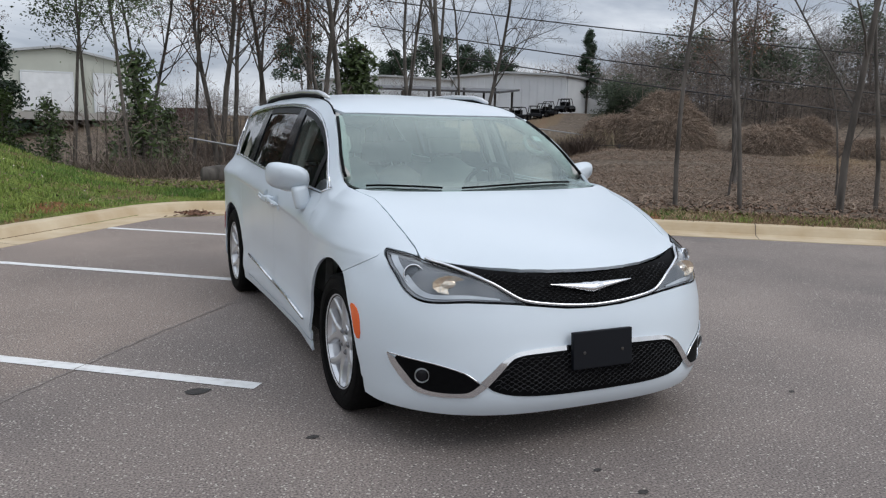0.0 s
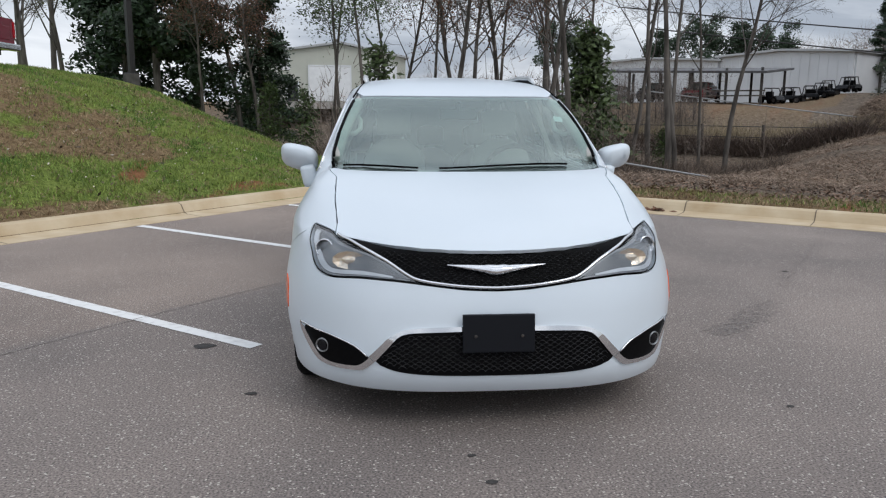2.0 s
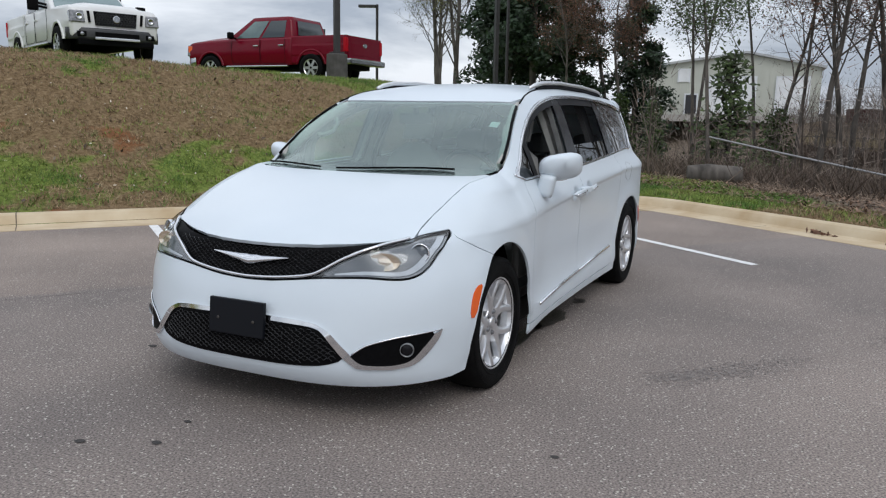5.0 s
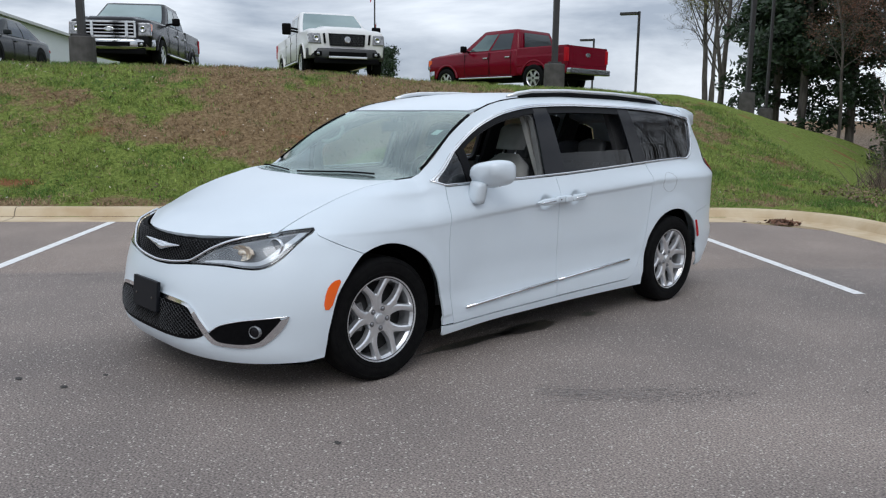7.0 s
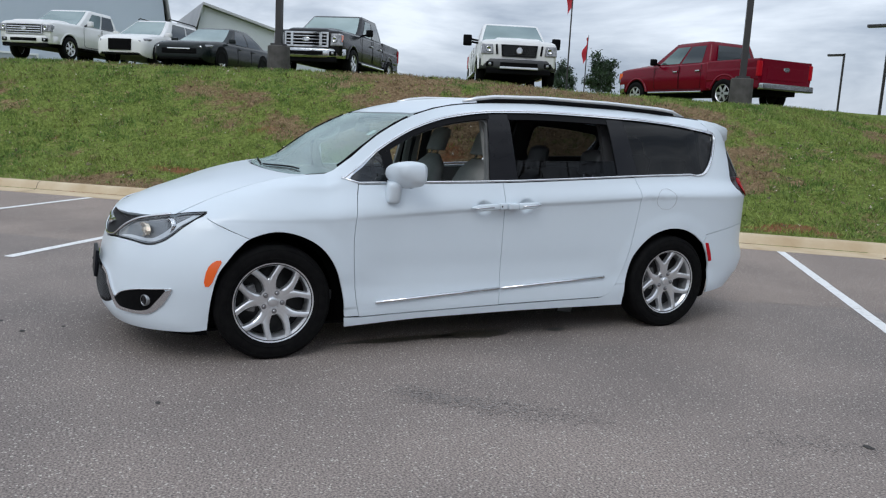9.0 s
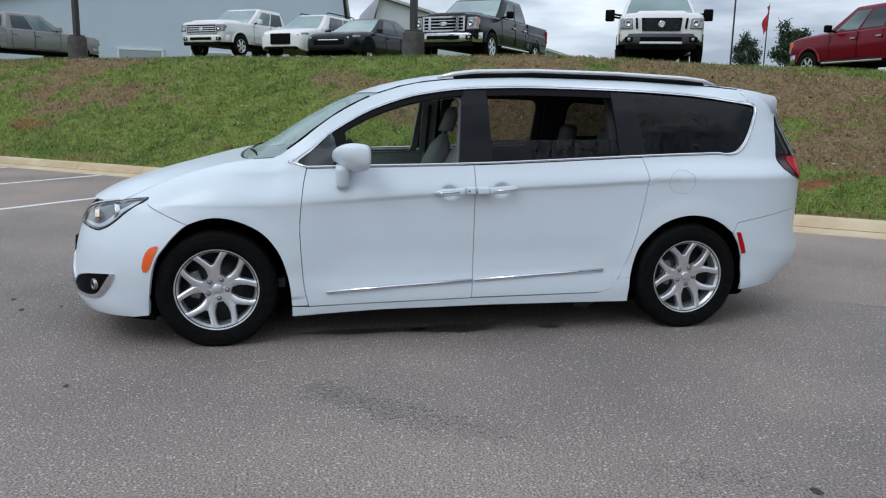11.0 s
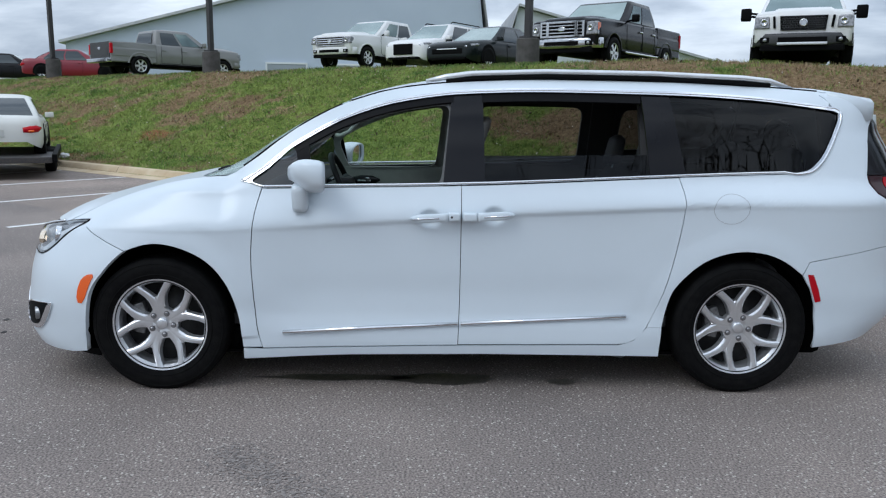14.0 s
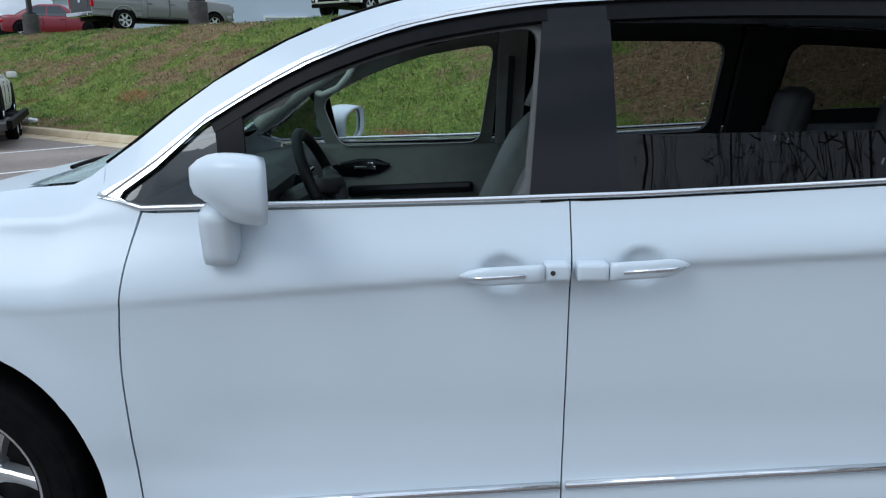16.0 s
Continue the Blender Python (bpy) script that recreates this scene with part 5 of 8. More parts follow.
def rounded(y0, y1, lo, hi, r, lean0=0.0, lean1=0.0, n=12, k=5):
    """A window loop from y0 to y1 between two height curves; the ends lean by lean0 and lean1 and the corners are round."""
    legs = [[(y0, lo(y0)), (y1, lo(y1))], [(y1, lo(y1)), (y1 + lean1, hi(y1 + lean1))], [(y1 + lean1, hi(y1 + lean1)), (y0 + lean0, hi(y0 + lean0))], [(y0 + lean0, hi(y0 + lean0)), (y0, lo(y0))]]
    out = []
    for q, (a, b) in enumerate(legs):
        L = math.hypot(b[0] - a[0], b[1] - a[1])
        pts = []
        for i in range(n + 1):
            t = r / L + (1 - 2 * r / L) * i / n
            y = a[0] + (b[0] - a[0]) * t
            z = a[1] + (b[1] - a[1]) * t if q % 2 else (lo(y) if q == 0 else hi(y))
            pts.append((y, z))
        if out:
            p0, p2, c = out[-1], pts[0], a
            out += [tuple((1 - t) ** 2 * p0[m] + 2 * t * (1 - t) * c[m] + t * t * p2[m] for m in (0, 1)) for t in [i / k for i in range(1, k)]]
        out += pts
    p0, p2, c = out[-1], out[0], legs[0][0]
    return out + [tuple((1 - t) ** 2 * p0[m] + 2 * t * (1 - t) * c[m] + t * t * p2[m] for m in (0, 1)) for t in [i / k for i in range(1, k)]]


SEALM = mat("door_frame_trim", (0.15, 0.152, 0.15), 0.7, color2=(0.12, 0.122, 0.12), scale=20)
PILLAR = mat("pillar_trim", (0.36, 0.355, 0.34), 0.8, color2=(0.33, 0.325, 0.31), scale=30)
DARKTRIM = mat("dark_inner_trim", (0.055, 0.057, 0.060), 0.6, color2=(0.07, 0.072, 0.074), scale=20)


def grown(loop, d):
    cy = sum(p[0] for p in loop) / len(loop)
    cz = sum(p[1] for p in loop) / len(loop)
    return [(y + math.copysign(d, y - cy), z + (math.copysign(d, z - cz) if abs(z - cz) > 0.03 else 0.0)) for y, z in loop]


front_loop = rounded(-0.735, -0.068, lambda y: belt_z(y) - 0.008, lambda y: top_z(y) - 0.066, 0.055, -0.06, 0.05)
ring_panel("door_frame_trim", grown(front_loop, 0.016), front_loop, 0.030, SEALM)
far_loop = rounded(-0.72, -0.085, lambda y: belt_z(y) - 0.022, lambda y: top_z(y) - 0.072, 0.055, -0.07, 0.055)
ring_panel("window_surround", grown(far_loop, 0.05), far_loop, 0.070, PILLAR, which=(-1,))
mid_loop = rounded(0.22, 0.955, lambda y: belt_z(y) - 0.02, lambda y: top_z(y) - 0.082, 0.07, 0.0, 0.012)
ring_panel("window_surround", grown(mid_loop, 0.07), mid_loop, 0.07, DARKTRIM, which=(-1,))
back_loop = rounded(1.235, 1.95, lambda y: belt_z(y) + 0.055, lambda y: top_z(y) - 0.085, 0.07, 0.015, 0.05)
ring_panel("window_surround", grown(back_loop, 0.07), back_loop, 0.07, DARKTRIM, which=(-1,))
bm = bmesh.new()
box(bm, (0, -0.98, 0.90), (1.60, 0.42, 0.34), Matrix.Rotation(radians(12), 3, "X"), 0.08)
part("dashboard", bm, DASH, van, "dark dashboard", smooth=True)
bm = bmesh.new()
box(bm, (0.38, -0.82, 1.05), (0.40, 0.12, 0.12), Matrix.Rotation(radians(-20), 3, "X"), 0.03)
part("instrument_hood", bm, DASH, van)
bm = bmesh.new()
box(bm, (0, -0.77, 0.98), (0.26, 0.03, 0.18), Matrix.Rotation(radians(-15), 3, "X"), 0.01)
part("centre_screen", bm, GLOSSBLACK, van)
bm = bmesh.new()
ring = [(0.38 + 0.185 * math.cos(t), 0.185 * math.sin(t)) for t in [6.28318 * i / 28 for i in range(29)]]
rot = Matrix.Rotation(radians(24), 3, "X")
tube(bm, [Vector((0, -0.625, 1.058)) + rot @ Vector((x, 0, z)) for x, z in ring], 0.017, 8, False)
WHEELM = mat("wheel_leather", (0.008, 0.008, 0.009), 0.5, color2=(0.012, 0.012, 0.013), scale=40, spec=0.2)
sw = part("steering_wheel", bm, WHEELM, van, "dark leather steering wheel", smooth=True)
for a in (0.2, 2.94, 4.71):
    bm = bmesh.new()
    tube(bm, [Vector((0, -0.625, 1.058)) + rot @ Vector((0.38, 0.03, 0)), Vector((0, -0.625, 1.058)) + rot @ Vector((0.38 + 0.18 * math.cos(a), 0, 0.18 * math.sin(a)))], [0.035, 0.018], 8)
    part("spoke", bm, DASH, sw, smooth=True)
bm = bmesh.new()
tube(bm, [(0.38, -0.625, 1.058), (0.38, -0.80, 0.97)], 0.05, 10)
part("column", bm, DASH, sw)
for sg in (1, -1):
    bm = bmesh.new()
    box(bm, (sg * 0.845, -0.48, 0.78), (0.05, 1.0, 0.60), None, 0.02)
    dt = part("door_trim", bm, FABRIC, van, "grey inner door panel")
    bm = bmesh.new()
    tube(bm, [(sg * 0.815, -0.79, 0.955), (sg * 0.812, -0.72, 0.962), (sg * 0.810, -0.63, 0.970), (sg * 0.812, -0.55, 0.976), (sg * 0.815, -0.495, 0.98)], [0.012, 0.034, 0.044, 0.036, 0.008], 12)
    for v in bm.verts:
        v.co.x = sg * (0.812 + (sg * v.co.x - 0.812) * 0.25)
    pull = part("door_pull", bm, GLOSSBLACK, dt)
    bm = bmesh.new()
    box(bm, (sg * 0.798, -0.61, 0.972), (0.02, 0.10, 0.018), None, 0.006)
    box(bm, (sg * 0.795, -0.585, 0.982), (0.022, 0.03, 0.035), None, 0.008)
    part("release_lever", bm, CHROME, pull)
    bm = bmesh.new()
    box(bm, (sg * 0.80, -0.40, 0.872), (0.05, 0.58, 0.05), Matrix.Rotation(radians(2), 3, "X"), 0.02)
    part("armrest", bm, GLOSSBLACK, dt)
    bm = bmesh.new()
    box(bm, (sg * 0.845, 0.55, 0.80), (0.05, 0.95, 0.62), None, 0.02)
    part("door_trim", bm, FABRIC, van)
    bm = bmesh.new()
    box(bm, (sg * 0.83, 1.62, 0.96), (0.05, 0.90, 0.34), None, 0.02)
    part("quarter_trim", bm, FABRIC, van)
    for y, zz, w in ((0.045, 1.33, 0.12), (1.10, 1.36, 0.16), (2.15, 1.38, 0.22)):
        bm = bmesh.new()
        x1, x0 = belt_x(y) - 0.085, edge_x(y) + 0.0
        vs = [bm.verts.new(p) for p in ((sg * x1, y - w / 2, 1.08), (sg * x1, y + w / 2, 1.08), (sg * x0, y + w / 2, 1.58), (sg * x0, y - w / 2, 1.58))]
        ws = [bm.verts.new(v.co - Vector((sg * 0.04, 0, 0))) for v in vs]
        bm.faces.new(vs)
        bm.faces.new(ws[::-1])
        for i in range(4):
            bm.faces.new((vs[i], vs[(i + 1) % 4], ws[(i + 1) % 4], ws[i]))
        bmesh.ops.recalc_face_normals(bm, faces=bm.faces[:])
        part("inner_pillar", bm, PILLAR if y < 1 else DASH, van)
    bm = bmesh.new()
    tube(bm, [(sg * 0.60, 0.04, 1.46), (sg * 0.74, 0.04, 1.2), (sg * 0.78, 0.04, 0.7)], 0.018, 4)
    part("seat_belt", bm, DASH, van)
    bm = bmesh.new()
    tube(bm, [(sg * 0.71, -0.80, 1.31), (sg * 0.675, -0.77, 1.305), (sg * 0.64, -0.70, 1.335), (sg * 0.635, -0.655, 1.385), (sg * 0.66, -0.64, 1.42)], 0.015, 8)
    part("grab_handle", bm, LINER, van, smooth=True)
    bm = bmesh.new()
    pts = [top((edge_x(y) - 0.03) * sg, y) - Vector((0, 0, 0.05)) for y in (-1.08, -0.9, -0.75, -0.6, -0.45)]
    tube(bm, pts, 0.035, 8)
    part("screen_pillar_trim", bm, LINER, van, smooth=True)
liner = [(0, -0.60), (0.55, -0.52)] + [(edge_x(y) - 0.03, y) for y in (-0.3, 0.3, 0.9, 1.5, 2.0)] + [(0, 2.2)]
liner = liner + [(-x, y) for x, y in liner[1:-1]][::-1]
panel("headliner", liner, top, LINER, van, step=0.12, off=-0.045, rim=0)
bm = bmesh.new()
box(bm, (0, 0.5, 0.36), (1.66, 3.6, 0.06))
part("cabin_floor", bm, DASH, van)
bm = bmesh.new()
box(bm, (0, -0.67, 1.43), (0.24, 0.03, 0.07), None, 0.012)
tube(bm, [(0, -0.67, 1.45), (0, -0.68, 1.505)], 0.02, 6)
part("rear_view_mirror", bm, DASH, van)
bm = bmesh.new()
q = [top(x, y) + Vector((0, 0, -0.010)) for x, y in ((0.60, -0.86), (0.655, -0.855), (0.655, -0.80), (0.60, -0.805))]
bm.faces.new([bm.verts.new(p) for p in q])
part("windscreen_sticker", bm, mat("sticker_white", (0.75, 0.8, 0.82), 0.6), van, "small white paper sticker")
# flap over the filler and the dark patches below the car
bm = bmesh.new()
c0, zz = 1.448, 1.003
pts = []
for i in range(33):
    t = 6.28318 * i / 32
    y, z = c0 + 0.092 * math.cos(t), zz + 0.078 * math.sin(t)
    pts.append(Vector((station(y)(z) + 0.0006, y, z)))
tube(bm, pts, 0.0011, 4, False)
part("filler_flap", bm, mat("seam_grey", (0.30, 0.31, 0.33), 0.6), van, "round fuel filler flap seam")


def stain(name, pts, z, m, label):
    bm = bmesh.new()
    bm.faces.new([bm.verts.new((x, y, z)) for x, y in pts])
    tagged(obj(name, bm, m), label, "stain", kind="structure")


DARKSMOOTH = mat("dark_smooth_asphalt", (0.022, 0.020, 0.020), 0.35, color2=(0.06, 0.054, 0.05), scale=40, bump=0.3, bump_scale=120)


def blob(cx, cy, rx, ry, seed, n=40):
    return [(cx + rx * math.cos(t) * (1 + 0.35 * noise.noise((math.cos(t) * 2.2 + seed, math.sin(t) * 2.2, seed))), cy + ry * math.sin(t) * (1 + 0.35 * noise.noise((math.sin(t) * 2.2, math.cos(t) * 2.2 + seed, seed)))) for t in [6.28318 * i / n for i in range(n)]]


# darker, smoother patches of ground below the left sill
stain("dark_patch", blob(0.78, -0.02, 0.09, 0.30, 1.7), 0.004, DARKSMOOTH, "dark smooth patch on the asphalt under the car")
stain("dark_patch", blob(0.76, -0.62, 0.05, 0.42, 4.2), 0.004, DARKSMOOTH, "dark smooth patch on the asphalt under the car")
stain("dark_patch", blob(0.82, 0.62, 0.045, 0.08, 6.1), 0.004, DARKSMOOTH, "small dark smooth spot on the asphalt")
PATCH = mat("dark_spot", (0.03, 0.028, 0.027), 0.9, color2=(0.06, 0.055, 0.052), scale=50)
for i, (x, y, r) in enumerate(((-0.09, -2.955, 0.026), (-0.14, -2.71, 0.02), (1.53, -2.27, 0.02), (-0.40, -3.1, 0.026), (-1.62, -1.05, 0.07), (3.2, 0.9, 0.03), (-1.2, -1.9, 0.03))):
    stain("asphalt_spot", blob(x, y, r, r * 0.7, i * 1.9, 14), 0.004, PATCH, "small dark gum spot on the asphalt")


def crack(pts, w, seed, label, m):
    """A ragged dark joint in the asphalt."""
    pts = flow(pts, 26)
    bm = bmesh.new()
    rows = []
    for i, (x, y) in enumerate(pts):
        a, b = pts[max(i - 1, 0)], pts[min(i + 1, len(pts) - 1)]
        d = Vector((b[0] - a[0], b[1] - a[1], 0)).normalized()
        n = Vector((-d.y, d.x, 0))
        j = noise.noise((i * 0.45, seed, 0)) * w * 1.6
        k = w * (0.45 + 0.75 * abs(noise.noise((i * 0.9, seed, 5))))
        rows.append((bm.verts.new(Vector((x, y, 0.0045)) + n * (j - k)), bm.verts.new(Vector((x, y, 0.0045)) + n * (j + k))))
    for (a, b), (c, d) in zip(rows, rows[1:]):
        bm.faces.new((a, b, d, c))
    tagged(obj("asphalt_crack", bm, m), label, "crack", kind="structure")


SEAM = mat("crack_fill", (0.115, 0.102, 0.096), 0.9, color2=(0.25, 0.222, 0.205), scale=34, detail=9, ramp=(0.34, 0.50))
crack([tuple(lot(u, v)[:2]) for u, v in ((-9, 1.2), (-6, 1.3), (-4, 1.4), (-2.4, 1.5), (-1, 1.52), (0.2, 1.5), (2.6, 1.52), (4.4, 1.75), (5.6, 1.86))], 0.007, 3.3, "dark paving seam across the bays", SEAM)
# the worn joint in the lane: many ragged pits along a line
r = random.Random(19)
joint = flow([(1.75, -1.0), (2.0, -0.75), (2.5, -0.12), (3.5, 1.24), (4.87, 3.07)], 60)
bm = bmesh.new()
for x, y in joint:
    for _ in range(12):
        if noise.noise((x * 2.1, y * 2.1, 4.0)) < r.uniform(-0.55, 0.30):
            continue
        cx, cy, q = x + r.gauss(0, 0.07), y + r.gauss(0, 0.07), r.uniform(0.003, 0.0085)
        n = r.randint(5, 7)
        a0 = r.random() * 6.28
        bm.faces.new([bm.verts.new((cx + q * r.uniform(0.6, 1.4) * math.cos(a0 + 6.28318 * k / n), cy + q * r.uniform(0.5, 1.2) * math.sin(a0 + 6.28318 * k / n), 0.003 + 0.0002 * r.random())) for k in range(n)])
tagged(obj("asphalt_crack", bm, SEAM), "ragged pitted joint worn into the asphalt", "crack", kind="structure")


# ---- kerbs and bay lines ----
def kerb_run(name, pts, label):
    """Kerb and gutter cast along a line in the lot frame; the land side lies to the right."""
    prof = [(-0.02, -0.10), (0.0, 0.004), (0.30, 0.012), (0.36, 0.03), (0.40, 0.10), (0.43, 0.140), (0.47, 0.155), (0.60, 0.155), (0.63, 0.13), (0.63, -0.10)]
    bm = bmesh.new()
    rows = []
    for i, (u, v) in enumerate(pts):
        a, b = pts[max(i - 1, 0)], pts[min(i + 1, len(pts) - 1)]
        d = Vector((b[0] - a[0], b[1] - a[1])).normalized()
        n = Vector((d.y, -d.x))
        rows.append([bm.verts.new(lot(u + n.x * o, v + n.y * o, z)) for o, z in prof])
    for ra, rb in zip(rows, rows[1:]):
        for i in range(len(prof) - 1):
            bm.faces.new((ra[i], rb[i], rb[i + 1], ra[i + 1]))
    bm.faces.new(rows[0])
    bm.faces.new(rows[-1][::-1])
    bmesh.ops.recalc_face_normals(bm, faces=bm.faces[:])
    return tagged(obj(name, bm, CONCRETE), label, "kerb", kind="structure")


def corner(n=10):
    c, r = (KU - 0.95, KV - 0.95), 0.95
    return [(c[0] + r * math.cos(1.5708 * i / n), c[1] + r * math.sin(1.5708 * i / n)) for i in range(n + 1)]


line = [(KU + 0.45, -30), (KU + 0.2, -12), (KU + 0.1, 0)] + corner() + [(0, KV), (-20, KV), (-45, KV)]
fine_line = []
for (a, b), (c, d) in zip(line, line[1:]):
    n = max(1, int(math.hypot(c - a, d - b) / 1.0))
    fine_line += [(a + (c - a) * i / n, b + (d - b) * i / n) for i in range(n)]
fine_line.append(line[-1])
kerb_run("kerb", fine_line, "tan concrete kerb with gutter edging the car park")
for k, (d, at) in enumerate([("hill", u) for u in (-16.2, -13.6, -11.0, -8.44, -5.84, -3.2, -0.6, 2.0)] + [("back", v) for v in (-12.4, -9.4, -6.4, -3.4, -1.7, 0.0, 2.4)]):
    bm = bmesh.new()
    ends = []
    for w in (-0.007, 0.007):
        row = []
        for o, z in ((0.0, 0.006), (0.30, 0.014), (0.357, 0.032), (0.397, 0.102), (0.427, 0.143), (0.468, 0.1575), (0.60, 0.1575)):
            u, v = (at + w, KV + o) if d == "hill" else (KU + 0.1 + max(0.0, -at) * 0.1 / 12 + o, at + w)
            row.append(bm.verts.new(lot(u, v, z)))
        ends.append(row)
    for i in range(6):
        bm.faces.new((ends[0][i], ends[0][i + 1], ends[1][i + 1], ends[1][i]))
    tagged(obj("kerb_joint", bm, mat("joint_dark", (0.16, 0.125, 0.09), 0.9)), "dark joint between kerb lengths", "kerb", "kerb joints", "structure")
for k, u in enumerate((3.62, 1.02, -1.65, -4.35, -7.08, -9.85, -12.6, -15.3)):
    bm = bmesh.new()
    z, w = 0.004, 0.055
    q = [lot(u - w, 0.35, z), lot(u + w, 0.35, z), lot(u + w, KV - 0.02, z), lot(u - w, KV - 0.02, z)]
    for i in range(40):
        t0, t1 = i / 40, (i + 1) / 40
        j0, j1 = (noise.noise((u, i * 0.7, 0)) * 0.05, noise.noise((u, (i + 1) * 0.7, 0)) * 0.05)
        vs = [bm.verts.new(p) for p in (q[0].lerp(q[1], j0).lerp(q[3].lerp(q[2], j0), t0), q[1].lerp(q[0], j0).lerp(q[2].lerp(q[3], j0), t0), q[1].lerp(q[0], j1).lerp(q[2].lerp(q[3], j1), t1), q[0].lerp(q[1], j1).lerp(q[3].lerp(q[2], j1), t1))]
        bm.faces.new(vs)
    bmesh.ops.remove_doubles(bm, verts=bm.verts, dist=0.001)
    tagged(obj("bay_line", bm, PAINTLINE), "white painted bay line on the asphalt", "road marking", "bay lines", "structure")


# ---- poles ----
def lamp_pole(u, v, z, h=9.0, pier=0.75, r=0.09, head=None):
    t = thing("lamp_post", lot(u, v, z), "dark bronze lamp post on a concrete pier", "lamp post", "lamp posts", rz=LOT_DEG)
    if pier:
        bm = bmesh.new()
        lathe(bm, [(-0.5, 0.30), (pier - 0.02, 0.28), (pier, 0.26), (pier, 0.0)], 20, "z")
        part("pier", bm, PIER, t, "stained concrete pier")
    bm = bmesh.new()
    box(bm, (0, 0, pier + h / 2), (r * 1.7, r * 1.7, h), None, 0.01)
    box(bm, (0, 0, pier + 0.03), (0.32, 0.32, 0.05), None, 0.005)
    part("pole", bm, POLEM, t)
    if head is not None:
        bm = bmesh.new()
        d = Vector((math.cos(head), math.sin(head), 0))
        box(bm, d * 0.55 + Vector((0, 0, pier + h - 0.1)), (0.95, 0.36, 0.14), Matrix.Rotation(head, 3, "Z"), 0.03)
        part("lamp_head", bm, POLEM, t)
    return t


for u, v, z in ((4.3, 15.6, 2.28), (-7.3, 12.94, 2.5), (-19.0, 12.3, 2.55), (-29.2, 12.2, 2.6), (13.2, 22.4, 1.85)):
    lamp_pole(u, v, z)
lamp_pole(13.7, 36.6, 2.6, 4.8, 0.0, 0.07, radians(150))
lamp_pole(15.5, 51.8, 3.0, 4.5, 0.0, 0.07, radians(150))
lamp_pole(15.6, 25.6, 1.6, 9.0, 0.5, 0.06)


# ---- other vehicles ----
def frustum(bm, lo, hi, bevel=0.0):
    """lo and hi: (x half, y0, y1, z)."""
    vs = []
    for hx, y0, y1, z in (lo, hi):
        vs += [bm.verts.new(p) for p in ((-hx, y0, z), (hx, y0, z), (hx, y1, z), (-hx, y1, z))]
    fs = [bm.faces.new([vs[i] for i in ix]) for ix in ((3, 2, 1, 0), (4, 5, 6, 7), (0, 1, 5, 4), (1, 2, 6, 5), (2, 3, 7, 6), (3, 0, 4, 7))]
    if bevel:
        es = list({e for f in fs for e in f.edges})
        bmesh.ops.bevel(bm, geom=es, offset=bevel, segments=3, affect="EDGES", profile=0.6)


def loft(bm, stations):
    """A car's lower body: stations of (y, half width, sill z, belt z, middle z)."""
    ys = [q[0] for q in stations]
    cs = [curve_of(ys, [q[k] for q in stations]) for k in range(1, 5)]
    n = 26
    rows = []
    for i in range(n + 1):
        t = i / n
        y = ys[0] + (ys[-1] - ys[0]) * (0.5 - 0.5 * math.cos(t * 3.14159) * (0.55 + 0.45 * abs(math.cos(t * 3.14159))))
        w, zl, zb, zc = (c(y) for c in cs)
        h = zb - zl
        half = [(w * 0.94, zl), (w * 0.985, zl + h * 0.16), (w, zl + h * 0.42), (w * 0.995, zl + h * 0.68), (w * 0.975, zl + h * 0.88), (w * 0.93, zb), (w * 0.84, zb + (zc - zb) * 0.45 + 0.02), (w * 0.5, zc - (zc - zb) * 0.08), (0.0, zc)]
        row = [(-x, z) for x, z in half[:-1]] + half[::-1]
        rows.append([bm.verts.new((x, y, z)) for x, z in row])
    for a, b in zip(rows, rows[1:]):
        for k in range(len(a) - 1):
            bm.faces.new((a[k], a[k + 1], b[k + 1], b[k]))
    bm.faces.new(rows[0])
    bm.faces.new(rows[-1][::-1])
    bmesh.ops.recalc_face_normals(bm, faces=bm.faces[:])


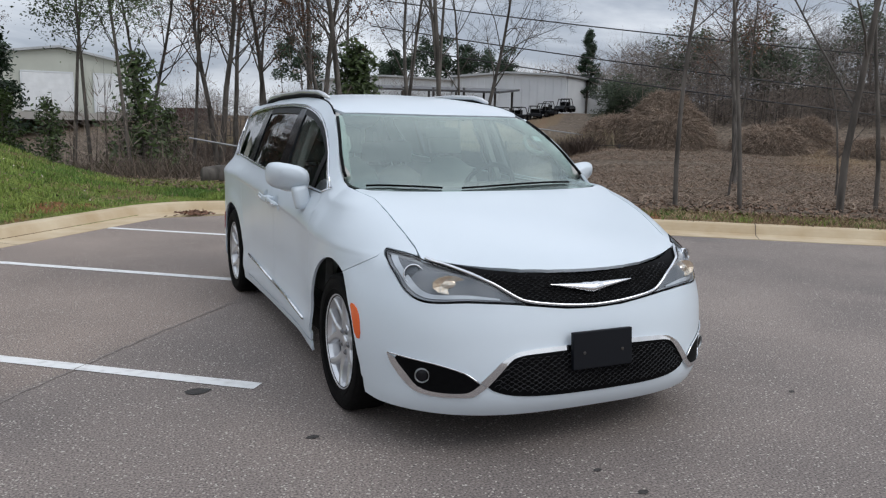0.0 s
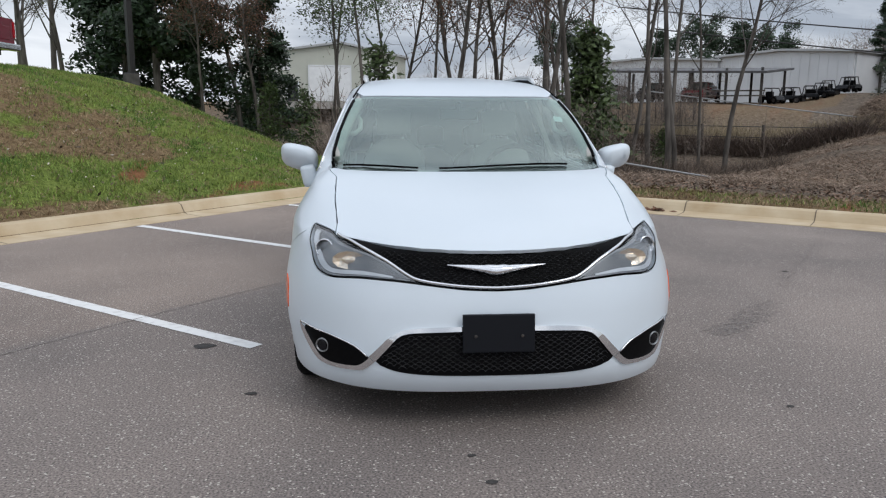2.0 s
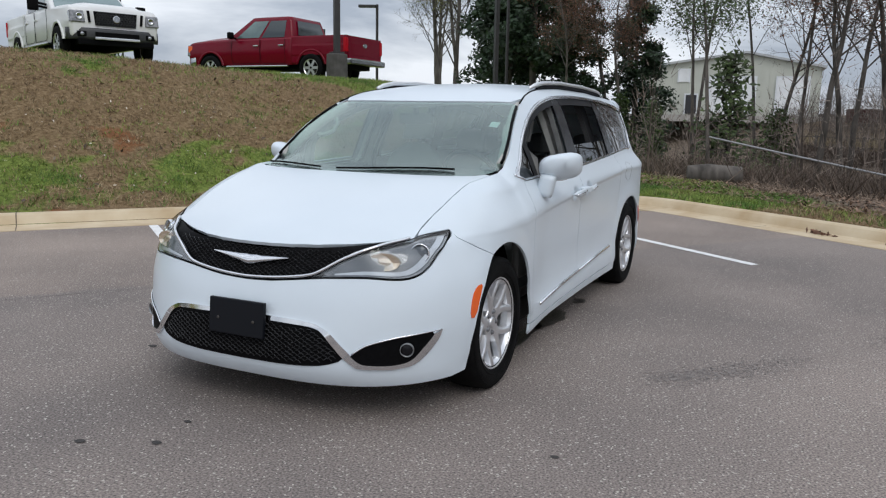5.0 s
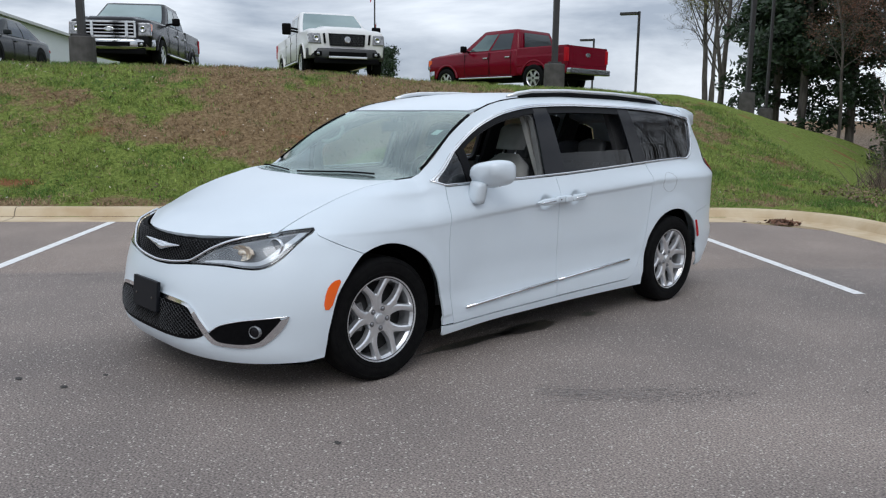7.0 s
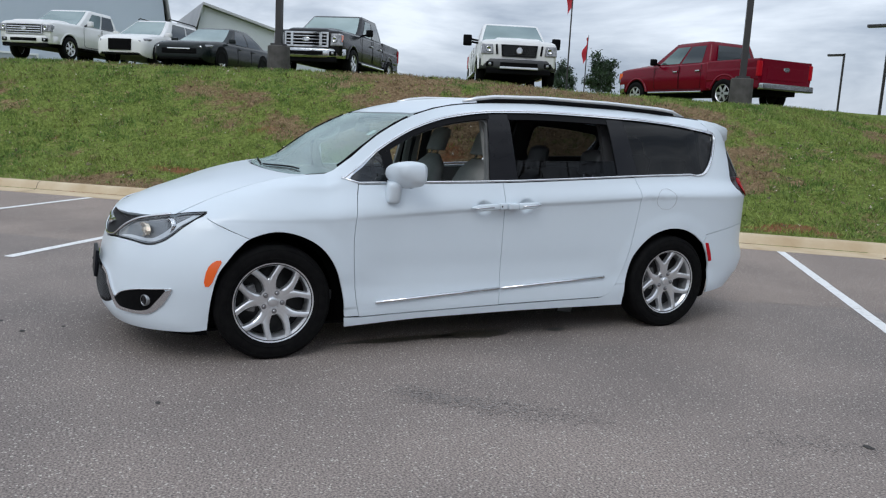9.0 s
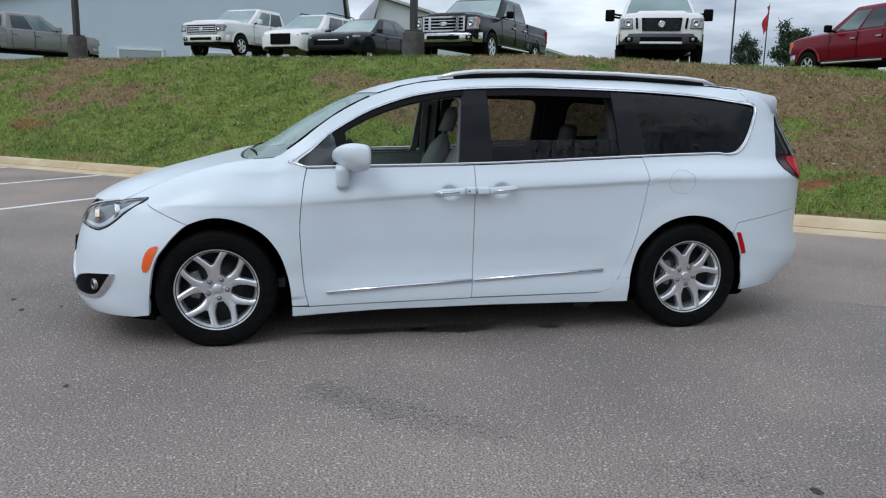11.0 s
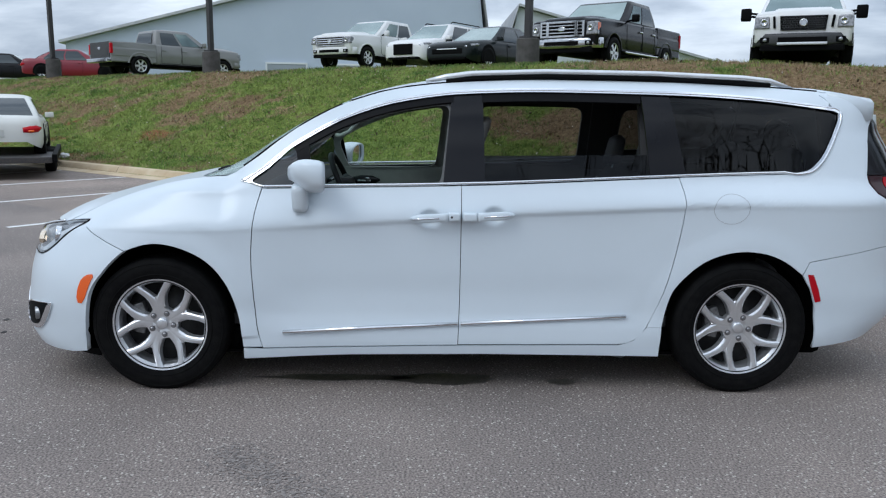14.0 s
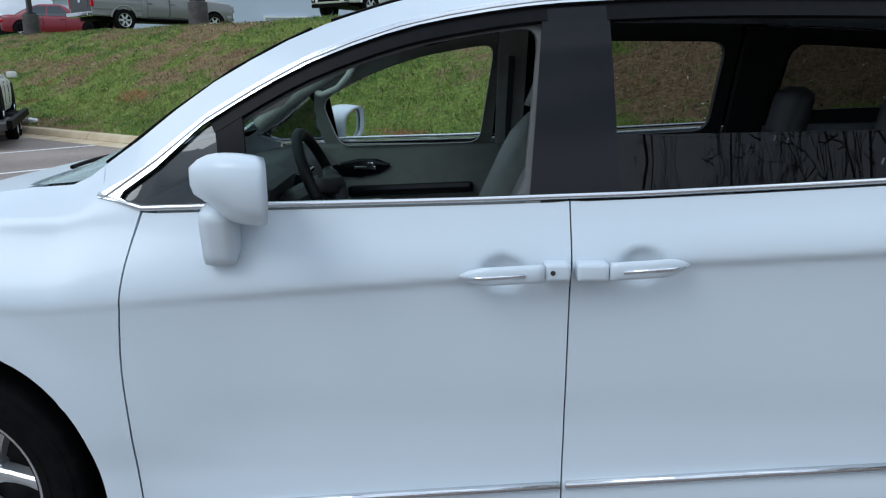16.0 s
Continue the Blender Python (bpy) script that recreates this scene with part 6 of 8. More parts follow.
def cabin_shell(bm, lo, hi, r0=0.16):
    """A rounded, bowed greenhouse between lo and hi; returns its surface as at(side, fraction, level)."""
    def dims(k):
        e = k ** 1.25
        return lo[0] + (hi[0] - lo[0]) * e, lo[1] + (hi[1] - lo[1]) * k ** 0.92, lo[2] + (hi[2] - lo[2]) * k ** 1.4, lo[3] + (hi[3] - lo[3]) * k

    def ring(hx, y0, y1, z):
        pts = []
        for cx, cy, a0 in ((1, y0 + r0, -90), (1, y1 - r0, 0), (-1, y1 - r0, 90), (-1, y0 + r0, 180)):
            for i in range(6):
                a = radians(a0 + 18 * i)
                pts.append((cx * (hx - r0) + math.cos(a) * r0, cy + math.sin(a) * r0, z))
        return pts
    rows = [[bm.verts.new(p) for p in ring(*dims(k / 7))] for k in range(8)]
    hx, y0, y1, z = dims(1.0)
    for g, dz in ((0.06, 0.022), (0.16, 0.042), (0.34, 0.055)):
        rows.append([bm.verts.new(p) for p in ring(hx - g, y0 + g * 1.4, y1 - g * 1.4, z + dz)])
    for a, b in zip(rows, rows[1:]):
        for i in range(24):
            bm.faces.new((a[i], a[(i + 1) % 24], b[(i + 1) % 24], b[i]))
    bm.faces.new(rows[-1])

    def at_(where, f, k, lift=0.008):
        hx, y0, y1, z = dims(k)
        if where == "front":
            return Vector(((2 * f - 1) * (hx - r0 * 0.75), y0 - lift + 0.04 * r0, z + lift * 0.6))
        if where == "back":
            return Vector(((1 - 2 * f) * (hx - r0 * 0.75), y1 + lift + 0.028, z))
        sx = 1 if where == "left" else -1
        return Vector((sx * (hx + lift), y0 + (y1 - y0) * f, z + lift * 0.3))
    return at_


def bowed_pane(t, name, at_, where, f0, f1, k0, k1, m, slant=(0.0, 0.0)):
    bm = bmesh.new()
    rows = []
    for j in range(5):
        k = k0 + (k1 - k0) * j / 4
        a, b = f0 + slant[0] * j / 4, f1 + slant[1] * j / 4
        rows.append([bm.verts.new(at_(where, a + (b - a) * i / 4, k)) for i in range(5)])
    for ra, rb in zip(rows, rows[1:]):
        for i in range(4):
            bm.faces.new((ra[i], ra[i + 1], rb[i + 1], rb[i]))
    part(name, bm, m, t, smooth=True)


def small_wheel(parent, x, y, r, sg, rimmat):
    bm = bmesh.new()
    lathe(bm, [(0.10, r * 0.62), (0.115, r * 0.8), (0.10, r * 0.96), (0.05, r), (-0.1, r), (-0.12, r * 0.8), (-0.1, r * 0.6)], 28, "x")
    w = part("wheel", bm, RUBBER, parent, smooth=True)
    w.matrix_basis = pose(x, y, r, 0, 0, 0 if sg > 0 else 180)
    bm = bmesh.new()
    lathe(bm, [(0.0, r * 0.6), (0.09, r * 0.62), (0.10, r * 0.60), (0.085, r * 0.56)], 24, "x")
    for k in range(6):
        t = 6.28318 * k / 6
        a, b = Vector((0.07, math.cos(t), math.sin(t))), Vector((0, -math.sin(t), math.cos(t)))
        vs = [bm.verts.new(Vector((0.085, 0, 0)) + Vector((0, a.y, a.z)) * r * ra + b * wd * r) for ra, wd in ((0.08, -0.10), (0.58, -0.09), (0.58, 0.09), (0.08, 0.10))]
        bm.faces.new(vs)
    part("rim", bm, rimmat, w)
    bm = bmesh.new()
    lathe(bm, [(0.02, r * 0.6), (0.02, 0.0)], 20, "x")
    part("hub", bm, DARKMETAL, w)


def paint(name, c, c2=None):
    dark = max(c) < 0.2
    return mat(name, c, 0.22 if dark else 0.36, coat=0.0 if dark else 0.25, spec=0.22 if dark else None, color2=c2 or tuple(k * 0.93 for k in c), scale=1.5)


GLASSDARK = mat("dark_vehicle_glass", (0.075, 0.085, 0.09), 0.06, 0.55)
SCREEN = mat("vehicle_windscreen", (0.34, 0.42, 0.41), 0.05, 0.65, color2=(0.26, 0.33, 0.32), scale=1.2)
SIDEPANE = mat("vehicle_side_glass", (0.20, 0.26, 0.25), 0.05, 0.55, color2=(0.13, 0.17, 0.17), scale=1.6)
LAMPGLASS = mat("lamp_lens", (0.30, 0.31, 0.33), 0.12, 0.5, coat=1.0)


def truck_loft(bm, stations):
    """A slab-sided body with a domed top: stations of (y, half width, sill z, belt z, middle z)."""
    ys = [q[0] for q in stations]
    cs = [curve_of(ys, [q[k] for q in stations]) for k in range(1, 5)]
    rows = []
    n = 40
    for i in range(n + 1):
        y = ys[0] + (ys[-1] - ys[0]) * (i / n) ** 1.6
        w, zl, zb, zc = (c(y) for c in cs)
        h = zb - zl
        half = [(w * 0.95, zl), (w * 0.985, zl + h * 0.06), (w * 0.985, zl + h * 0.30), (w, zl + h * 0.36), (w, zl + h * 0.62), (w * 0.985, zl + h * 0.70), (w * 0.975, zl + h * 0.92), (w * 0.945, zb), (w * 0.86, zb + (zc - zb) * 0.35), (w * 0.60, zb + (zc - zb) * 0.55), (w * 0.52, zc), (0.0, zc + 0.005)]
        row = [(-x, z) for x, z in half[:-1]] + half[::-1]
        rows.append([bm.verts.new((x, y, z)) for x, z in row])
    for a, b in zip(rows, rows[1:]):
        for k in range(len(a) - 1):
            bm.faces.new((a[k], a[k + 1], b[k + 1], b[k]))
    bm.faces.new(rows[0])
    bm.faces.new(rows[-1][::-1])
    bmesh.ops.recalc_face_normals(bm, faces=bm.faces[:])


def frame_bar(bm, x0, x1, z0, z1, w, y, d, r=0.012):
    """A rectangular frame of bars in the plane y."""
    for z in (z0, z1):
        box(bm, ((x0 + x1) / 2, y, z), (x1 - x0 + w, d, w), None, r)
    for x in (x0, x1):
        box(bm, (x, y, (z0 + z1) / 2), (w, d, z1 - z0), None, r)


TRUCKCHROME = mat("truck_chrome", (0.55, 0.56, 0.57), 0.15, 1.0, color2=(0.46, 0.47, 0.48), scale=6)
LAMPDARK = mat("lamp_inner", (0.16, 0.165, 0.17), 0.25, 0.5, color2=(0.30, 0.30, 0.31), scale=18, ramp=(0.42, 0.58), coat=0.8)
GREYPLASTIC = mat("grey_plastic", (0.030, 0.031, 0.033), 0.5, color2=(0.040, 0.041, 0.043), scale=30)


def pickup(at, rz, body, label, style=0):
    """Crew cab pickup, nose to -y. style 0: broad bar grille; 1: chrome egg-crate; 2: dark mesh grille and grey bumper."""
    t = thing("pickup", at, label, "pickup", rz=rz)
    bm = bmesh.new()
    truck_loft(bm, [(-2.88, 0.90, 0.62, 1.06, 1.10), (-2.84, 0.955, 0.56, 1.14, 1.20), (-2.72, 0.985, 0.52, 1.185, 1.27), (-2.2, 1.0, 0.50, 1.22, 1.335), (-1.5, 1.0, 0.50, 1.245, 1.37), (-1.2, 1.0, 0.50, 1.255, 1.33), (-0.8, 1.0, 0.50, 1.26, 1.28), (1.08, 1.0, 0.50, 1.285, 1.29)])
    part("body", bm, body, t, smooth=True)
    bm = bmesh.new()
    at_ = cabin_shell(bm, (0.945, -1.42, 1.10, 1.24), (0.77, -0.50, 0.95, 1.88), 0.11)
    part("cab_roof", bm, body, t, smooth=True)
    bowed_pane(t, "windscreen", at_, "front", 0.0, 1.0, 0.06, 0.94, SCREEN)
    bowed_pane(t, "rear_window", at_, "back", 0.1, 0.9, 0.18, 0.86, GLASSDARK)
    for sx in (1, -1):
        sd = "left" if sx > 0 else "right"
        bowed_pane(t, "side_window", at_, sd, 0.15, 0.50, 0.08, 0.84, SIDEPANE, (0.02, 0.0))
        bowed_pane(t, "side_window", at_, sd, 0.54, 0.88, 0.08, 0.84, GLASSDARK, (0.0, 0.01))
        for y0, y1 in ((-1.12, -0.06), (-0.03, 0.86)):
            bm = bmesh.new()
            tube(bm, [(sx * 0.998, y0, 1.24), (sx * 1.001, y0 - 0.01, 0.92), (sx * 1.001, y0 + 0.02, 0.60), (sx * 0.996, y0 + 0.10, 0.545), (sx * 0.996, y1, 0.545), (sx * 1.001, y1, 0.92), (sx * 0.998, y1, 1.24)], 0.006, 5)
            part("door_gap", bm, BLACK, t)
            bm = bmesh.new()
            box(bm, (sx * 1.012, y1 - 0.13, 1.06), (0.035, 0.19, 0.040), None, 0.012)
            part("door_handle", bm, TRUCKCHROME if style == 1 else body, t)
        bm = bmesh.new()
        box(bm, (sx * (1.17 if style != 2 else 1.24), -1.0, 1.36), (0.20 if style != 2 else 0.24, 0.12, 0.20 if style != 2 else 0.30), None, 0.05)
        mir = part("wing_mirror", bm, body if style == 0 else BLACK, t, smooth=True)
        bm = bmesh.new()
        for dz in (0.0, 0.07) if style == 2 else (0.0,):
            tube(bm, [(sx * 0.94, -1.0, 1.29 + dz), (sx * 1.12, -0.99, 1.32 + dz)], 0.028, 6)
        part("mirror_arm", bm, BLACK, mir)
        # lamp cluster wrapped round the corner
        bm = bmesh.new()
        z0, z1 = ((0.86, 1.11), (0.80, 1.13), (0.84, 1.10))[style]
        frustum(bm, (0.16, -2.915, -2.62, z0), (0.145, -2.885, -2.62, z1), 0.03)
        bmesh.ops.translate(bm, verts=bm.verts, vec=(sx * 0.815, 0, 0))
        hl = part("headlight", bm, LAMPDARK, t)
        bm = bmesh.new()
        lathe(bm, [(-0.03, 0.075), (-0.038, 0.06), (-0.02, 0.045), (-0.012, 0.0)], 16, "y", (sx * 0.78, -2.90, (z0 + z1) / 2))
        part("bowl", bm, TRUCKCHROME, hl, smooth=True)
        bm = bmesh.new()
        box(bm, (sx * 0.955, -2.78, (z0 + z1) / 2), (0.03, 0.16, z1 - z0 - 0.06), None, 0.01)
        part("corner_lens", bm, AMBER if style == 1 else LAMPGLASS, hl)
        bm = bmesh.new()
        box(bm, (sx * 0.945, 2.93, 1.04), (0.13, 0.10, 0.40), None, 0.03)
        part("tail_lamp", bm, REDLENS, t, "red tail lamp")
        # bed side with a capped rail
        bm = bmesh.new()
        truck = [(1.095, 0.0), (1.3, 0.006), (1.72, 0.012), (2.2, 0.006), (2.95, -0.01)]
        sec = ((0.95, 0.52), (0.985, 0.56), (0.985, 0.74), (1.0, 0.78), (1.0, 1.02), (0.985, 1.08), (0.978, 1.27), (0.96, 1.305), (0.88, 1.305), (0.87, 1.26), (0.87, 0.55))
        rows = [[bm.verts.new((sx * (x + (o if 0.7 < z < 1.1 else 0.0)), y, z)) for x, z in sec] for y, o in truck]
        for a, b in zip(rows, rows[1:]):
            for k in range(len(sec)):
                bm.faces.new((a[k], a[(k + 1) % len(sec)], b[(k + 1) % len(sec)], b[k]))
        bm.faces.new(rows[0])
        bm.faces.new(rows[-1][::-1])
        bmesh.ops.recalc_face_normals(bm, faces=bm.faces[:])
        part("bed_side", bm, body, t)
        bm = bmesh.new()
        box(bm, (sx * 1.01, -0.15, 0.46), (0.13, 2.3, 0.055), None, 0.025)
        part("running_board", bm, TRUCKCHROME if style else BLACK, t)
        for y in (-1.95, 1.78):
            bm = bmesh.new()
            lathe(bm, [(0.0, 0.525), (0.035, 0.515), (0.040, 0.47), (0.012, 0.455), (-0.05, 0.45)], 36, "x")
            for v in list(bm.verts):
                v.co = Vector((sx * (0.985 + v.co.x), y + v.co.y, max(0.50, 0.42 + v.co.z)))
            fl = part("wheel_arch", bm, body, t, smooth=True)
            # flat near-black disc: shade of the arch opening put into its colour
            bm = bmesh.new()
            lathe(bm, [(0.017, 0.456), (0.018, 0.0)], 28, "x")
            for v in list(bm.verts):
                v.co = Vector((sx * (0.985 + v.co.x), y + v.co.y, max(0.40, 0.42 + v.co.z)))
            part("arch_shade", bm, WELL, fl)
            small_wheel(t, sx * 0.93, y, 0.405, sx, ALLOY)
    bm = bmesh.new()
    box(bm, (0, 2.0, 0.66), (1.74, 1.8, 0.1))
    part("bed_floor", bm, DARKMETAL, t)
    bm = bmesh.new()
    box(bm, (0, 2.94, 0.98), (1.74, 0.07, 0.64), None, 0.025)
    box(bm, (0, 2.965, 0.93), (1.40, 0.04, 0.34), None, 0.015)
    tg = part("tailgate", bm, GREYPLASTIC if body is SILVER else body, t)
    bm = bmesh.new()
    lathe(bm, [(0.0, 0.062), (0.012, 0.058), (0.014, 0.0)], 20, "y", (0, 2.985, 1.06))
    for v in bm.verts:
        v.co.x *= 1.8
    part("badge", bm, TRUCKCHROME, tg)
    bm = bmesh.new()
    box(bm, (0, 3.02, 0.58), (1.90, 0.20, 0.17), None, 0.04)
    part("rear_bumper", bm, TRUCKCHROME, t)
    # front bumper, swept back at the ends
    bm = bmesh.new()
    rows = []
    for i in range(13):
        x = -0.99 + 1.98 * i / 12
        y = -2.99 + 0.22 * (abs(x) / 0.99) ** 3.2
        rows.append([bm.verts.new(p) for p in ((x, y + 0.22, 0.50), (x, y + 0.02, 0.48), (x, y, 0.54), (x, y, 0.68), (x, y + 0.02, 0.735), (x, y + 0.22, 0.75))])
    for a, b in zip(rows, rows[1:]):
        for k in range(5):
            bm.faces.new((a[k], a[k + 1], b[k + 1], b[k]))
    bm.faces.new(rows[0])
    bm.faces.new(rows[-1][::-1])
    bmesh.ops.recalc_face_normals(bm, faces=bm.faces[:])
    fb = part("front_bumper", bm, (body, TRUCKCHROME, GREYPLASTIC)[style], t, smooth=True)
    for sx in (1, -1):
        bm = bmesh.new()
        box(bm, (sx * 0.74, -2.905, 0.60), (0.20, 0.06, 0.12), None, 0.02)
        fg = part("fog_recess", bm, BLACK, fb)
        bm = bmesh.new()
        lathe(bm, [(0.0, 0.042), (-0.012, 0.038), (-0.014, 0.0)], 14, "y", (sx * 0.74, -2.935, 0.60))
        part("fog_lamp", bm, LAMPGLASS, fg, smooth=True)
    bm = bmesh.new()
    box(bm, (0, -2.985, 0.60), (0.96, 0.03, 0.10), None, 0.01)
    part("bumper_slot", bm, BLACK, fb)
    bm = bmesh.new()
    box(bm, (0, -2.87, 0.43), (1.66, 0.14, 0.13), None, 0.03)
    part("air_dam", bm, BLACK, t)
    if style == 2:
        bm = bmesh.new()
        box(bm, (0, -3.0, 0.515), (0.98, 0.04, 0.055), None, 0.015)
        part("skid_plate", bm, ALLOY, fb)
    # grille
    half = (0.66, 0.60, 0.47)[style]
    g0, g1 = ((0.80, 1.10), (0.78, 1.13), (0.80, 1.10))[style]
    bm = bmesh.new()
    prism(bm, [(-half, g1), (-half * 0.94, g0), (half * 0.94, g0), (half, g1)], 0.0, 0.05, Matrix.Translation((0, -2.868, 0)) @ Matrix.Rotation(radians(90), 4, "X"))
    g = part("grille", bm, BLACK, t)
    if style < 2:
        bm = bmesh.new()
        frame_bar(bm, -half, half, g0, g1, 0.055 if style else 0.035, -2.925, 0.05)
        part("grille_surround", bm, TRUCKCHROME, g)
        for k in range(3):
            bm = bmesh.new()
            box(bm, (0, -2.935, g0 + (g1 - g0) * (k + 1) / 4), (half * 1.9, 0.035, 0.042 if style == 0 else 0.032), None, 0.010)
            part("grille_bar", bm, TRUCKCHROME, g)
        for x in (-half * 0.68, half * 0.68) if style else ():
            bm = bmesh.new()
            box(bm, (x, -2.938, (g0 + g1) / 2), (0.075, 0.045, g1 - g0), None, 0.012)
            part("grille_post", bm, TRUCKCHROME, g)
    else:
        bm = bmesh.new()
        for r_ in range(6):
            for c_ in range(13):
                x = (c_ - 6) * 0.068 + (0.034 if r_ % 2 else 0.0)
                if abs(x) < half * 0.92:
                    lathe(bm, [(0.0, 0.030), (-0.006, 0.030), (-0.006, 0.024), (0.0, 0.024)], 6, "y", (x, -2.922, g0 + 0.035 + r_ * 0.046))
        part("grille_mesh", bm, MESHGREY, g)
        for sx in (1, -1):
            bm = bmesh.new()
            box(bm, (sx * 0.575, -2.895, 0.975), (0.050, 0.05, 0.25), Matrix.Rotation(sx * 0.10, 3, "Y"), 0.012)
            part("side_vent", bm, BLACK, g)
    bm = bmesh.new()
    lathe(bm, [(0, 0.085), (-0.02, 0.08), (-0.025, 0.062), (-0.012, 0.056), (-0.012, 0.0)], 20, "y", (0, -2.945, (g0 + g1) / 2))
    if style < 2:
        for v in bm.verts:
            v.co.x *= 1.5
            v.co.z = (g0 + g1) / 2 + (v.co.z - (g0 + g1) / 2) * 0.7
    part("badge", bm, TRUCKCHROME, g)
    bm = bmesh.new()
    box(bm, (0, 0, 0.5), (1.5, 5.4, 0.22), None, 0.02)
    part("chassis", bm, BLACK, t)
    return t


def saloon(at, rz, body, label, kind="saloon", L=4.8, H=1.45, W=1.82, rails=False):
    """Saloon or small estate: nose to -y."""
    t = thing("suv" if kind == "suv" else "saloon_car", at, label, "car", rz=rz)
    hw, f, r = W / 2, -L / 2, L / 2
    zb = H * 0.62
    nose = zb * 0.86
    bm = bmesh.new()
    tall = kind == "suv"
    loft(bm, [(f, hw * 0.78, 0.34, nose * 0.80, nose * 0.84), (f + 0.06, hw * 0.90, 0.26, nose * 0.88, nose * 0.95), (f + 0.25, hw * 0.97, 0.22, nose * 0.95, nose * 1.06), (f + L * 0.2, hw, 0.20, zb * 0.95, zb * 1.01), (f + L * 0.32, hw, 0.20, zb * 0.98, zb * 1.06), (0.2, hw, 0.20, zb, zb * 1.03), (r - L * 0.2, hw, 0.22, zb * 1.02, zb * 1.08), (r - 0.30, hw * 0.985, 0.24, zb * 1.02, zb * (1.14 if tall else 1.09)), (r - 0.12, hw * 0.93, 0.27, zb * 0.99, zb * (1.10 if tall else 1.05)), (r - 0.04, hw * 0.84, 0.31, zb * 0.92, zb * 0.97), (r, hw * 0.70, 0.38, zb * 0.80, zb * 0.85)])
    part("body", bm, body, t, smooth=True)
    y0 = f + L * 0.25
    y1 = r - (0.06 if tall else L * 0.13)
    bm = bmesh.new()
    at_ = cabin_shell(bm, (hw * 0.93, y0, y1, zb - 0.02), (hw * 0.68, y0 + L * 0.20, y1 - (0.30 if tall else L * 0.19), H - 0.05), 0.14)
    part("roof", bm, body, t, smooth=True)
    bowed_pane(t, "windscreen", at_, "front", 0.0, 1.0, 0.05, 0.95, SCREEN)
    bowed_pane(t, "rear_window", at_, "back", 0.0, 1.0, 0.15, 0.92, GLASSDARK)
    hi = (hw * 0.68, y0 + L * 0.20, y1 - (0.30 if tall else L * 0.19), H)
    for sx in (1, -1):
        sd = "left" if sx > 0 else "right"
        bowed_pane(t, "side_window", at_, sd, 0.16, 0.50, 0.06, 0.88, GLASSDARK, (-0.04, 0.0))
        bowed_pane(t, "side_window", at_, sd, 0.53, 0.86, 0.06, 0.88, GLASSDARK, (0.0, 0.03))
        bm = bmesh.new()
        box(bm, (sx * (hw + 0.06), y0 + 0.25, zb + 0.06), (0.2, 0.12, 0.13), None, 0.04)
        part("wing_mirror", bm, body, t)
        bm = bmesh.new()
        tube(bm, [(sx * (hw * 0.52), f + 0.035, nose - 0.17), (sx * (hw * 0.70), f + 0.075, nose - 0.145), (sx * (hw * 0.84), f + 0.15, nose - 0.115), (sx * (hw * 0.935), f + 0.34, nose - 0.075), (sx * (hw * 0.955), f + 0.46, nose - 0.05)], [0.030, 0.062, 0.066, 0.045, 0.012], 10)
        hl = part("headlight", bm, LAMPDARK, t, smooth=True)
        bm = bmesh.new()
        lathe(bm, [(0.0, 0.045), (-0.012, 0.040), (-0.008, 0.0)], 14, "y", (sx * hw * 0.74, f + 0.022, nose - 0.14))
        part("bowl", bm, TRUCKCHROME, hl, smooth=True)
        for yd in (y0 + L * 0.16, y0 + L * 0.36):
            bm = bmesh.new()
            tube(bm, [(sx * hw * 0.995, yd, zb * 0.93), (sx * (hw + 0.002), yd - 0.01, zb * 0.7), (sx * (hw + 0.001), yd + 0.02, 0.34)], 0.006, 5)
            part("door_gap", bm, BLACK, t)
            bm = bmesh.new()
            box(bm, (sx * (hw + 0.004), yd + 0.16, zb * 0.86), (0.03, 0.17, 0.03), None, 0.01)
            part("door_handle", bm, body, t)
        bm = bmesh.new()
        tube(bm, [(sx * hw * 0.58, r - 0.015, nose - 0.11), (sx * hw * 0.74, r - 0.035, nose - 0.10), (sx * hw * 0.87, r - 0.09, nose - 0.085), (sx * hw * 0.95, r - 0.22, nose - 0.07)], [0.055, 0.078, 0.075, 0.03], 10)
        tl = part("tail_lamp", bm, REDLENS, t, "red tail lamp", smooth=True)
        bm = bmesh.new()
        tube(bm, [(sx * hw * 0.70, r + 0.048, nose - 0.13), (sx * hw * 0.82, r + 0.012, nose - 0.125)], 0.022, 8)
        part("indicator", bm, AMBER, tl)
        for y in (f + L * 0.19, r - L * 0.20):
            # flat black disc painted as the shaded opening of the wheel arch
            bm = bmesh.new()
            lathe(bm, [(0.0, 0.40), (0.012, 0.39), (0.012, 0.0)], 24, "x")
            for v in list(bm.verts):
                v.co = Vector((sx * (hw - 0.012 + v.co.x), y + v.co.y, max(0.25, 0.36 + v.co.z)))
            part("wheel_arch", bm, BLACK, t)
            small_wheel(t, sx * (hw - 0.10), y, 0.335, sx, ALLOY)
        if rails:
            bm = bmesh.new()
            tube(bm, [(sx * hi[0] * 0.92, hi[1] + 0.1, H), (sx * hi[0] * 0.92, hi[1] + 0.2, H + 0.05), (sx * hi[0] * 0.92, hi[2] - 0.1, H + 0.05), (sx * hi[0] * 0.92, hi[2], H)], 0.02, 6)
            part("roof_rail", bm, BLACK, t)
    bm = bmesh.new()
    box(bm, (0, f + (0.05 if kind != "suv" else 0.01), 0.52 if kind != "suv" else 0.60), (W * (0.62 if kind != "suv" else 0.44), 0.12, 0.17 if kind != "suv" else 0.36), None, 0.04)
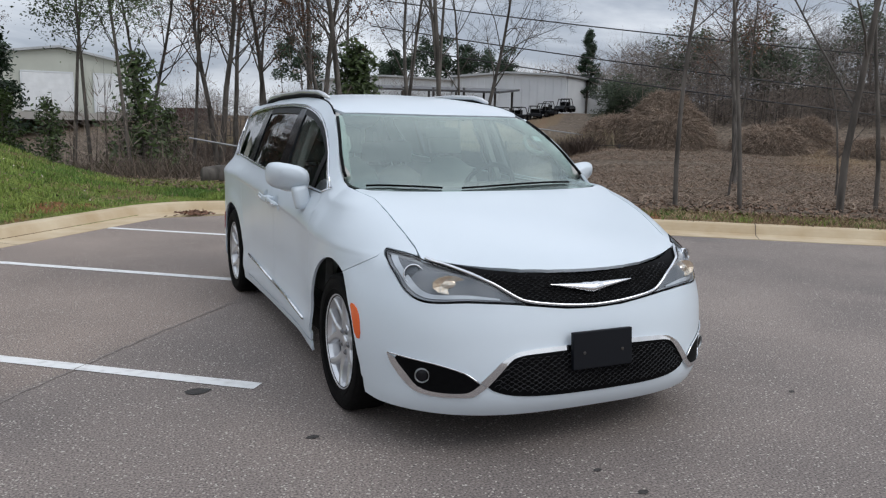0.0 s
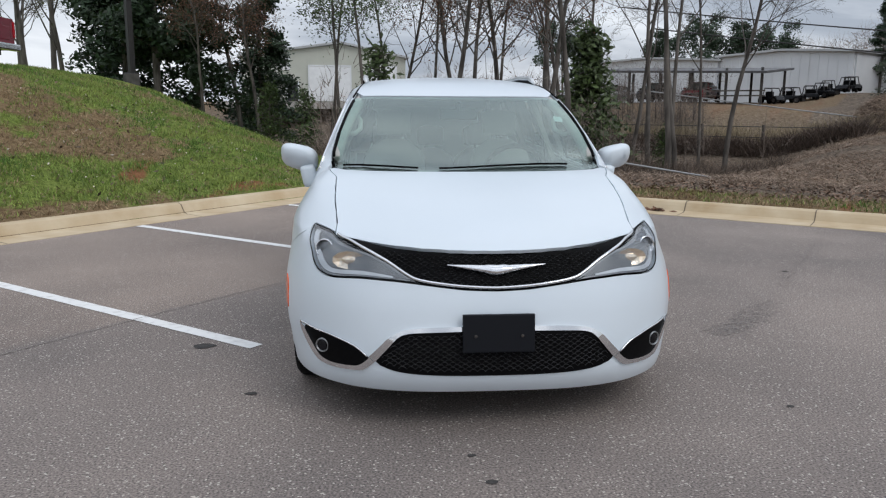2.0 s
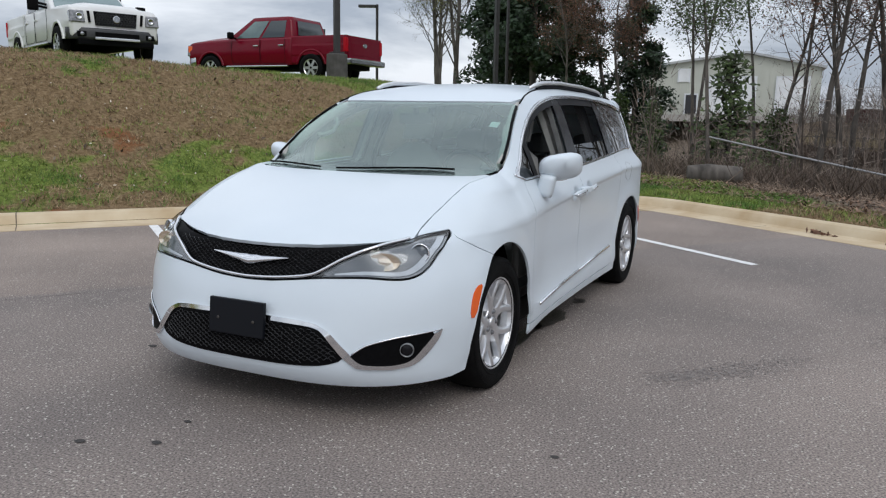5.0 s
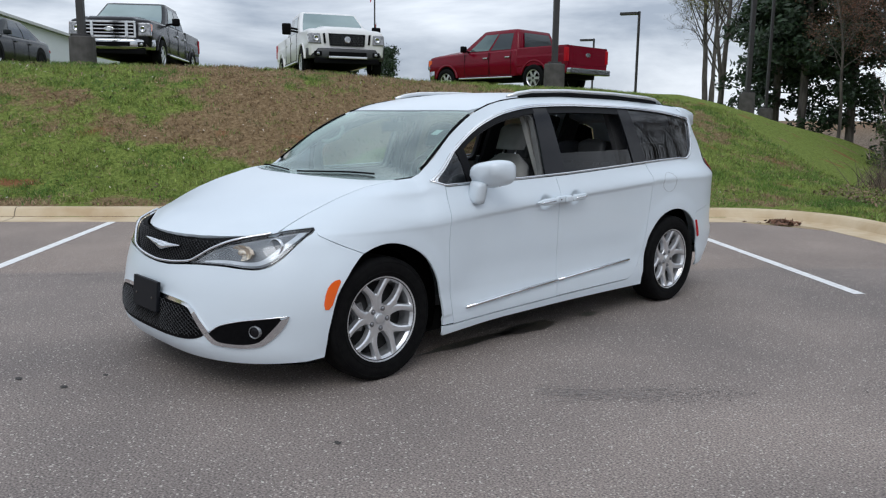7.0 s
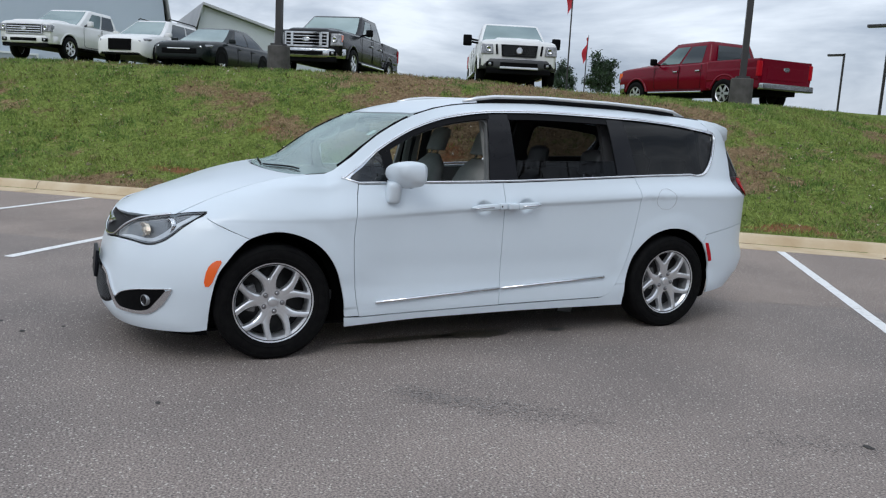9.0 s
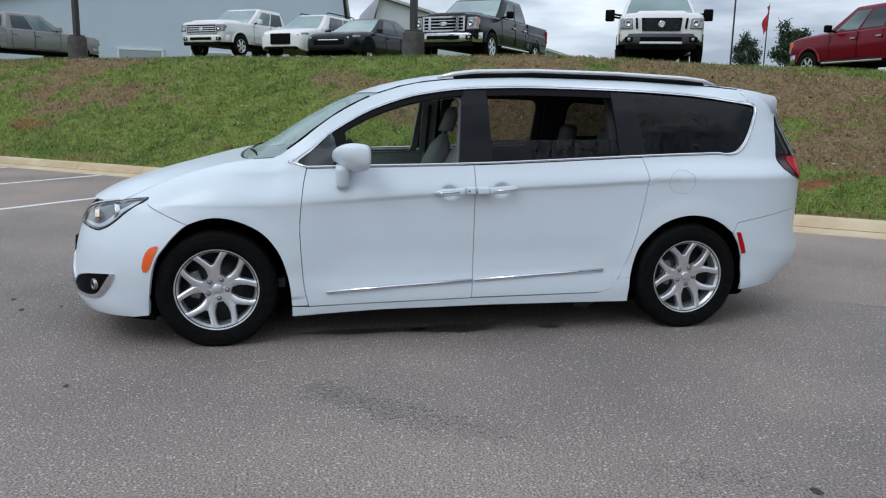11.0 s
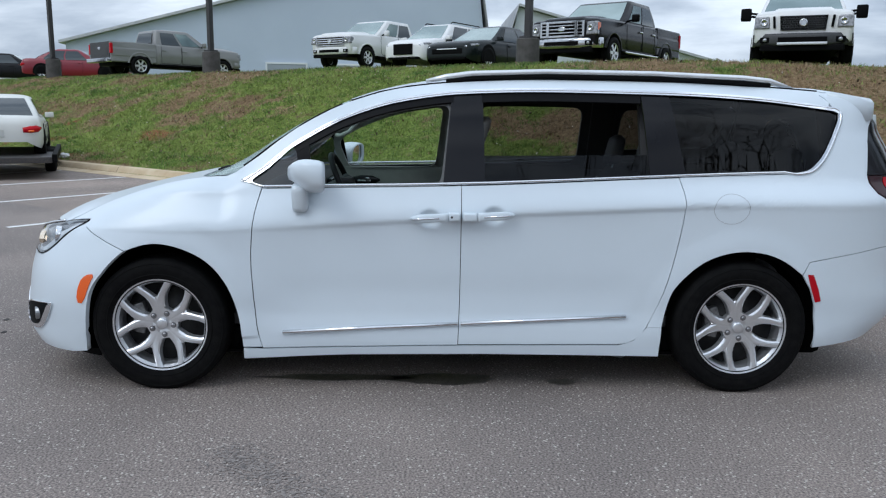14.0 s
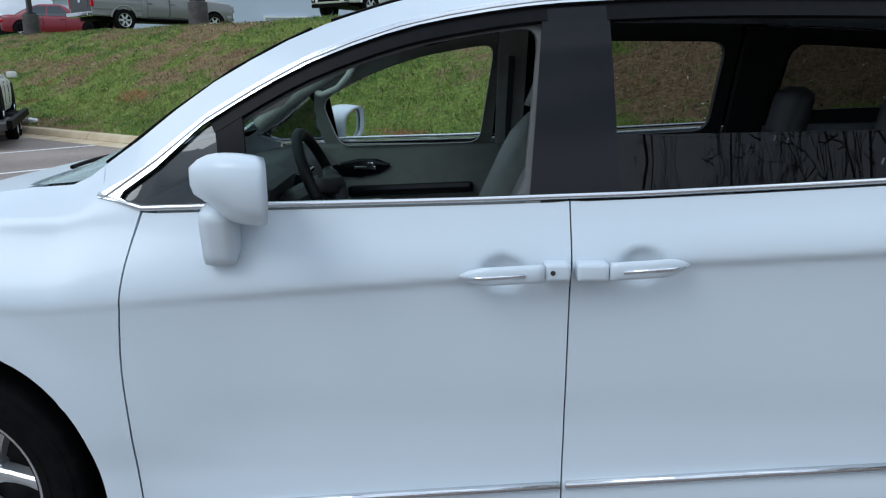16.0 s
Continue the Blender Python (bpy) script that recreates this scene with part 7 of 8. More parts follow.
    gr = part("grille", bm, BLACK, t)
    bm = bmesh.new()
    box(bm, (0, f - 0.005, 0.585 if kind != "suv" else 0.72), (W * 0.40, 0.04, 0.03), None, 0.008)
    part("grille_bar", bm, CHROME, gr)
    bm = bmesh.new()
    box(bm, (0, f + 0.07, 0.33), (W * 0.72, 0.14, 0.11), None, 0.03)
    part("lower_intake", bm, BLACK, t)
    bm = bmesh.new()
    box(bm, (0, r + 0.004, nose - 0.18), (0.34, 0.014, 0.16), None, 0.004)
    part("number_plate", bm, mat("plate_grey", (0.55, 0.55, 0.52), 0.5), t)
    return t


RED = paint("red_metallic", (0.150, 0.001, 0.012))
BLACKP = paint("black_metallic", (0.007, 0.0075, 0.009))
PEARL = paint("pearl_white", (0.74, 0.74, 0.73))
SILVER = paint("silver_grey", (0.22, 0.22, 0.215))
DGREEN = paint("dark_green_grey", (0.008, 0.012, 0.012))


def up(x, y):
    u, v = lot_uv(x, y)
    return (x, y, height(u, v))


def flagpole(x, y, h, label):
    t = thing("feather_flag", up(x, y), label, "flag")
    bm = bmesh.new()
    tube(bm, [(0, 0, 0), (0, 0, h * 0.6), (0.06, 0, h)], [0.03, 0.025, 0.012], 8)
    part("flagpole", bm, POLEM, t)
    bm = bmesh.new()
    rows = []
    for i in range(9):
        k = i / 8
        z = h * (0.62 + 0.36 * k)
        w = 0.12 + 0.28 * math.sin(3.14 * min(1, k + 0.15))
        rows.append([bm.verts.new((0.03 + 0.03 * k, 0, z)), bm.verts.new((-w * 0.5, 0.05 * math.sin(i * 1.3), z - 0.1)), bm.verts.new((-w, 0.06 * math.sin(i), z - 0.25))])
    for a, b in zip(rows, rows[1:]):
        for i in range(2):
            bm.faces.new((a[i], a[i + 1], b[i + 1], b[i]))
    part("flag", bm, mat("red_flag", (0.45, 0.015, 0.03), 0.7), t, "red cloth flag", smooth=True)


pickup((-12.75, 14.75, 2.32), -90, RED, "red crew cab pickup standing on the upper lot", 1)
pickup((-14.75, 9.0, 2.48), 66, PEARL, "white pickup with black grille on the upper lot", 2)
pickup((-17.95, 5.0, 2.62), 53, BLACKP, "black crew cab pickup with chrome grille", 1)
saloon((-20.9, 1.8, 2.72), 53, DGREEN, "dark green-grey saloon with grille bar")
saloon((-24.0, 0.2, 2.92), 55, PEARL, "white compact SUV with roof rails", "suv", 4.4, 1.62, 1.8, True)
pickup((-27.3, -2.2, 3.02), 55, PEARL, "white crew cab pickup with bar grille", 0)
pickup((-29.4, -11.3, 2.72), 226, SILVER, "silver pickup with dark tailgate", 0)
saloon((-34.0, -17.2, 2.72), 190, paint("bright_red", (0.20, 0.006, 0.02)), "bright red saloon on the upper lot", L=4.7)
saloon((-38.0, -22.5, 2.75), 190, BLACKP, "black saloon on the upper lot", L=4.7)
flagpole(-17.8, 13.2, 4.6, "red feather flag on a dark pole")
flagpole(-27.0, 20.5, 3.0, "red feather flag on a short pole")

# pale saloon on a tow trailer
tr = thing("tow_trailer", (-12.9, -9.72, 0.0), "dark steel car trailer with tandem wheels", "trailer", rz=294)
bm = bmesh.new()
box(bm, (0, 0, 0.40), (2.0, 4.8, 0.12), None, 0.02)
part("deck", bm, DARKMETAL, tr)
for sg in (1, -1):
    bm = bmesh.new()
    box(bm, (sg * 1.05, 0, 0.44), (0.10, 4.9, 0.16), None, 0.02)
    part("side_beam", bm, BLACK, tr)
    for y in (-0.9, 0.0):
        small_wheel(tr, sg * 0.90, y, 0.27, sg, ALLOY)
saloon((-13.5, -10.03, 0.36), 294, paint("cream_white", (0.70, 0.70, 0.66)), "cream white older saloon loaded on the trailer", L=4.7, H=1.38, W=1.76)


# ---- buildings ----
def gable_block(name, at, rz, w, d, eave, ridge, wall, label, roofmat, ridge_at=0.5, ribs=0.0):
    """Shed with its gable to -y; x from 0 to w."""
    t = thing(name, at, label, "building", rz=rz)
    rx = w * ridge_at
    for y, s in ((0.0, 1), (d, -1)):
        bm = bmesh.new()
        poly = [(0, 0), (w, 0), (w, eave), (rx, ridge), (0, eave)]
        a = [bm.verts.new((x, y, z - 1.5 if z == 0 else z)) for x, z in poly]
        b = [bm.verts.new((x, y + 0.25 * s, z - 1.5 if z == 0 else z)) for x, z in poly]
        bm.faces.new(a)
        bm.faces.new(b[::-1])
        for i in range(5):
            bm.faces.new((a[i], a[(i + 1) % 5], b[(i + 1) % 5], b[i]))
        bmesh.ops.recalc_face_normals(bm, faces=bm.faces[:])
        part("wall", bm, wall, t)
    for x in (0.0, w):
        bm = bmesh.new()
        box(bm, (x, d / 2, eave / 2 - 0.75), (0.25, d - 0.5, eave + 1.5))
        part("wall", bm, wall, t)
    for (x0, z0), (x1, z1) in (((-0.4, eave - 0.1), (rx, ridge + 0.05)), ((rx, ridge + 0.05), (w + 0.4, eave - 0.1))):
        bm = bmesh.new()
        q = [(x0, -0.4, z0), (x1, -0.4, z1), (x1, d + 0.4, z1), (x0, d + 0.4, z0)]
        a = [bm.verts.new(p) for p in q]
        b = [bm.verts.new((p[0], p[1], p[2] + 0.18)) for p in q]
        bm.faces.new(a[::-1])
        bm.faces.new(b)
        for i in range(4):
            bm.faces.new((a[i], a[(i + 1) % 4], b[(i + 1) % 4], b[i]))
        part("roof", bm, roofmat, t)
    return t


def wall_ribs(t, x0, x1, h, step, m, y=-0.02):
    bm = bmesh.new()
    x = x0
    while x < x1:
        box(bm, (x, y, h(x) / 2), (0.07, 0.05, h(x)))
        x += step
    o = part("cladding_rib", bm, m, t)
    o["kind"] = "stuff"


def leaf_door(t, name, x, z0, w, h, m, slats=0, y=-0.06):
    bm = bmesh.new()
    box(bm, (x, y, z0 + h / 2), (w, 0.12, h), None, 0.02)
    d = part(name, bm, m, t)
    for i in range(slats):
        bm = bmesh.new()
        box(bm, (x, y - 0.065, z0 + h * (i + 1) / (slats + 1)), (w, 0.012, 0.03))
        part("slat", bm, m, d)
    bm = bmesh.new()
    for bx, bz, bw, bh in ((x - w / 2 - 0.06, z0 + h / 2, 0.12, h + 0.1), (x + w / 2 + 0.06, z0 + h / 2, 0.12, h + 0.1), (x, z0 + h + 0.06, w + 0.24, 0.12)):
        box(bm, (bx, y - 0.02, bz), (bw, 0.14, bh))
    part("frame", bm, WHITEMETAL, d)
    return d


ROOFM = mat("metal_roof", (0.50, 0.51, 0.52), 0.5, 0.3, color2=(0.42, 0.43, 0.44), scale=0.5)
beige = gable_block("warehouse", (-12.2, 65.6, 1.9), 4.0, 14.3, 26.0, 3.9, 5.0, BEIGE, "beige metal warehouse with white roller doors", ROOFM, 0.60)
wall_ribs(beige, 0.3, 14.2, lambda x: 3.9, 0.6, BEIGE)
DOORW = mat("roller_door", (0.78, 0.79, 0.80), 0.5, color2=(0.70, 0.71, 0.72), scale=2)
leaf_door(beige, "roller_door", 7.6, 0.0, 3.6, 3.05, DOORW, 6)
leaf_door(beige, "roller_door", 12.3, 0.0, 2.4, 3.05, DOORW, 6)
leaf_door(beige, "door", 4.3, 0.0, 0.9, 1.6, mat("dark_door", (0.03, 0.03, 0.035), 0.5))
leaf_door(beige, "window", 3.6, 2.7, 0.8, 1.0, DOORW)
bm = bmesh.new()
box(bm, (-4.0, 60.5, height(*lot_uv(-4.0, 60.5)) - 0.05), (18.0, 9.0, 0.5), Matrix.Rotation(radians(4), 3, "Z"), 0.02)
tagged(obj("concrete_apron", bm, mat("apron_concrete", (0.38, 0.36, 0.34), 0.9, color2=(0.46, 0.44, 0.41), scale=0.8, detail=7)), "pale concrete apron before the warehouse doors", "pavement", kind="structure")
white = gable_block("warehouse", (32.0, 67.3, 3.5), -52.9, 12.0, 16.0, 2.75, 2.95, WHITEMETAL, "long white metal warehouse beyond the woods", ROOFM)
wall_ribs(white, 0.3, 12.0, lambda x: 2.75, 0.8, WHITEMETAL)
wing = gable_block("warehouse", (21.3, 77.3, 3.2), -43.2, 14.4, 14.0, 2.75, 3.0, WHITEMETAL, "lower white wing of the metal warehouse", ROOFM)
wall_ribs(wing, 0.3, 14.4, lambda x: 2.75, 0.8, WHITEMETAL)
shed = thing("open_shed", (17.1, 55.7, 2.1), "dark open-sided shed on posts", "building", rz=-40.4)
bm = bmesh.new()
for q in ([(-0.5, -0.8, 2.05), (12.7, -0.8, 1.75), (12.7, 7.5, 2.30), (-0.5, 7.5, 2.6)],):
    a = [bm.verts.new(p) for p in q]
    b = [bm.verts.new((p[0], p[1], p[2] + 0.16)) for p in q]
    bm.faces.new(a[::-1])
    bm.faces.new(b)
    for k in range(4):
        bm.faces.new((a[k], a[(k + 1) % 4], b[(k + 1) % 4], b[k]))
part("roof", bm, mat("shed_roof", (0.06, 0.06, 0.065), 0.6, color2=(0.10, 0.10, 0.105), scale=0.6), shed)
for k in range(6):
    for y in (0.0, 6.8):
        bm = bmesh.new()
        box(bm, (k * 2.44, y, 0.7), (0.16, 0.16, 3.0))
        part("post", bm, PIER, shed)
bm = bmesh.new()
for z in (0.25, 0.6):
    box(bm, (9.8, -0.1, z), (5.4, 0.06, 0.10))
part("rail", bm, BARK, shed)


def cart(x, y, rz, z=None):
    """Small open utility cart with a roll cage."""
    u, v = lot_uv(x, y)
    t = thing("utility_cart", (x, y, height(u, v) if z is None else z), "dark open utility cart with roll cage", "utility cart", "utility carts", rz=rz)
    t.scale = (0.72, 0.72, 0.72)
    bm = bmesh.new()
    frustum(bm, (0.62, -1.25, 1.2, 0.35), (0.60, -0.95, 1.15, 0.75), 0.08)
    part("body", bm, BLACKP, t)
    bm = bmesh.new()
    for sx in (0.55, -0.55):
        tube(bm, [(sx, -0.7, 0.7), (sx * 0.9, -0.35, 1.5), (sx * 0.9, 0.5, 1.55), (sx, 0.7, 0.7)], 0.05, 6)
    for yy in (-0.35, 0.5):
        tube(bm, [(-0.5, yy, 1.52), (0.5, yy, 1.52)], 0.05, 6)
    part("roll_cage", bm, POLEM, t)
    bm = bmesh.new()
    box(bm, (0, 0.3, 0.95), (1.0, 0.2, 0.5), None, 0.06)
    part("seat", bm, BLACK, t)
    for sx in (1, -1):
        for yy in (-0.85, 0.8):
            small_wheel(t, sx * 0.6, yy, 0.33, sx, DARKMETAL)


for k in range(8):
    cart(28.0 + k * 1.1 + 0.3 * math.sin(k * 2.3), 49.3 + k * 0.36 + 0.5 * math.sin(k * 3.1), 20 + k * 47)
for k, (c, lab) in enumerate(((RED, "red car parked beneath the shed roof"), (BLACKP, "black car parked beneath the shed roof"), (PEARL, "white car parked beneath the shed roof"))):
    saloon((23.9 - k * 2.6, 52.2 + k * 2.3, height(*lot_uv(23.9 - k * 2.6, 52.2 + k * 2.3))), -40, c, lab, L=4.4)
for k, (c, lab) in enumerate(((BLACKP, "dark car in the far yard"), (SILVER, "grey car standing in the far yard"), (BLACKP, "dark car at the back of the yard"))):
    x, y = 3.2 + k * 2.3, 69.0 - k * 0.3
    saloon((x, y, height(*lot_uv(x, y))), 70, c, lab, L=4.5)
skip = thing("container", (5.2, 54.2, height(*lot_uv(5.2, 54.2))), "rust-red open steel container in the yard", "container", rz=8)
bm = bmesh.new()
box(bm, (0, 0, 0.5), (2.4, 1.6, 0.9), None, 0.03)
part("tub", bm, mat("rust_red", (0.10, 0.025, 0.02), 0.8, color2=(0.06, 0.02, 0.018), scale=3), skip)
for k in range(5):
    bm = bmesh.new()
    box(bm, (-1.0 + k * 0.5, -0.82, 0.5), (0.07, 0.06, 0.9))
    part("rib", bm, mat("rust_rib", (0.09, 0.024, 0.02), 0.8), skip)
blue = gable_block("dealership_hall", (-47.6, -23.8, 3.2), 100, 28.0, 30.0, 2.4, 9.9, BLUEGREY, "large blue-grey metal hall behind the upper lot", ROOFM, 0.97)
for x in (14.0, 18.5):
    leaf_door(blue, "roller_door", x, 0.0, 2.6, 1.3, mat("grey_door", (0.30, 0.33, 0.37), 0.5), 3)
gable_block("side_wing", (-54.0, 5.5, 3.4), 90, 15.5, 14.0, 1.8, 5.6, mat("grey_wing", (0.50, 0.53, 0.56), 0.55, color2=(0.45, 0.48, 0.51), scale=0.4), "lower grey metal wing of the hall", ROOFM, 0.05)

# ---- trees ----
class Grower:
    def __init__(self, seed):
        self.r = random.Random(seed)
        self.v, self.f, self.tips = [], [], []

    def limb(self, pts, radii, n):
        base = len(self.v)
        side_ = None
        for i, p in enumerate(pts):
            d = (pts[min(i + 1, len(pts) - 1)] - pts[max(i - 1, 0)]).normalized()
            if side_ is None:
                side_ = d.orthogonal().normalized()
            side_ = (side_ - d * side_.dot(d)).normalized()
            up_ = d.cross(side_)
            for k in range(n):
                t = 6.28318 * k / n
                self.v.append(p + (side_ * math.cos(t) + up_ * math.sin(t)) * radii[i])
        for i in range(len(pts) - 1):
            for k in range(n):
                a, b = base + i * n + k, base + i * n + (k + 1) % n
                self.f.append((a, b, b + n, a + n))

    def grow(self, p, d, length, rad, level, spec):
        """spec: for each level (segments, wander, children, spread degrees, length ratio, sides, first child at)."""
        seg, wander, kids, spread, ratio, n, first = spec[level]
        r = self.r
        pts, radii = [p.copy()], [rad]
        q, dd = p.copy(), d.copy()
        for i in range(seg):
            dd = (dd + Vector((r.gauss(0, wander), r.gauss(0, wander), r.gauss(0, wander) + (0.04 if level else 0.02)))).normalized()
            q = q + dd * (length / seg)
            pts.append(q.copy())
            radii.append(max(0.004, rad * (1 - 0.82 * (i + 1) / seg)))
        self.limb(pts, radii, n)
        if level + 1 >= len(spec):
            self.tips.append((pts[-1], dd))
            self.tips.append((pts[len(pts) // 2], dd))
            return
        for k in range(kids):
            t = first + (1 - first) * (k + r.random()) / kids
            i = min(len(pts) - 2, int(t * seg))
            at = pts[i].lerp(pts[i + 1], t * seg - i)
            ax = (pts[i + 1] - pts[i]).normalized()
            az = r.random() * 6.28318
            o = ax.orthogonal().normalized()
            o = (o * math.cos(az) + ax.cross(o) * math.sin(az)).normalized()
            a = radians(spread * r.uniform(0.7, 1.25))
            nd = (ax * math.cos(a) + o * math.sin(a)).normalized()
            self.grow(at, nd, length * ratio * r.uniform(0.6, 1.2) * (1.15 - 0.55 * t), max(0.004, radii[i] * (0.40 if level == 0 else 0.52)), level + 1, spec)


def leaves(g, count, size, spread, droop=0.0):
    """Small leaf blades near the twig tips."""
    r = g.r
    v, f = [], []
    for _ in range(count):
        p, d = r.choice(g.tips)
        c = p + Vector((r.gauss(0, spread), r.gauss(0, spread), r.gauss(0, spread) - droop))
        a = Vector((r.gauss(0, 1), r.gauss(0, 1), r.gauss(0, 0.7))).normalized()
        b = a.orthogonal().normalized()
        b = (b + a.cross(b) * r.uniform(-1, 1)).normalized()
        s = size * r.uniform(0.6, 1.4)
        k = len(v)
        v += [c - a * s, c + b * s * 0.45, c + a * s, c - b * s * 0.45]
        f.append((k, k + 1, k + 2, k + 3))
    return v, f


def mesh_of(name, v, f, m):
    me = bpy.data.meshes.new(name)
    me.from_pydata(v, [], f)
    me.materials.append(m)
    return me


def tree(label, seed, h, rad, spec, crown=None, group="woodland trees", lean=0.0):
    """A tapered trunk with limbs; crown: (count, size, spread, material)."""
    g = Grower(seed)
    t = thing("tree", (0, 0, 0), label, "tree", group)
    g.grow(Vector((0, 0, -0.3)), Vector((lean, 0, 1)).normalized(), h, rad, 0, spec)
    me = mesh_of("trunk", g.v, g.f, BARK)
    for p in me.polygons:
        p.use_smooth = True
    o = new("trunk", me)
    o.parent = t
    if crown:
        v, f = leaves(g, *crown[:3])
        c = new("crown", mesh_of("crown", v, f, crown[3]))
        c.parent = t
    return t


def conifer(label, seed, h, rad, width, bare, count, m, droop=0.1):
    """Evergreen: whorls of boughs carrying many needle tufts."""
    r = random.Random(seed)
    g = Grower(seed)
    t = thing("evergreen_tree", (0, 0, 0), label, "tree", "woodland trees")
    g.limb([Vector((0, 0, -0.3)), Vector((0.1, 0, h * 0.4)), Vector((0, 0.1, h * 0.75)), Vector((0.05, 0, h))], [rad, rad * 0.8, rad * 0.4, 0.02], 8)
    z = h * bare
    while z < h * 0.98:
        k = (z - h * bare) / (h * (1 - bare))
        reach = width * (1 - k) ** 0.7 * r.uniform(0.55, 1.15) + 0.15
        az = r.random() * 6.28318
        d = Vector((math.cos(az), math.sin(az), r.uniform(-0.1, 0.45)))
        p0 = Vector((0, 0, z))
        g.limb([p0, p0 + d * reach * 0.5, p0 + d * reach - Vector((0, 0, droop * reach))], [0.04, 0.025, 0.008], 4)
        for i in range(5):
            q = p0 + d * reach * (0.3 + 0.7 * i / 4) - Vector((0, 0, droop * reach * i / 4))
            g.tips.append((q, d))
        z += h * (1 - bare) / 85
    o = new("trunk", mesh_of("trunk", g.v, g.f, BARK))
    o.parent = t
    v, f = leaves(g, count, 0.12 if h < 10 else 0.15, 0.20)
    c = new("crown", mesh_of("crown", v, f, m))
    c.parent = t
    return t


BARE = [(9, 0.05, 17, 42, 0.34, 8, 0.36), (5, 0.13, 7, 42, 0.50, 5, 0.25), (4, 0.18, 5, 42, 0.52, 4, 0.2), (3, 0.22, 3, 40, 0.6, 3, 0.2), (2, 0.2, 0, 0, 0, 3, 0)]
SPARSE = [(9, 0.04, 12, 38, 0.28, 7, 0.40), (5, 0.13, 5, 40, 0.5, 4, 0.25), (4, 0.18, 4, 42, 0.52, 3, 0.2), (3, 0.22, 0, 0, 0, 3, 0)]
TWIN = [(7, 0.06, 9, 40, 0.55, 8, 0.22), (6, 0.10, 7, 40, 0.42, 5, 0.3), (4, 0.16, 5, 42, 0.5, 4, 0.2), (3, 0.2, 3, 40, 0.6, 3, 0.2), (2, 0.2, 0, 0, 0, 3, 0)]
proto = {
    "bare_a": tree("tall bare tree with grey bark", 3, 13.0, 0.12, BARE),
    "bare_b": tree("slender bare tree with few limbs", 5, 12.0, 0.08, SPARSE),
    "bare_c": tree("bare tree forking into several limbs", 8, 12.5, 0.15, TWIN, lean=0.03),
    "slim_a": tree("slim pale bare tree with fine branches", 51, 11.0, 0.055, BARE, lean=0.02),
    "slim_b": tree("slim dark bare tree leaning a little", 57, 10.5, 0.050, SPARSE, lean=0.05),
    "crooked": tree("crooked bare tree with spreading limbs", 63, 9.0, 0.075, TWIN, lean=0.06),
    "brown": tree("tree holding withered brown leaves", 12, 12.0, 0.13, BARE, (8000, 0.050, 0.24, DEADLEAF)),
    "green": tree("thin tree with sparse green leaves", 17, 9.5, 0.07, SPARSE, (6500, 0.050, 0.30, LEAF)),
    "budding": tree("bare tree with yellow-green buds", 21, 13.0, 0.19, BARE, (5500, 0.065, 0.20, mat("bud_leaf", (0.16, 0.16, 0.04), 0.6, island=0.4))),
    "cedar": conifer("dense green cedar with ragged outline", 23, 5.2, 0.09, 1.25, 0.10, 4200, LEAF),
    "shrub": conifer("ragged dark green evergreen shrub", 37, 4.4, 0.06, 1.3, 0.06, 1500, LEAF, 0.0),
    "pine": conifer("tall dark pine with tufted crown", 29, 14.0, 0.20, 2.6, 0.22, 15000, PINE, 0.05),
    "round_pine": tree("round-topped dark pine on a bare trunk", 33, 8.5, 0.16, [(7, 0.04, 14, 60, 0.40, 7, 0.45), (4, 0.15, 6, 45, 0.5, 4, 0.25), (3, 0.2, 0, 0, 0, 3, 0)], (7000, 0.15, 0.30, PINE)),
    "small_tree": tree("small round dark tree beyond the upper lot", 45, 2.9, 0.07, [(5, 0.05, 16, 60, 0.42, 5, 0.35), (3, 0.15, 7, 48, 0.5, 4, 0.2), (3, 0.2, 0, 0, 0, 3, 0)], (5200, 0.085, 0.16, PINE)),
    "pine_b": conifer("dark evergreen tree with drooping boughs", 31, 12.0, 0.22, 2.9, 0.10, 15000, PINE, 0.2),
}
used = set()


def plant(kind, x, y, s=1.0, rz=0.0, z=None):
    u, v = lot_uv(x, y)
    m = pose(x, y, height(u, v) if z is None else z, 0, 0, rz) @ Matrix.Scale(s, 4)
    o = proto[kind]
    if kind in used:
        c = copy_thing(o, m)
        c.matrix_basis = m
    else:
        o.matrix_basis = m
        used.add(kind)


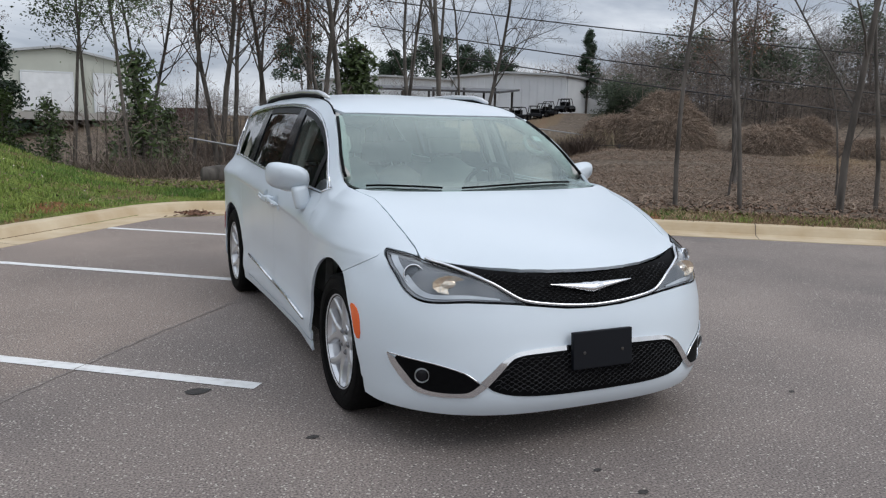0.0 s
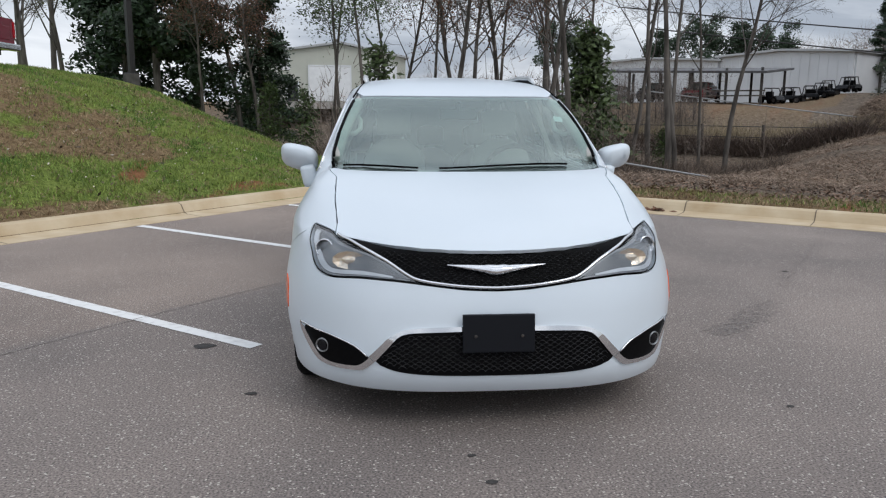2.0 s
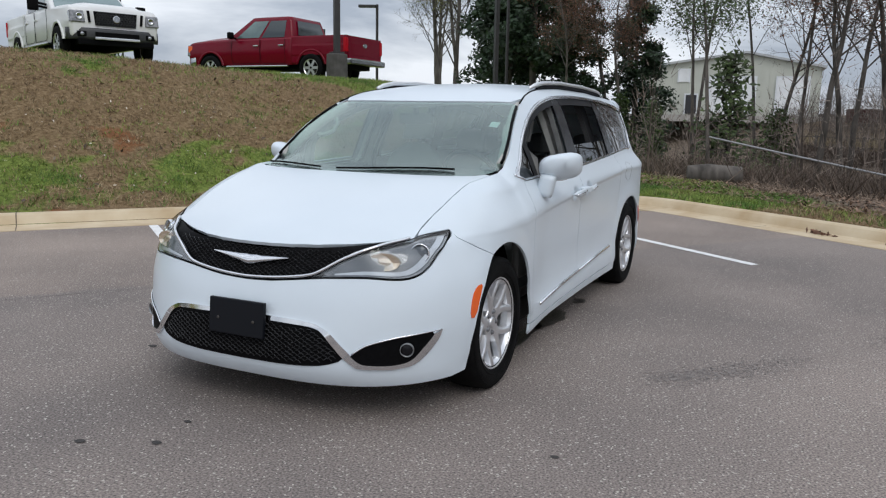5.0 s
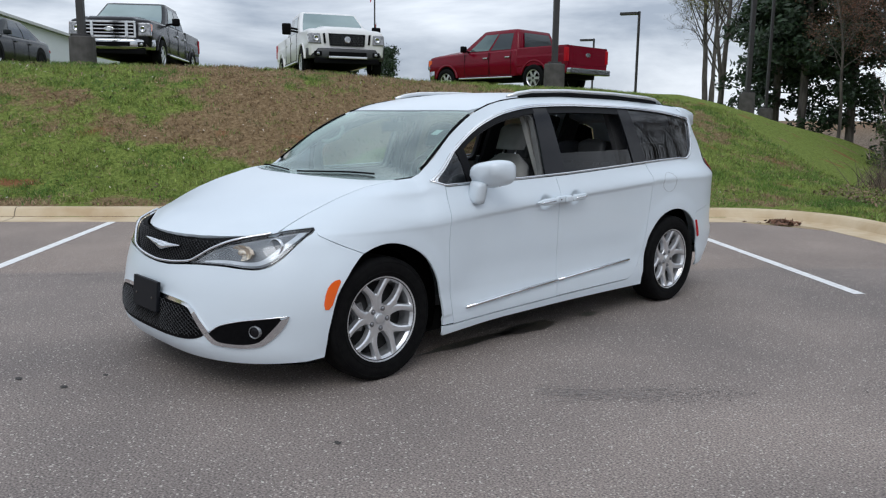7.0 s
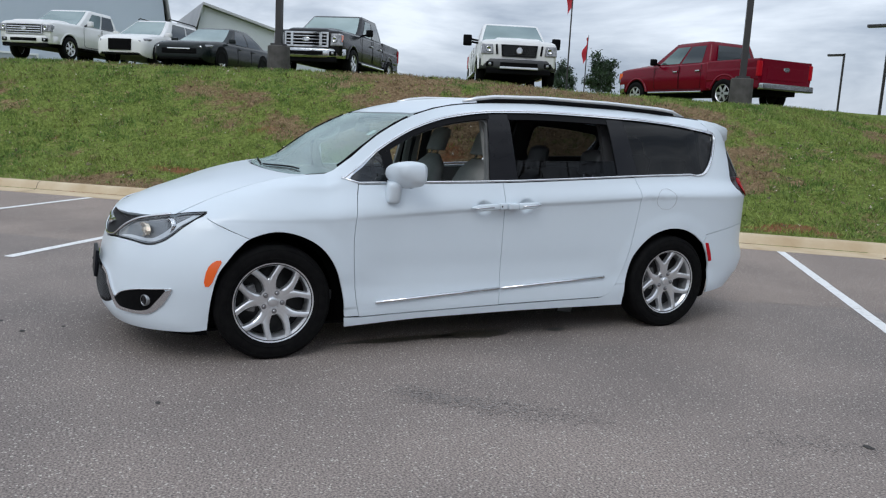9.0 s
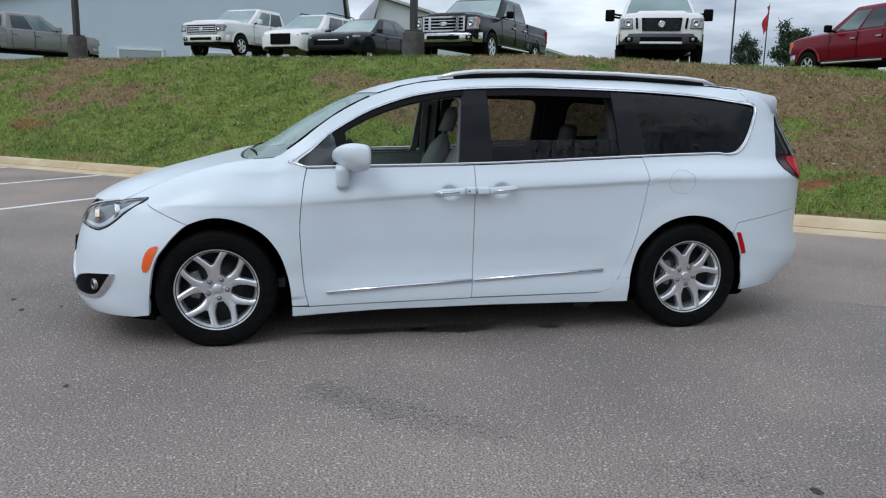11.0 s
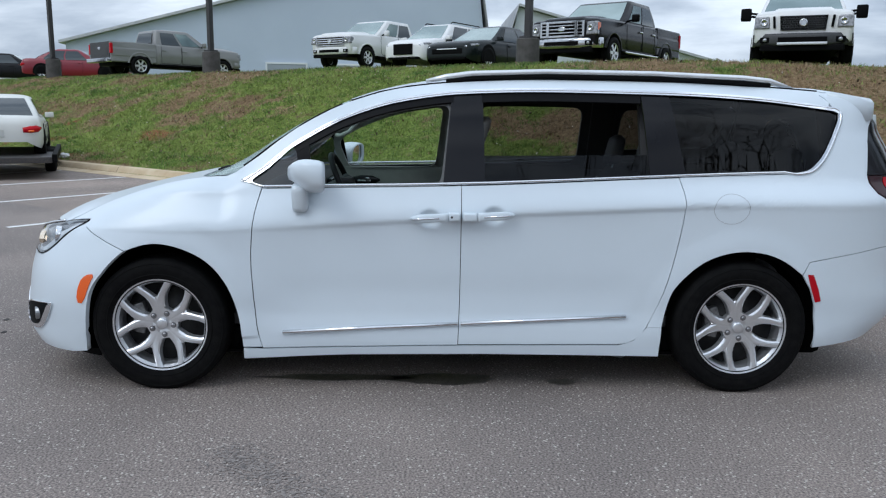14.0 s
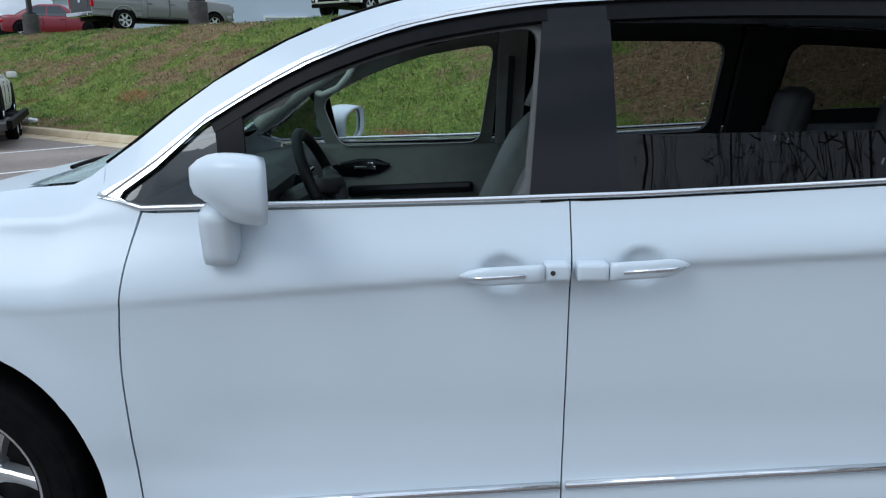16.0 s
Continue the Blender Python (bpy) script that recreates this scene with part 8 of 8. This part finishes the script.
for kind, x, y, s, rz in (
        ("slim_a", 7.16, 5.22, 0.80, 10), ("slim_b", 8.07, 4.63, 0.85, 80), ("slim_b", 10.6, 7.5, 0.60, 250), ("crooked", 9.2, 3.6, 0.9, 200), ("slim_a", 10.3, 3.75, 0.75, 120), 
        ("bare_c", 6.7, 26.9, 1.1, 30), ("cedar", 7.7, 24.4, 1.12, 0), ("bare_b", 9.5, 24.6, 1.2, 120), ("bare_a", 11.8, 28.7, 1.1, 60), ("bare_b", 10.2, 22.1, 1.15, 220), ("bare_a", 6.3, 22.0, 1.15, 190),
        ("brown", 5.6, 22.6, 1.0, 250), ("bare_b", 8.8, 18.6, 1.25, 15), ("bare_b", 9.2, 18.9, 1.1, 300), ("bare_a", 3.6, 27.5, 1.0, 40), ("brown", 4.7, 26.0, 1.0, 75), ("brown", 2.4, 24.5, 1.0, 160),
        ("bare_b", 1.6, 26.0, 1.0, 95), ("shrub", -0.4, 23.0, 1.0, 20), ("shrub", -3.2, 24.5, 0.6, 90), ("shrub", -4.6, 25.0, 0.55, 190), ("shrub", 0.9, 27.5, 0.7, 300), ("shrub", 10.6, 24.0, 0.5, 200), ("green", -0.75, 21.7, 1.1, 10), ("green", -1.9, 26.1, 1.15, 50), ("green", -2.6, 30.0, 1.3, 200), ("bare_b", 0.2, 29.0, 1.0, 20), ("bare_b", 12.5, 25.0, 1.0, 33),
        ("bare_a", 14.5, 27.0, 1.0, 290), ("pine_b", -12.3, 33.0, 0.95, 0), ("pine", -10.6, 32.0, 0.95, 120), ("pine_b", -9.0, 33.5, 0.85, 200), ("brown", -7.2, 34.0, 0.95, 60), ("brown", -5.9, 31.5, 0.75, 10),
        ("pine", -14.0, 37.0, 0.9, 250), ("brown", -8.2, 30.0, 0.6, 130), ("pine_b", -6.6, 37.0, 0.8, 80), ("budding", -17.0, 36.5, 0.95, 0), ("budding", -19.6, 40.0, 1.0, 120), ("bare_c", -15.5, 34.0, 0.85, 210),
        ("bare_a", -21.5, 44.0, 0.9, 70), ("budding", -23.0, 47.0, 1.0, 220), ("brown", 3.4, 31.0, 1.1, 0), ("bare_a", 8.4, 31.0, 1.1, 111), ("brown", 16.8, 13.5, 0.7, 300), ("bare_b", 5.1, 30.5, 1.2, 222),
        ("bare_c", 9.9, 33.0, 1.0, 12), ("bare_a", 0.6, 34.0, 1.0, 330), ("round_pine", 20.5, 82.0, 1.0, 0), ("round_pine", 38.0, 88.0, 1.05, 50), ("round_pine", 43.0, 90.0, 1.0, 90), ("round_pine", 47.0, 86.0, 0.95, 10), ("round_pine", 34.0, 92.0, 0.9, 130), ("pine", 43.8, 60.9, 0.60, 10),
        ("small_tree", -34.7, 26.9, 0.95, 0), ("small_tree", -36.0, 25.1, 0.75, 40)):
    plant(kind, x, y, s, rz)
# trees beyond the far edge of the lot, seen mirrored in the windows
for i, (x, y) in enumerate(((15.0, -5.6), (14.2, -2.9), (15.2, -0.6), (14.5, 1.7), (15.4, 3.9), (14.6, 6.4), (15.6, 8.8))):
    plant(("crooked", "bare_a")[i % 3 == 2], x, y, (0.44, 0.50, 0.32)[i % 3], i * 67, 0.0)


# far woods, brush and mounds: past counting
def woods(name, label, seed, count, place, hgt, m, per=34, category="wood", leafy=False, low=0.12):
    """Bare or leafy trees: stems with twigs filling an uneven crown."""
    r = random.Random(seed)
    v, f = [], []
    for _ in range(count):
        u, w = place(r)
        if on_hill(u, w):
            continue
        p = lot(u, w, height(u, w) - 0.2)
        h = hgt * r.uniform(0.6, 1.25)
        lobes = [(Vector((r.gauss(0, 0.11), r.gauss(0, 0.11), r.uniform(low + 0.15, 0.86))) * h, h * r.uniform(0.10, 0.20)) for _ in range(7)]
        stem = Vector((r.gauss(0, 0.03) * h, r.gauss(0, 0.03) * h, h * 0.95))
        for ax in (Vector((1, 0, 0)), Vector((0, 1, 0))):
            i = len(v)
            v += [p - ax * h * 0.008, p + ax * h * 0.008, p + stem]
            f.append((i, i + 1, i + 2))
        for c, rad in lobes:
            root = stem * max(0.1, (c.z / h - 0.3))
            d = (c - root).orthogonal().normalized() * h * 0.004
            i = len(v)
            v += [p + root - d, p + root + d, p + c]
            f.append((i, i + 1, i + 2))
        for _ in range(per):
            c, rad = r.choice(lobes)
            q = Vector((r.gauss(0, 1), r.gauss(0, 1), r.gauss(0, 1))).normalized() * rad * r.random() ** 0.4
            a = p + c + q * Vector((1, 1, 1.3)).length / 1.9
            if leafy:
                t = Vector((r.gauss(0, 1), r.gauss(0, 1), r.gauss(0, 0.7))).normalized() * h * 0.022
                s_ = t.orthogonal().normalized() * h * 0.011
                i = len(v)
                v += [a - t, a + s_, a + t, a - s_]
                f.append((i, i + 1, i + 2, i + 3))
            else:
                t = (q.normalized() * 0.8 + Vector((r.gauss(0, 0.35), r.gauss(0, 0.35), 0.6 + r.gauss(0, 0.3)))) * h * r.uniform(0.05, 0.12)
                s_ = t.orthogonal().normalized() * h * 0.0036
                i = len(v)
                v += [a - s_, a + s_, a + t]
                f.append((i, i + 1, i + 2))
    return tagged(new(name, mesh_of(name, v, f, m)), label, category, kind="stuff")


def scrub(name, label, seed, count, place, hgt, m, flat, category="undergrowth", wid=0.012):
    """Tangled stems: flat 1 lies along the soil, 0 stands up."""
    r = random.Random(seed)
    v, f = [], []
    for _ in range(count):
        u, w = place(r)
        if on_hill(u, w):
            continue
        c = lot(u, w, height(u, w) - 0.02)
        a = r.random() * 6.28318
        for _ in range(3):
            c2 = c + Vector((r.gauss(0, 0.25), r.gauss(0, 0.25), r.random() * hgt * flat * 0.4))
            up_ = (1 - flat) + flat * r.gauss(0.12, 0.22)
            d = Vector((math.cos(a) * (0.25 + flat) + r.gauss(0, 0.3), math.sin(a) * (0.25 + flat) + r.gauss(0, 0.3), up_)).normalized() * hgt * r.uniform(0.4, 1.2)
            s_ = d.cross(Vector((r.gauss(0, 1), r.gauss(0, 1), r.gauss(0, 1)))).normalized() * wid
            b = c2 + d * 0.5 + Vector((0, 0, 0.05 * hgt))
            i = len(v)
            v += [c2 - s_, c2 + s_, b + s_ * 0.7, b - s_ * 0.7, c2 + d]
            f += [(i, i + 1, i + 2, i + 3), (i + 3, i + 2, i + 4)]
    return tagged(new(name, mesh_of(name, v, f, m)), label, category, kind="stuff")


TWIG = mat("grey_twigs", (0.165, 0.132, 0.110), 0.9, island=0.6)
DARKTWIG = mat("dark_twigs", (0.118, 0.096, 0.082), 0.9, island=0.6)
BRUSHM = mat("brown_brush", (0.27, 0.205, 0.155), 0.9, island=0.65)
DARKBRUSH = mat("dark_brush", (0.115, 0.085, 0.068), 0.9, island=0.6)
FARGREEN = mat("far_green", (0.036, 0.052, 0.024), 0.8, island=0.5)
woods("far_woods", "bare grey-brown woods on the far hill", 41, 600, lambda r: (r.uniform(48, 90), r.uniform(-70, 0)), 6.6, DARKTWIG, 400, low=-0.08)
woods("far_woods", "bare woods beyond the warehouses", 43, 130, lambda r: (r.uniform(96, 130), r.uniform(0, 20)), 8.0, TWIG, 220)
woods("far_woods", "dark evergreens among the bare woods", 44, 34, lambda r: (r.uniform(48, 80), r.uniform(-45, -1)), 6.6, FARGREEN, 900, leafy=True, low=0.25)
woods("evergreen_thicket", "dark green thicket at the wood's foot", 45, 30, lambda r: (r.uniform(47, 50), r.uniform(-2.9, 0.6)), 3.3, FARGREEN, 900, "undergrowth", True, 0.0)
woods("thicket", "grey-brown thicket along the far wood", 46, 420, lambda r: (r.uniform(44, 60), r.uniform(-50, -1)), 4.0, TWIG, 150, "undergrowth", low=0.0)
woods("thicket", "dark brown thicket beyond the fence", 49, 170, lambda r: (r.uniform(39.5, 45), r.uniform(9, 32)), 3.4, DARKTWIG, 200, "undergrowth", low=0.0)
woods("thicket", "thin grey saplings at the wood's edge", 48, 150, lambda r: (r.uniform(11, 36), r.uniform(4, 32)), 3.0, TWIG, 70, "undergrowth", low=0.05)
scrub("brushwood", "tangled brown brush among the trees", 47, 16000, lambda r: (r.uniform(9.5, 34), r.uniform(3, 30)), 0.8, mat("wood_brush", (0.10, 0.074, 0.056), 0.9, island=0.6), 0.3, wid=0.008)
scrub("brushwood", "dead creeper stems matted on the open slope", 53, 52000, lambda r: (9.2 + 33 * r.random() ** 1.3, r.uniform(-26, 8)), 0.24, BRUSHM, 0.82, wid=0.0055)
scrub("vine_fence", "brown vines grown over a wire fence", 59, 11000, lambda r: (r.uniform(37.7, 38.4), r.uniform(0.6, 30)), 1.15, DARKBRUSH, 0.35)
scrub("tall_dead_grass", "pale standing dead grass behind the fence", 60, 4200, lambda r: (r.uniform(38.6, 41.5), r.uniform(-5, 30)), 1.1, mat("pale_grass", (0.33, 0.27, 0.17), 0.9, island=0.4), 0.1)
# wire fence under the vines
fence = thing("wire_fence", lot(38, 13, height(38, 13)), "wire fence with wooden posts under dead vines", "fence", rz=LOT_DEG + 90)
for k in range(12):
    bm = bmesh.new()
    box(bm, (-17 + k * 3.1, 0, 0.55), (0.12, 0.12, 2.0), None, 0.01)
    part("post", bm, BARK, fence)
bm = bmesh.new()
for z in (0.9, 1.45):
    tube(bm, [(-17, 0, z), (17.1, 0, z)], 0.02, 5)
part("wire", bm, DARKMETAL, fence)


def mound(u, v, r0, h, seed):
    """A hump of dead creeper: drooping strands over an uneven heap."""
    r = random.Random(seed)
    vv, ff = [], []

    def top_of(x, y):
        k = math.hypot(x, y) / r0
        return h * (max(0.0, 1 - k * k) ** 0.6) * (0.80 + 0.45 * noise.noise((x * 0.55 + seed * 3.7, y * 0.55, 0)) + 0.2 * noise.noise((x * 1.6 + seed, y * 1.6, 4)))
    o = lot(u, v)
    base_z = height(u, v)

    def land(x, y):
        return height(*lot_uv(o.x + x, o.y + y)) - base_z
    n = 26
    idx = {}
    for i in range(n + 1):
        for j in range(n + 1):
            x, y = (2 * i / n - 1) * r0, (2 * j / n - 1) * r0
            idx[i, j] = len(vv)
            vv.append(Vector((x, y, top_of(x, y) - 0.25 + land(x, y))))
    ff += [(idx[i, j], idx[i + 1, j], idx[i + 1, j + 1], idx[i, j + 1]) for i in range(n) for j in range(n)]
    for _ in range(24000):
        a, k = r.random() * 6.28318, math.sqrt(r.random())
        x, y = math.cos(a) * k * r0, math.sin(a) * k * r0
        c = Vector((x, y, top_of(x, y) - 0.1 + 0.25 * r.random() ** 2 + land(x, y)))
        d = Vector((x / r0 * 0.9 + r.gauss(0, 0.45), y / r0 * 0.9 + r.gauss(0, 0.45), r.gauss(-0.2, 0.5))).normalized() * r.uniform(0.2, 0.6)
        s_ = d.cross(Vector((r.gauss(0, 1), r.gauss(0, 1), r.gauss(0, 1)))).normalized() * 0.009
        i = len(vv)
        e = c + d - Vector((0, 0, 0.25 * d.length))
        vv += [c - s_, c + s_, c + d * 0.5 + s_, c + d * 0.5 - s_, e]
        ff += [(i, i + 1, i + 2, i + 3), (i + 3, i + 2, i + 4)]
    mo = tagged(new("creeper_mound", mesh_of("creeper_mound", vv, ff, BRUSHM)), "hump of dead brown creeper on the slope", "undergrowth", "creeper mounds")
    mo.matrix_basis = pose(*lot(u, v, base_z - 0.05))


for i, (u, v, r0, h) in enumerate(((40, -3.3, 2.6, 2.9), (40.5, -0.4, 1.9, 1.7), (38.5, -8.6, 1.9, 1.5), (41, -10.5, 1.7, 1.5), (37, -12.9, 1.5, 0.8))):
    mound(u, v, r0, h, i + 3)


# ---- grass, leaf piles ----
def turf(name, label, m, count, seed, pick, hgt):
    r = random.Random(seed)
    v, f = [], []
    while len(f) < count:
        if r.random() < 0.8:
            u, w = r.uniform(-36, 9.5), r.uniform(5.95, 16.0)
            if w > crest_v(u) + 0.3:
                continue
        else:
            u, w = r.uniform(6.5, 9.5), r.uniform(-12, 7)
        if r.random() > pick(dryness(u, w)) or litter_at(u, w) > 0.4:
            continue
        if noise.noise((u * 2.3, w * 2.3, seed)) + noise.noise((u * 6, w * 6, seed)) * 0.7 < r.uniform(-0.5, 0.3):
            continue
        p = lot(u, w, height(u, w) - 0.01)
        for _ in range(6):
            c = p + Vector((r.gauss(0, 0.06), r.gauss(0, 0.06), 0))
            t = Vector((r.gauss(0, 0.04), r.gauss(0, 0.04), hgt * r.uniform(0.4, 1.6)))
            s = Vector((r.gauss(0, 1), r.gauss(0, 1), 0)).normalized() * 0.008
            i = len(v)
            v += [c - s, c + s, c + t]
            f.append((i, i + 1, i + 2))
    tagged(new(name, mesh_of(name, v, f, m)), label, "grass", kind="stuff")


turf("grass", "short green grass on the bank", mat("grass_blade", (0.085, 0.165, 0.022), 0.7, island=0.55, color2=(0.225, 0.28, 0.06), scale=0.9, detail=5, ramp=(0.38, 0.62)), 225000, 61, lambda d: 1.0 - 0.85 * d, 0.06)
turf("dry_grass", "dead straw grass on the bank", mat("straw_blade", (0.33, 0.25, 0.145), 0.8, island=0.55, color2=(0.19, 0.125, 0.068), scale=0.9, detail=5, ramp=(0.38, 0.62)), 110000, 67, lambda d: 0.25 + 0.75 * d, 0.05)


def fallen_leaves(name, label, m, count, seed, place, size):
    r = random.Random(seed)
    v, f = [], []
    for _ in range(count):
        u, w = place(r)
        if u > 6.4 and on_hill(u, w):
            continue
        c = lot(u, w, height(u, w) + 0.03 + 0.03 * r.random())
        d = Vector((r.gauss(0, 1), r.gauss(0, 1), r.gauss(0, 0.45))).normalized() * size * r.uniform(0.5, 1.4)
        s = d.cross(Vector((r.gauss(0, 0.4), r.gauss(0, 0.4), 1))).normalized() * size * 0.5
        i = len(v)
        v += [c - d, c + s, c + d, c - s]
        f.append((i, i + 1, i + 2, i + 3))
    tagged(new(name, mesh_of(name, v, f, m)), label, "leaves", kind="stuff")


fallen_leaves("fallen_leaves", "brown leaves fallen on the grassy bank", mat("bank_leaf", (0.12, 0.085, 0.055), 0.8, island=0.6), 1200, 81, lambda r: (r.uniform(-26, 6), r.uniform(6.2, 12.5)), 0.045)
fallen_leaves("pale_flecks", "pale dry leaf flecks on the bank", mat("pale_leaf", (0.55, 0.50, 0.42), 0.8, island=0.3), 700, 83, lambda r: (r.uniform(-26, 6), r.uniform(6.2, 12.5)), 0.028)
fallen_leaves("leaf_litter", "leaf litter under the trees and on the slope", mat("litter_leaf", (0.17, 0.108, 0.072), 0.8, island=0.7), 120000, 85, lambda r: (7.3 + 32 * r.random() ** 1.4, r.uniform(-26, 26)), 0.040)


def leaf_pile(u, v, ru, rv, n, seed):
    r = random.Random(seed)
    vv, ff = [], []
    for _ in range(n):
        a, k = r.random() * 6.28318, abs(r.gauss(0, 0.5))
        c = lot(u + math.cos(a) * k * ru, v + math.sin(a) * k * rv, 0.02 + 0.05 * max(0, 1 - k) * r.random())
        d = Vector((r.gauss(0, 1), r.gauss(0, 1), r.gauss(0, 0.35))).normalized() * r.uniform(0.03, 0.07)
        s = d.orthogonal().normalized() * 0.022
        i = len(vv)
        vv += [c - d, c + s, c + d, c - s]
        ff.append((i, i + 1, i + 2, i + 3))
    tagged(new("leaf_pile", mesh_of("leaf_pile", vv, ff, DEADLEAF)), "pile of dead brown leaves in the gutter", "leaves", "leaf piles", "stuff")


leaf_pile(5.42, 5.0, 0.28, 0.34, 170, 71)
leaf_pile(6.25, -6.6, 0.10, 0.9, 150, 73)
leaf_pile(6.12, 0.4, 0.06, 0.25, 30, 75)
leaf_pile(6.1, 1.6, 0.05, 0.3, 24, 77)
# fallen log by the wood's edge
log = thing("fallen_log", lot(9.3, 6.6, height(9.3, 6.6) + 0.16), "dark rotting log lying at the wood's edge", "log", rz=20)
bm = bmesh.new()
tube(bm, [(-0.5, 0, 0), (-0.1, 0.02, 0.02), (0.3, 0, 0.0), (0.55, -0.03, 0.02)], [0.19, 0.21, 0.20, 0.17], 12)
part("trunk", bm, BARK, log, smooth=True)

# sagging cable and fence rail before the wood, overhead wires
WIRE = mat("grey_cable", (0.30, 0.30, 0.30), 0.5, 0.4, color2=(0.36, 0.36, 0.35), scale=10)


def wire(name, a, b, sag, r, label, m):
    bm = bmesh.new()
    a, b = Vector(a), Vector(b)
    tube(bm, [a.lerp(b, i / 16) - Vector((0, 0, sag * 4 * (i / 16) * (1 - i / 16))) for i in range(17)], r, 5)
    tagged(obj(name, bm, m), label, "cable")
wire("fence_cable", lot(11.0, 8.5, 1.05), lot(11.3, -3.0, -0.32), 0.05, 0.022, "pale sagging cable along the wood's edge", WIRE)
for k, (v0, z0, v1, z1) in enumerate(((12, 2.4, -30, -1.6), (14, 7.2, -30, 2.0), (12, 5.9, -30, 0.9), (13, 8.6, -30, 4.2))):
    wire("overhead_wire", lot(40, v0, z0), lot(40, v1, z1), 0.4, 0.035, "thin overhead power wire crossing the valley", WIRE if k == 0 else POLEM)

# crumpled bag in the grass by the kerb
r = random.Random(91)
bm = bmesh.new()
bmesh.ops.create_icosphere(bm, subdivisions=3, radius=0.12)
for v in bm.verts:
    k = 1 + 0.45 * noise.noise(v.co * 14) + 0.2 * noise.noise(v.co * 40)
    v.co = Vector((v.co.x * k * 1.3, v.co.y * k, max(-0.05, v.co.z * k * 0.6)))
bag = tagged(obj("plastic_bag", bm, mat("bag_white", (0.75, 0.76, 0.76), 0.5)), "crumpled white plastic bag on the grass", "litter")
bag.matrix_basis = pose(*lot(-17.0, 6.15, height(-17.0, 6.15) + 0.05))
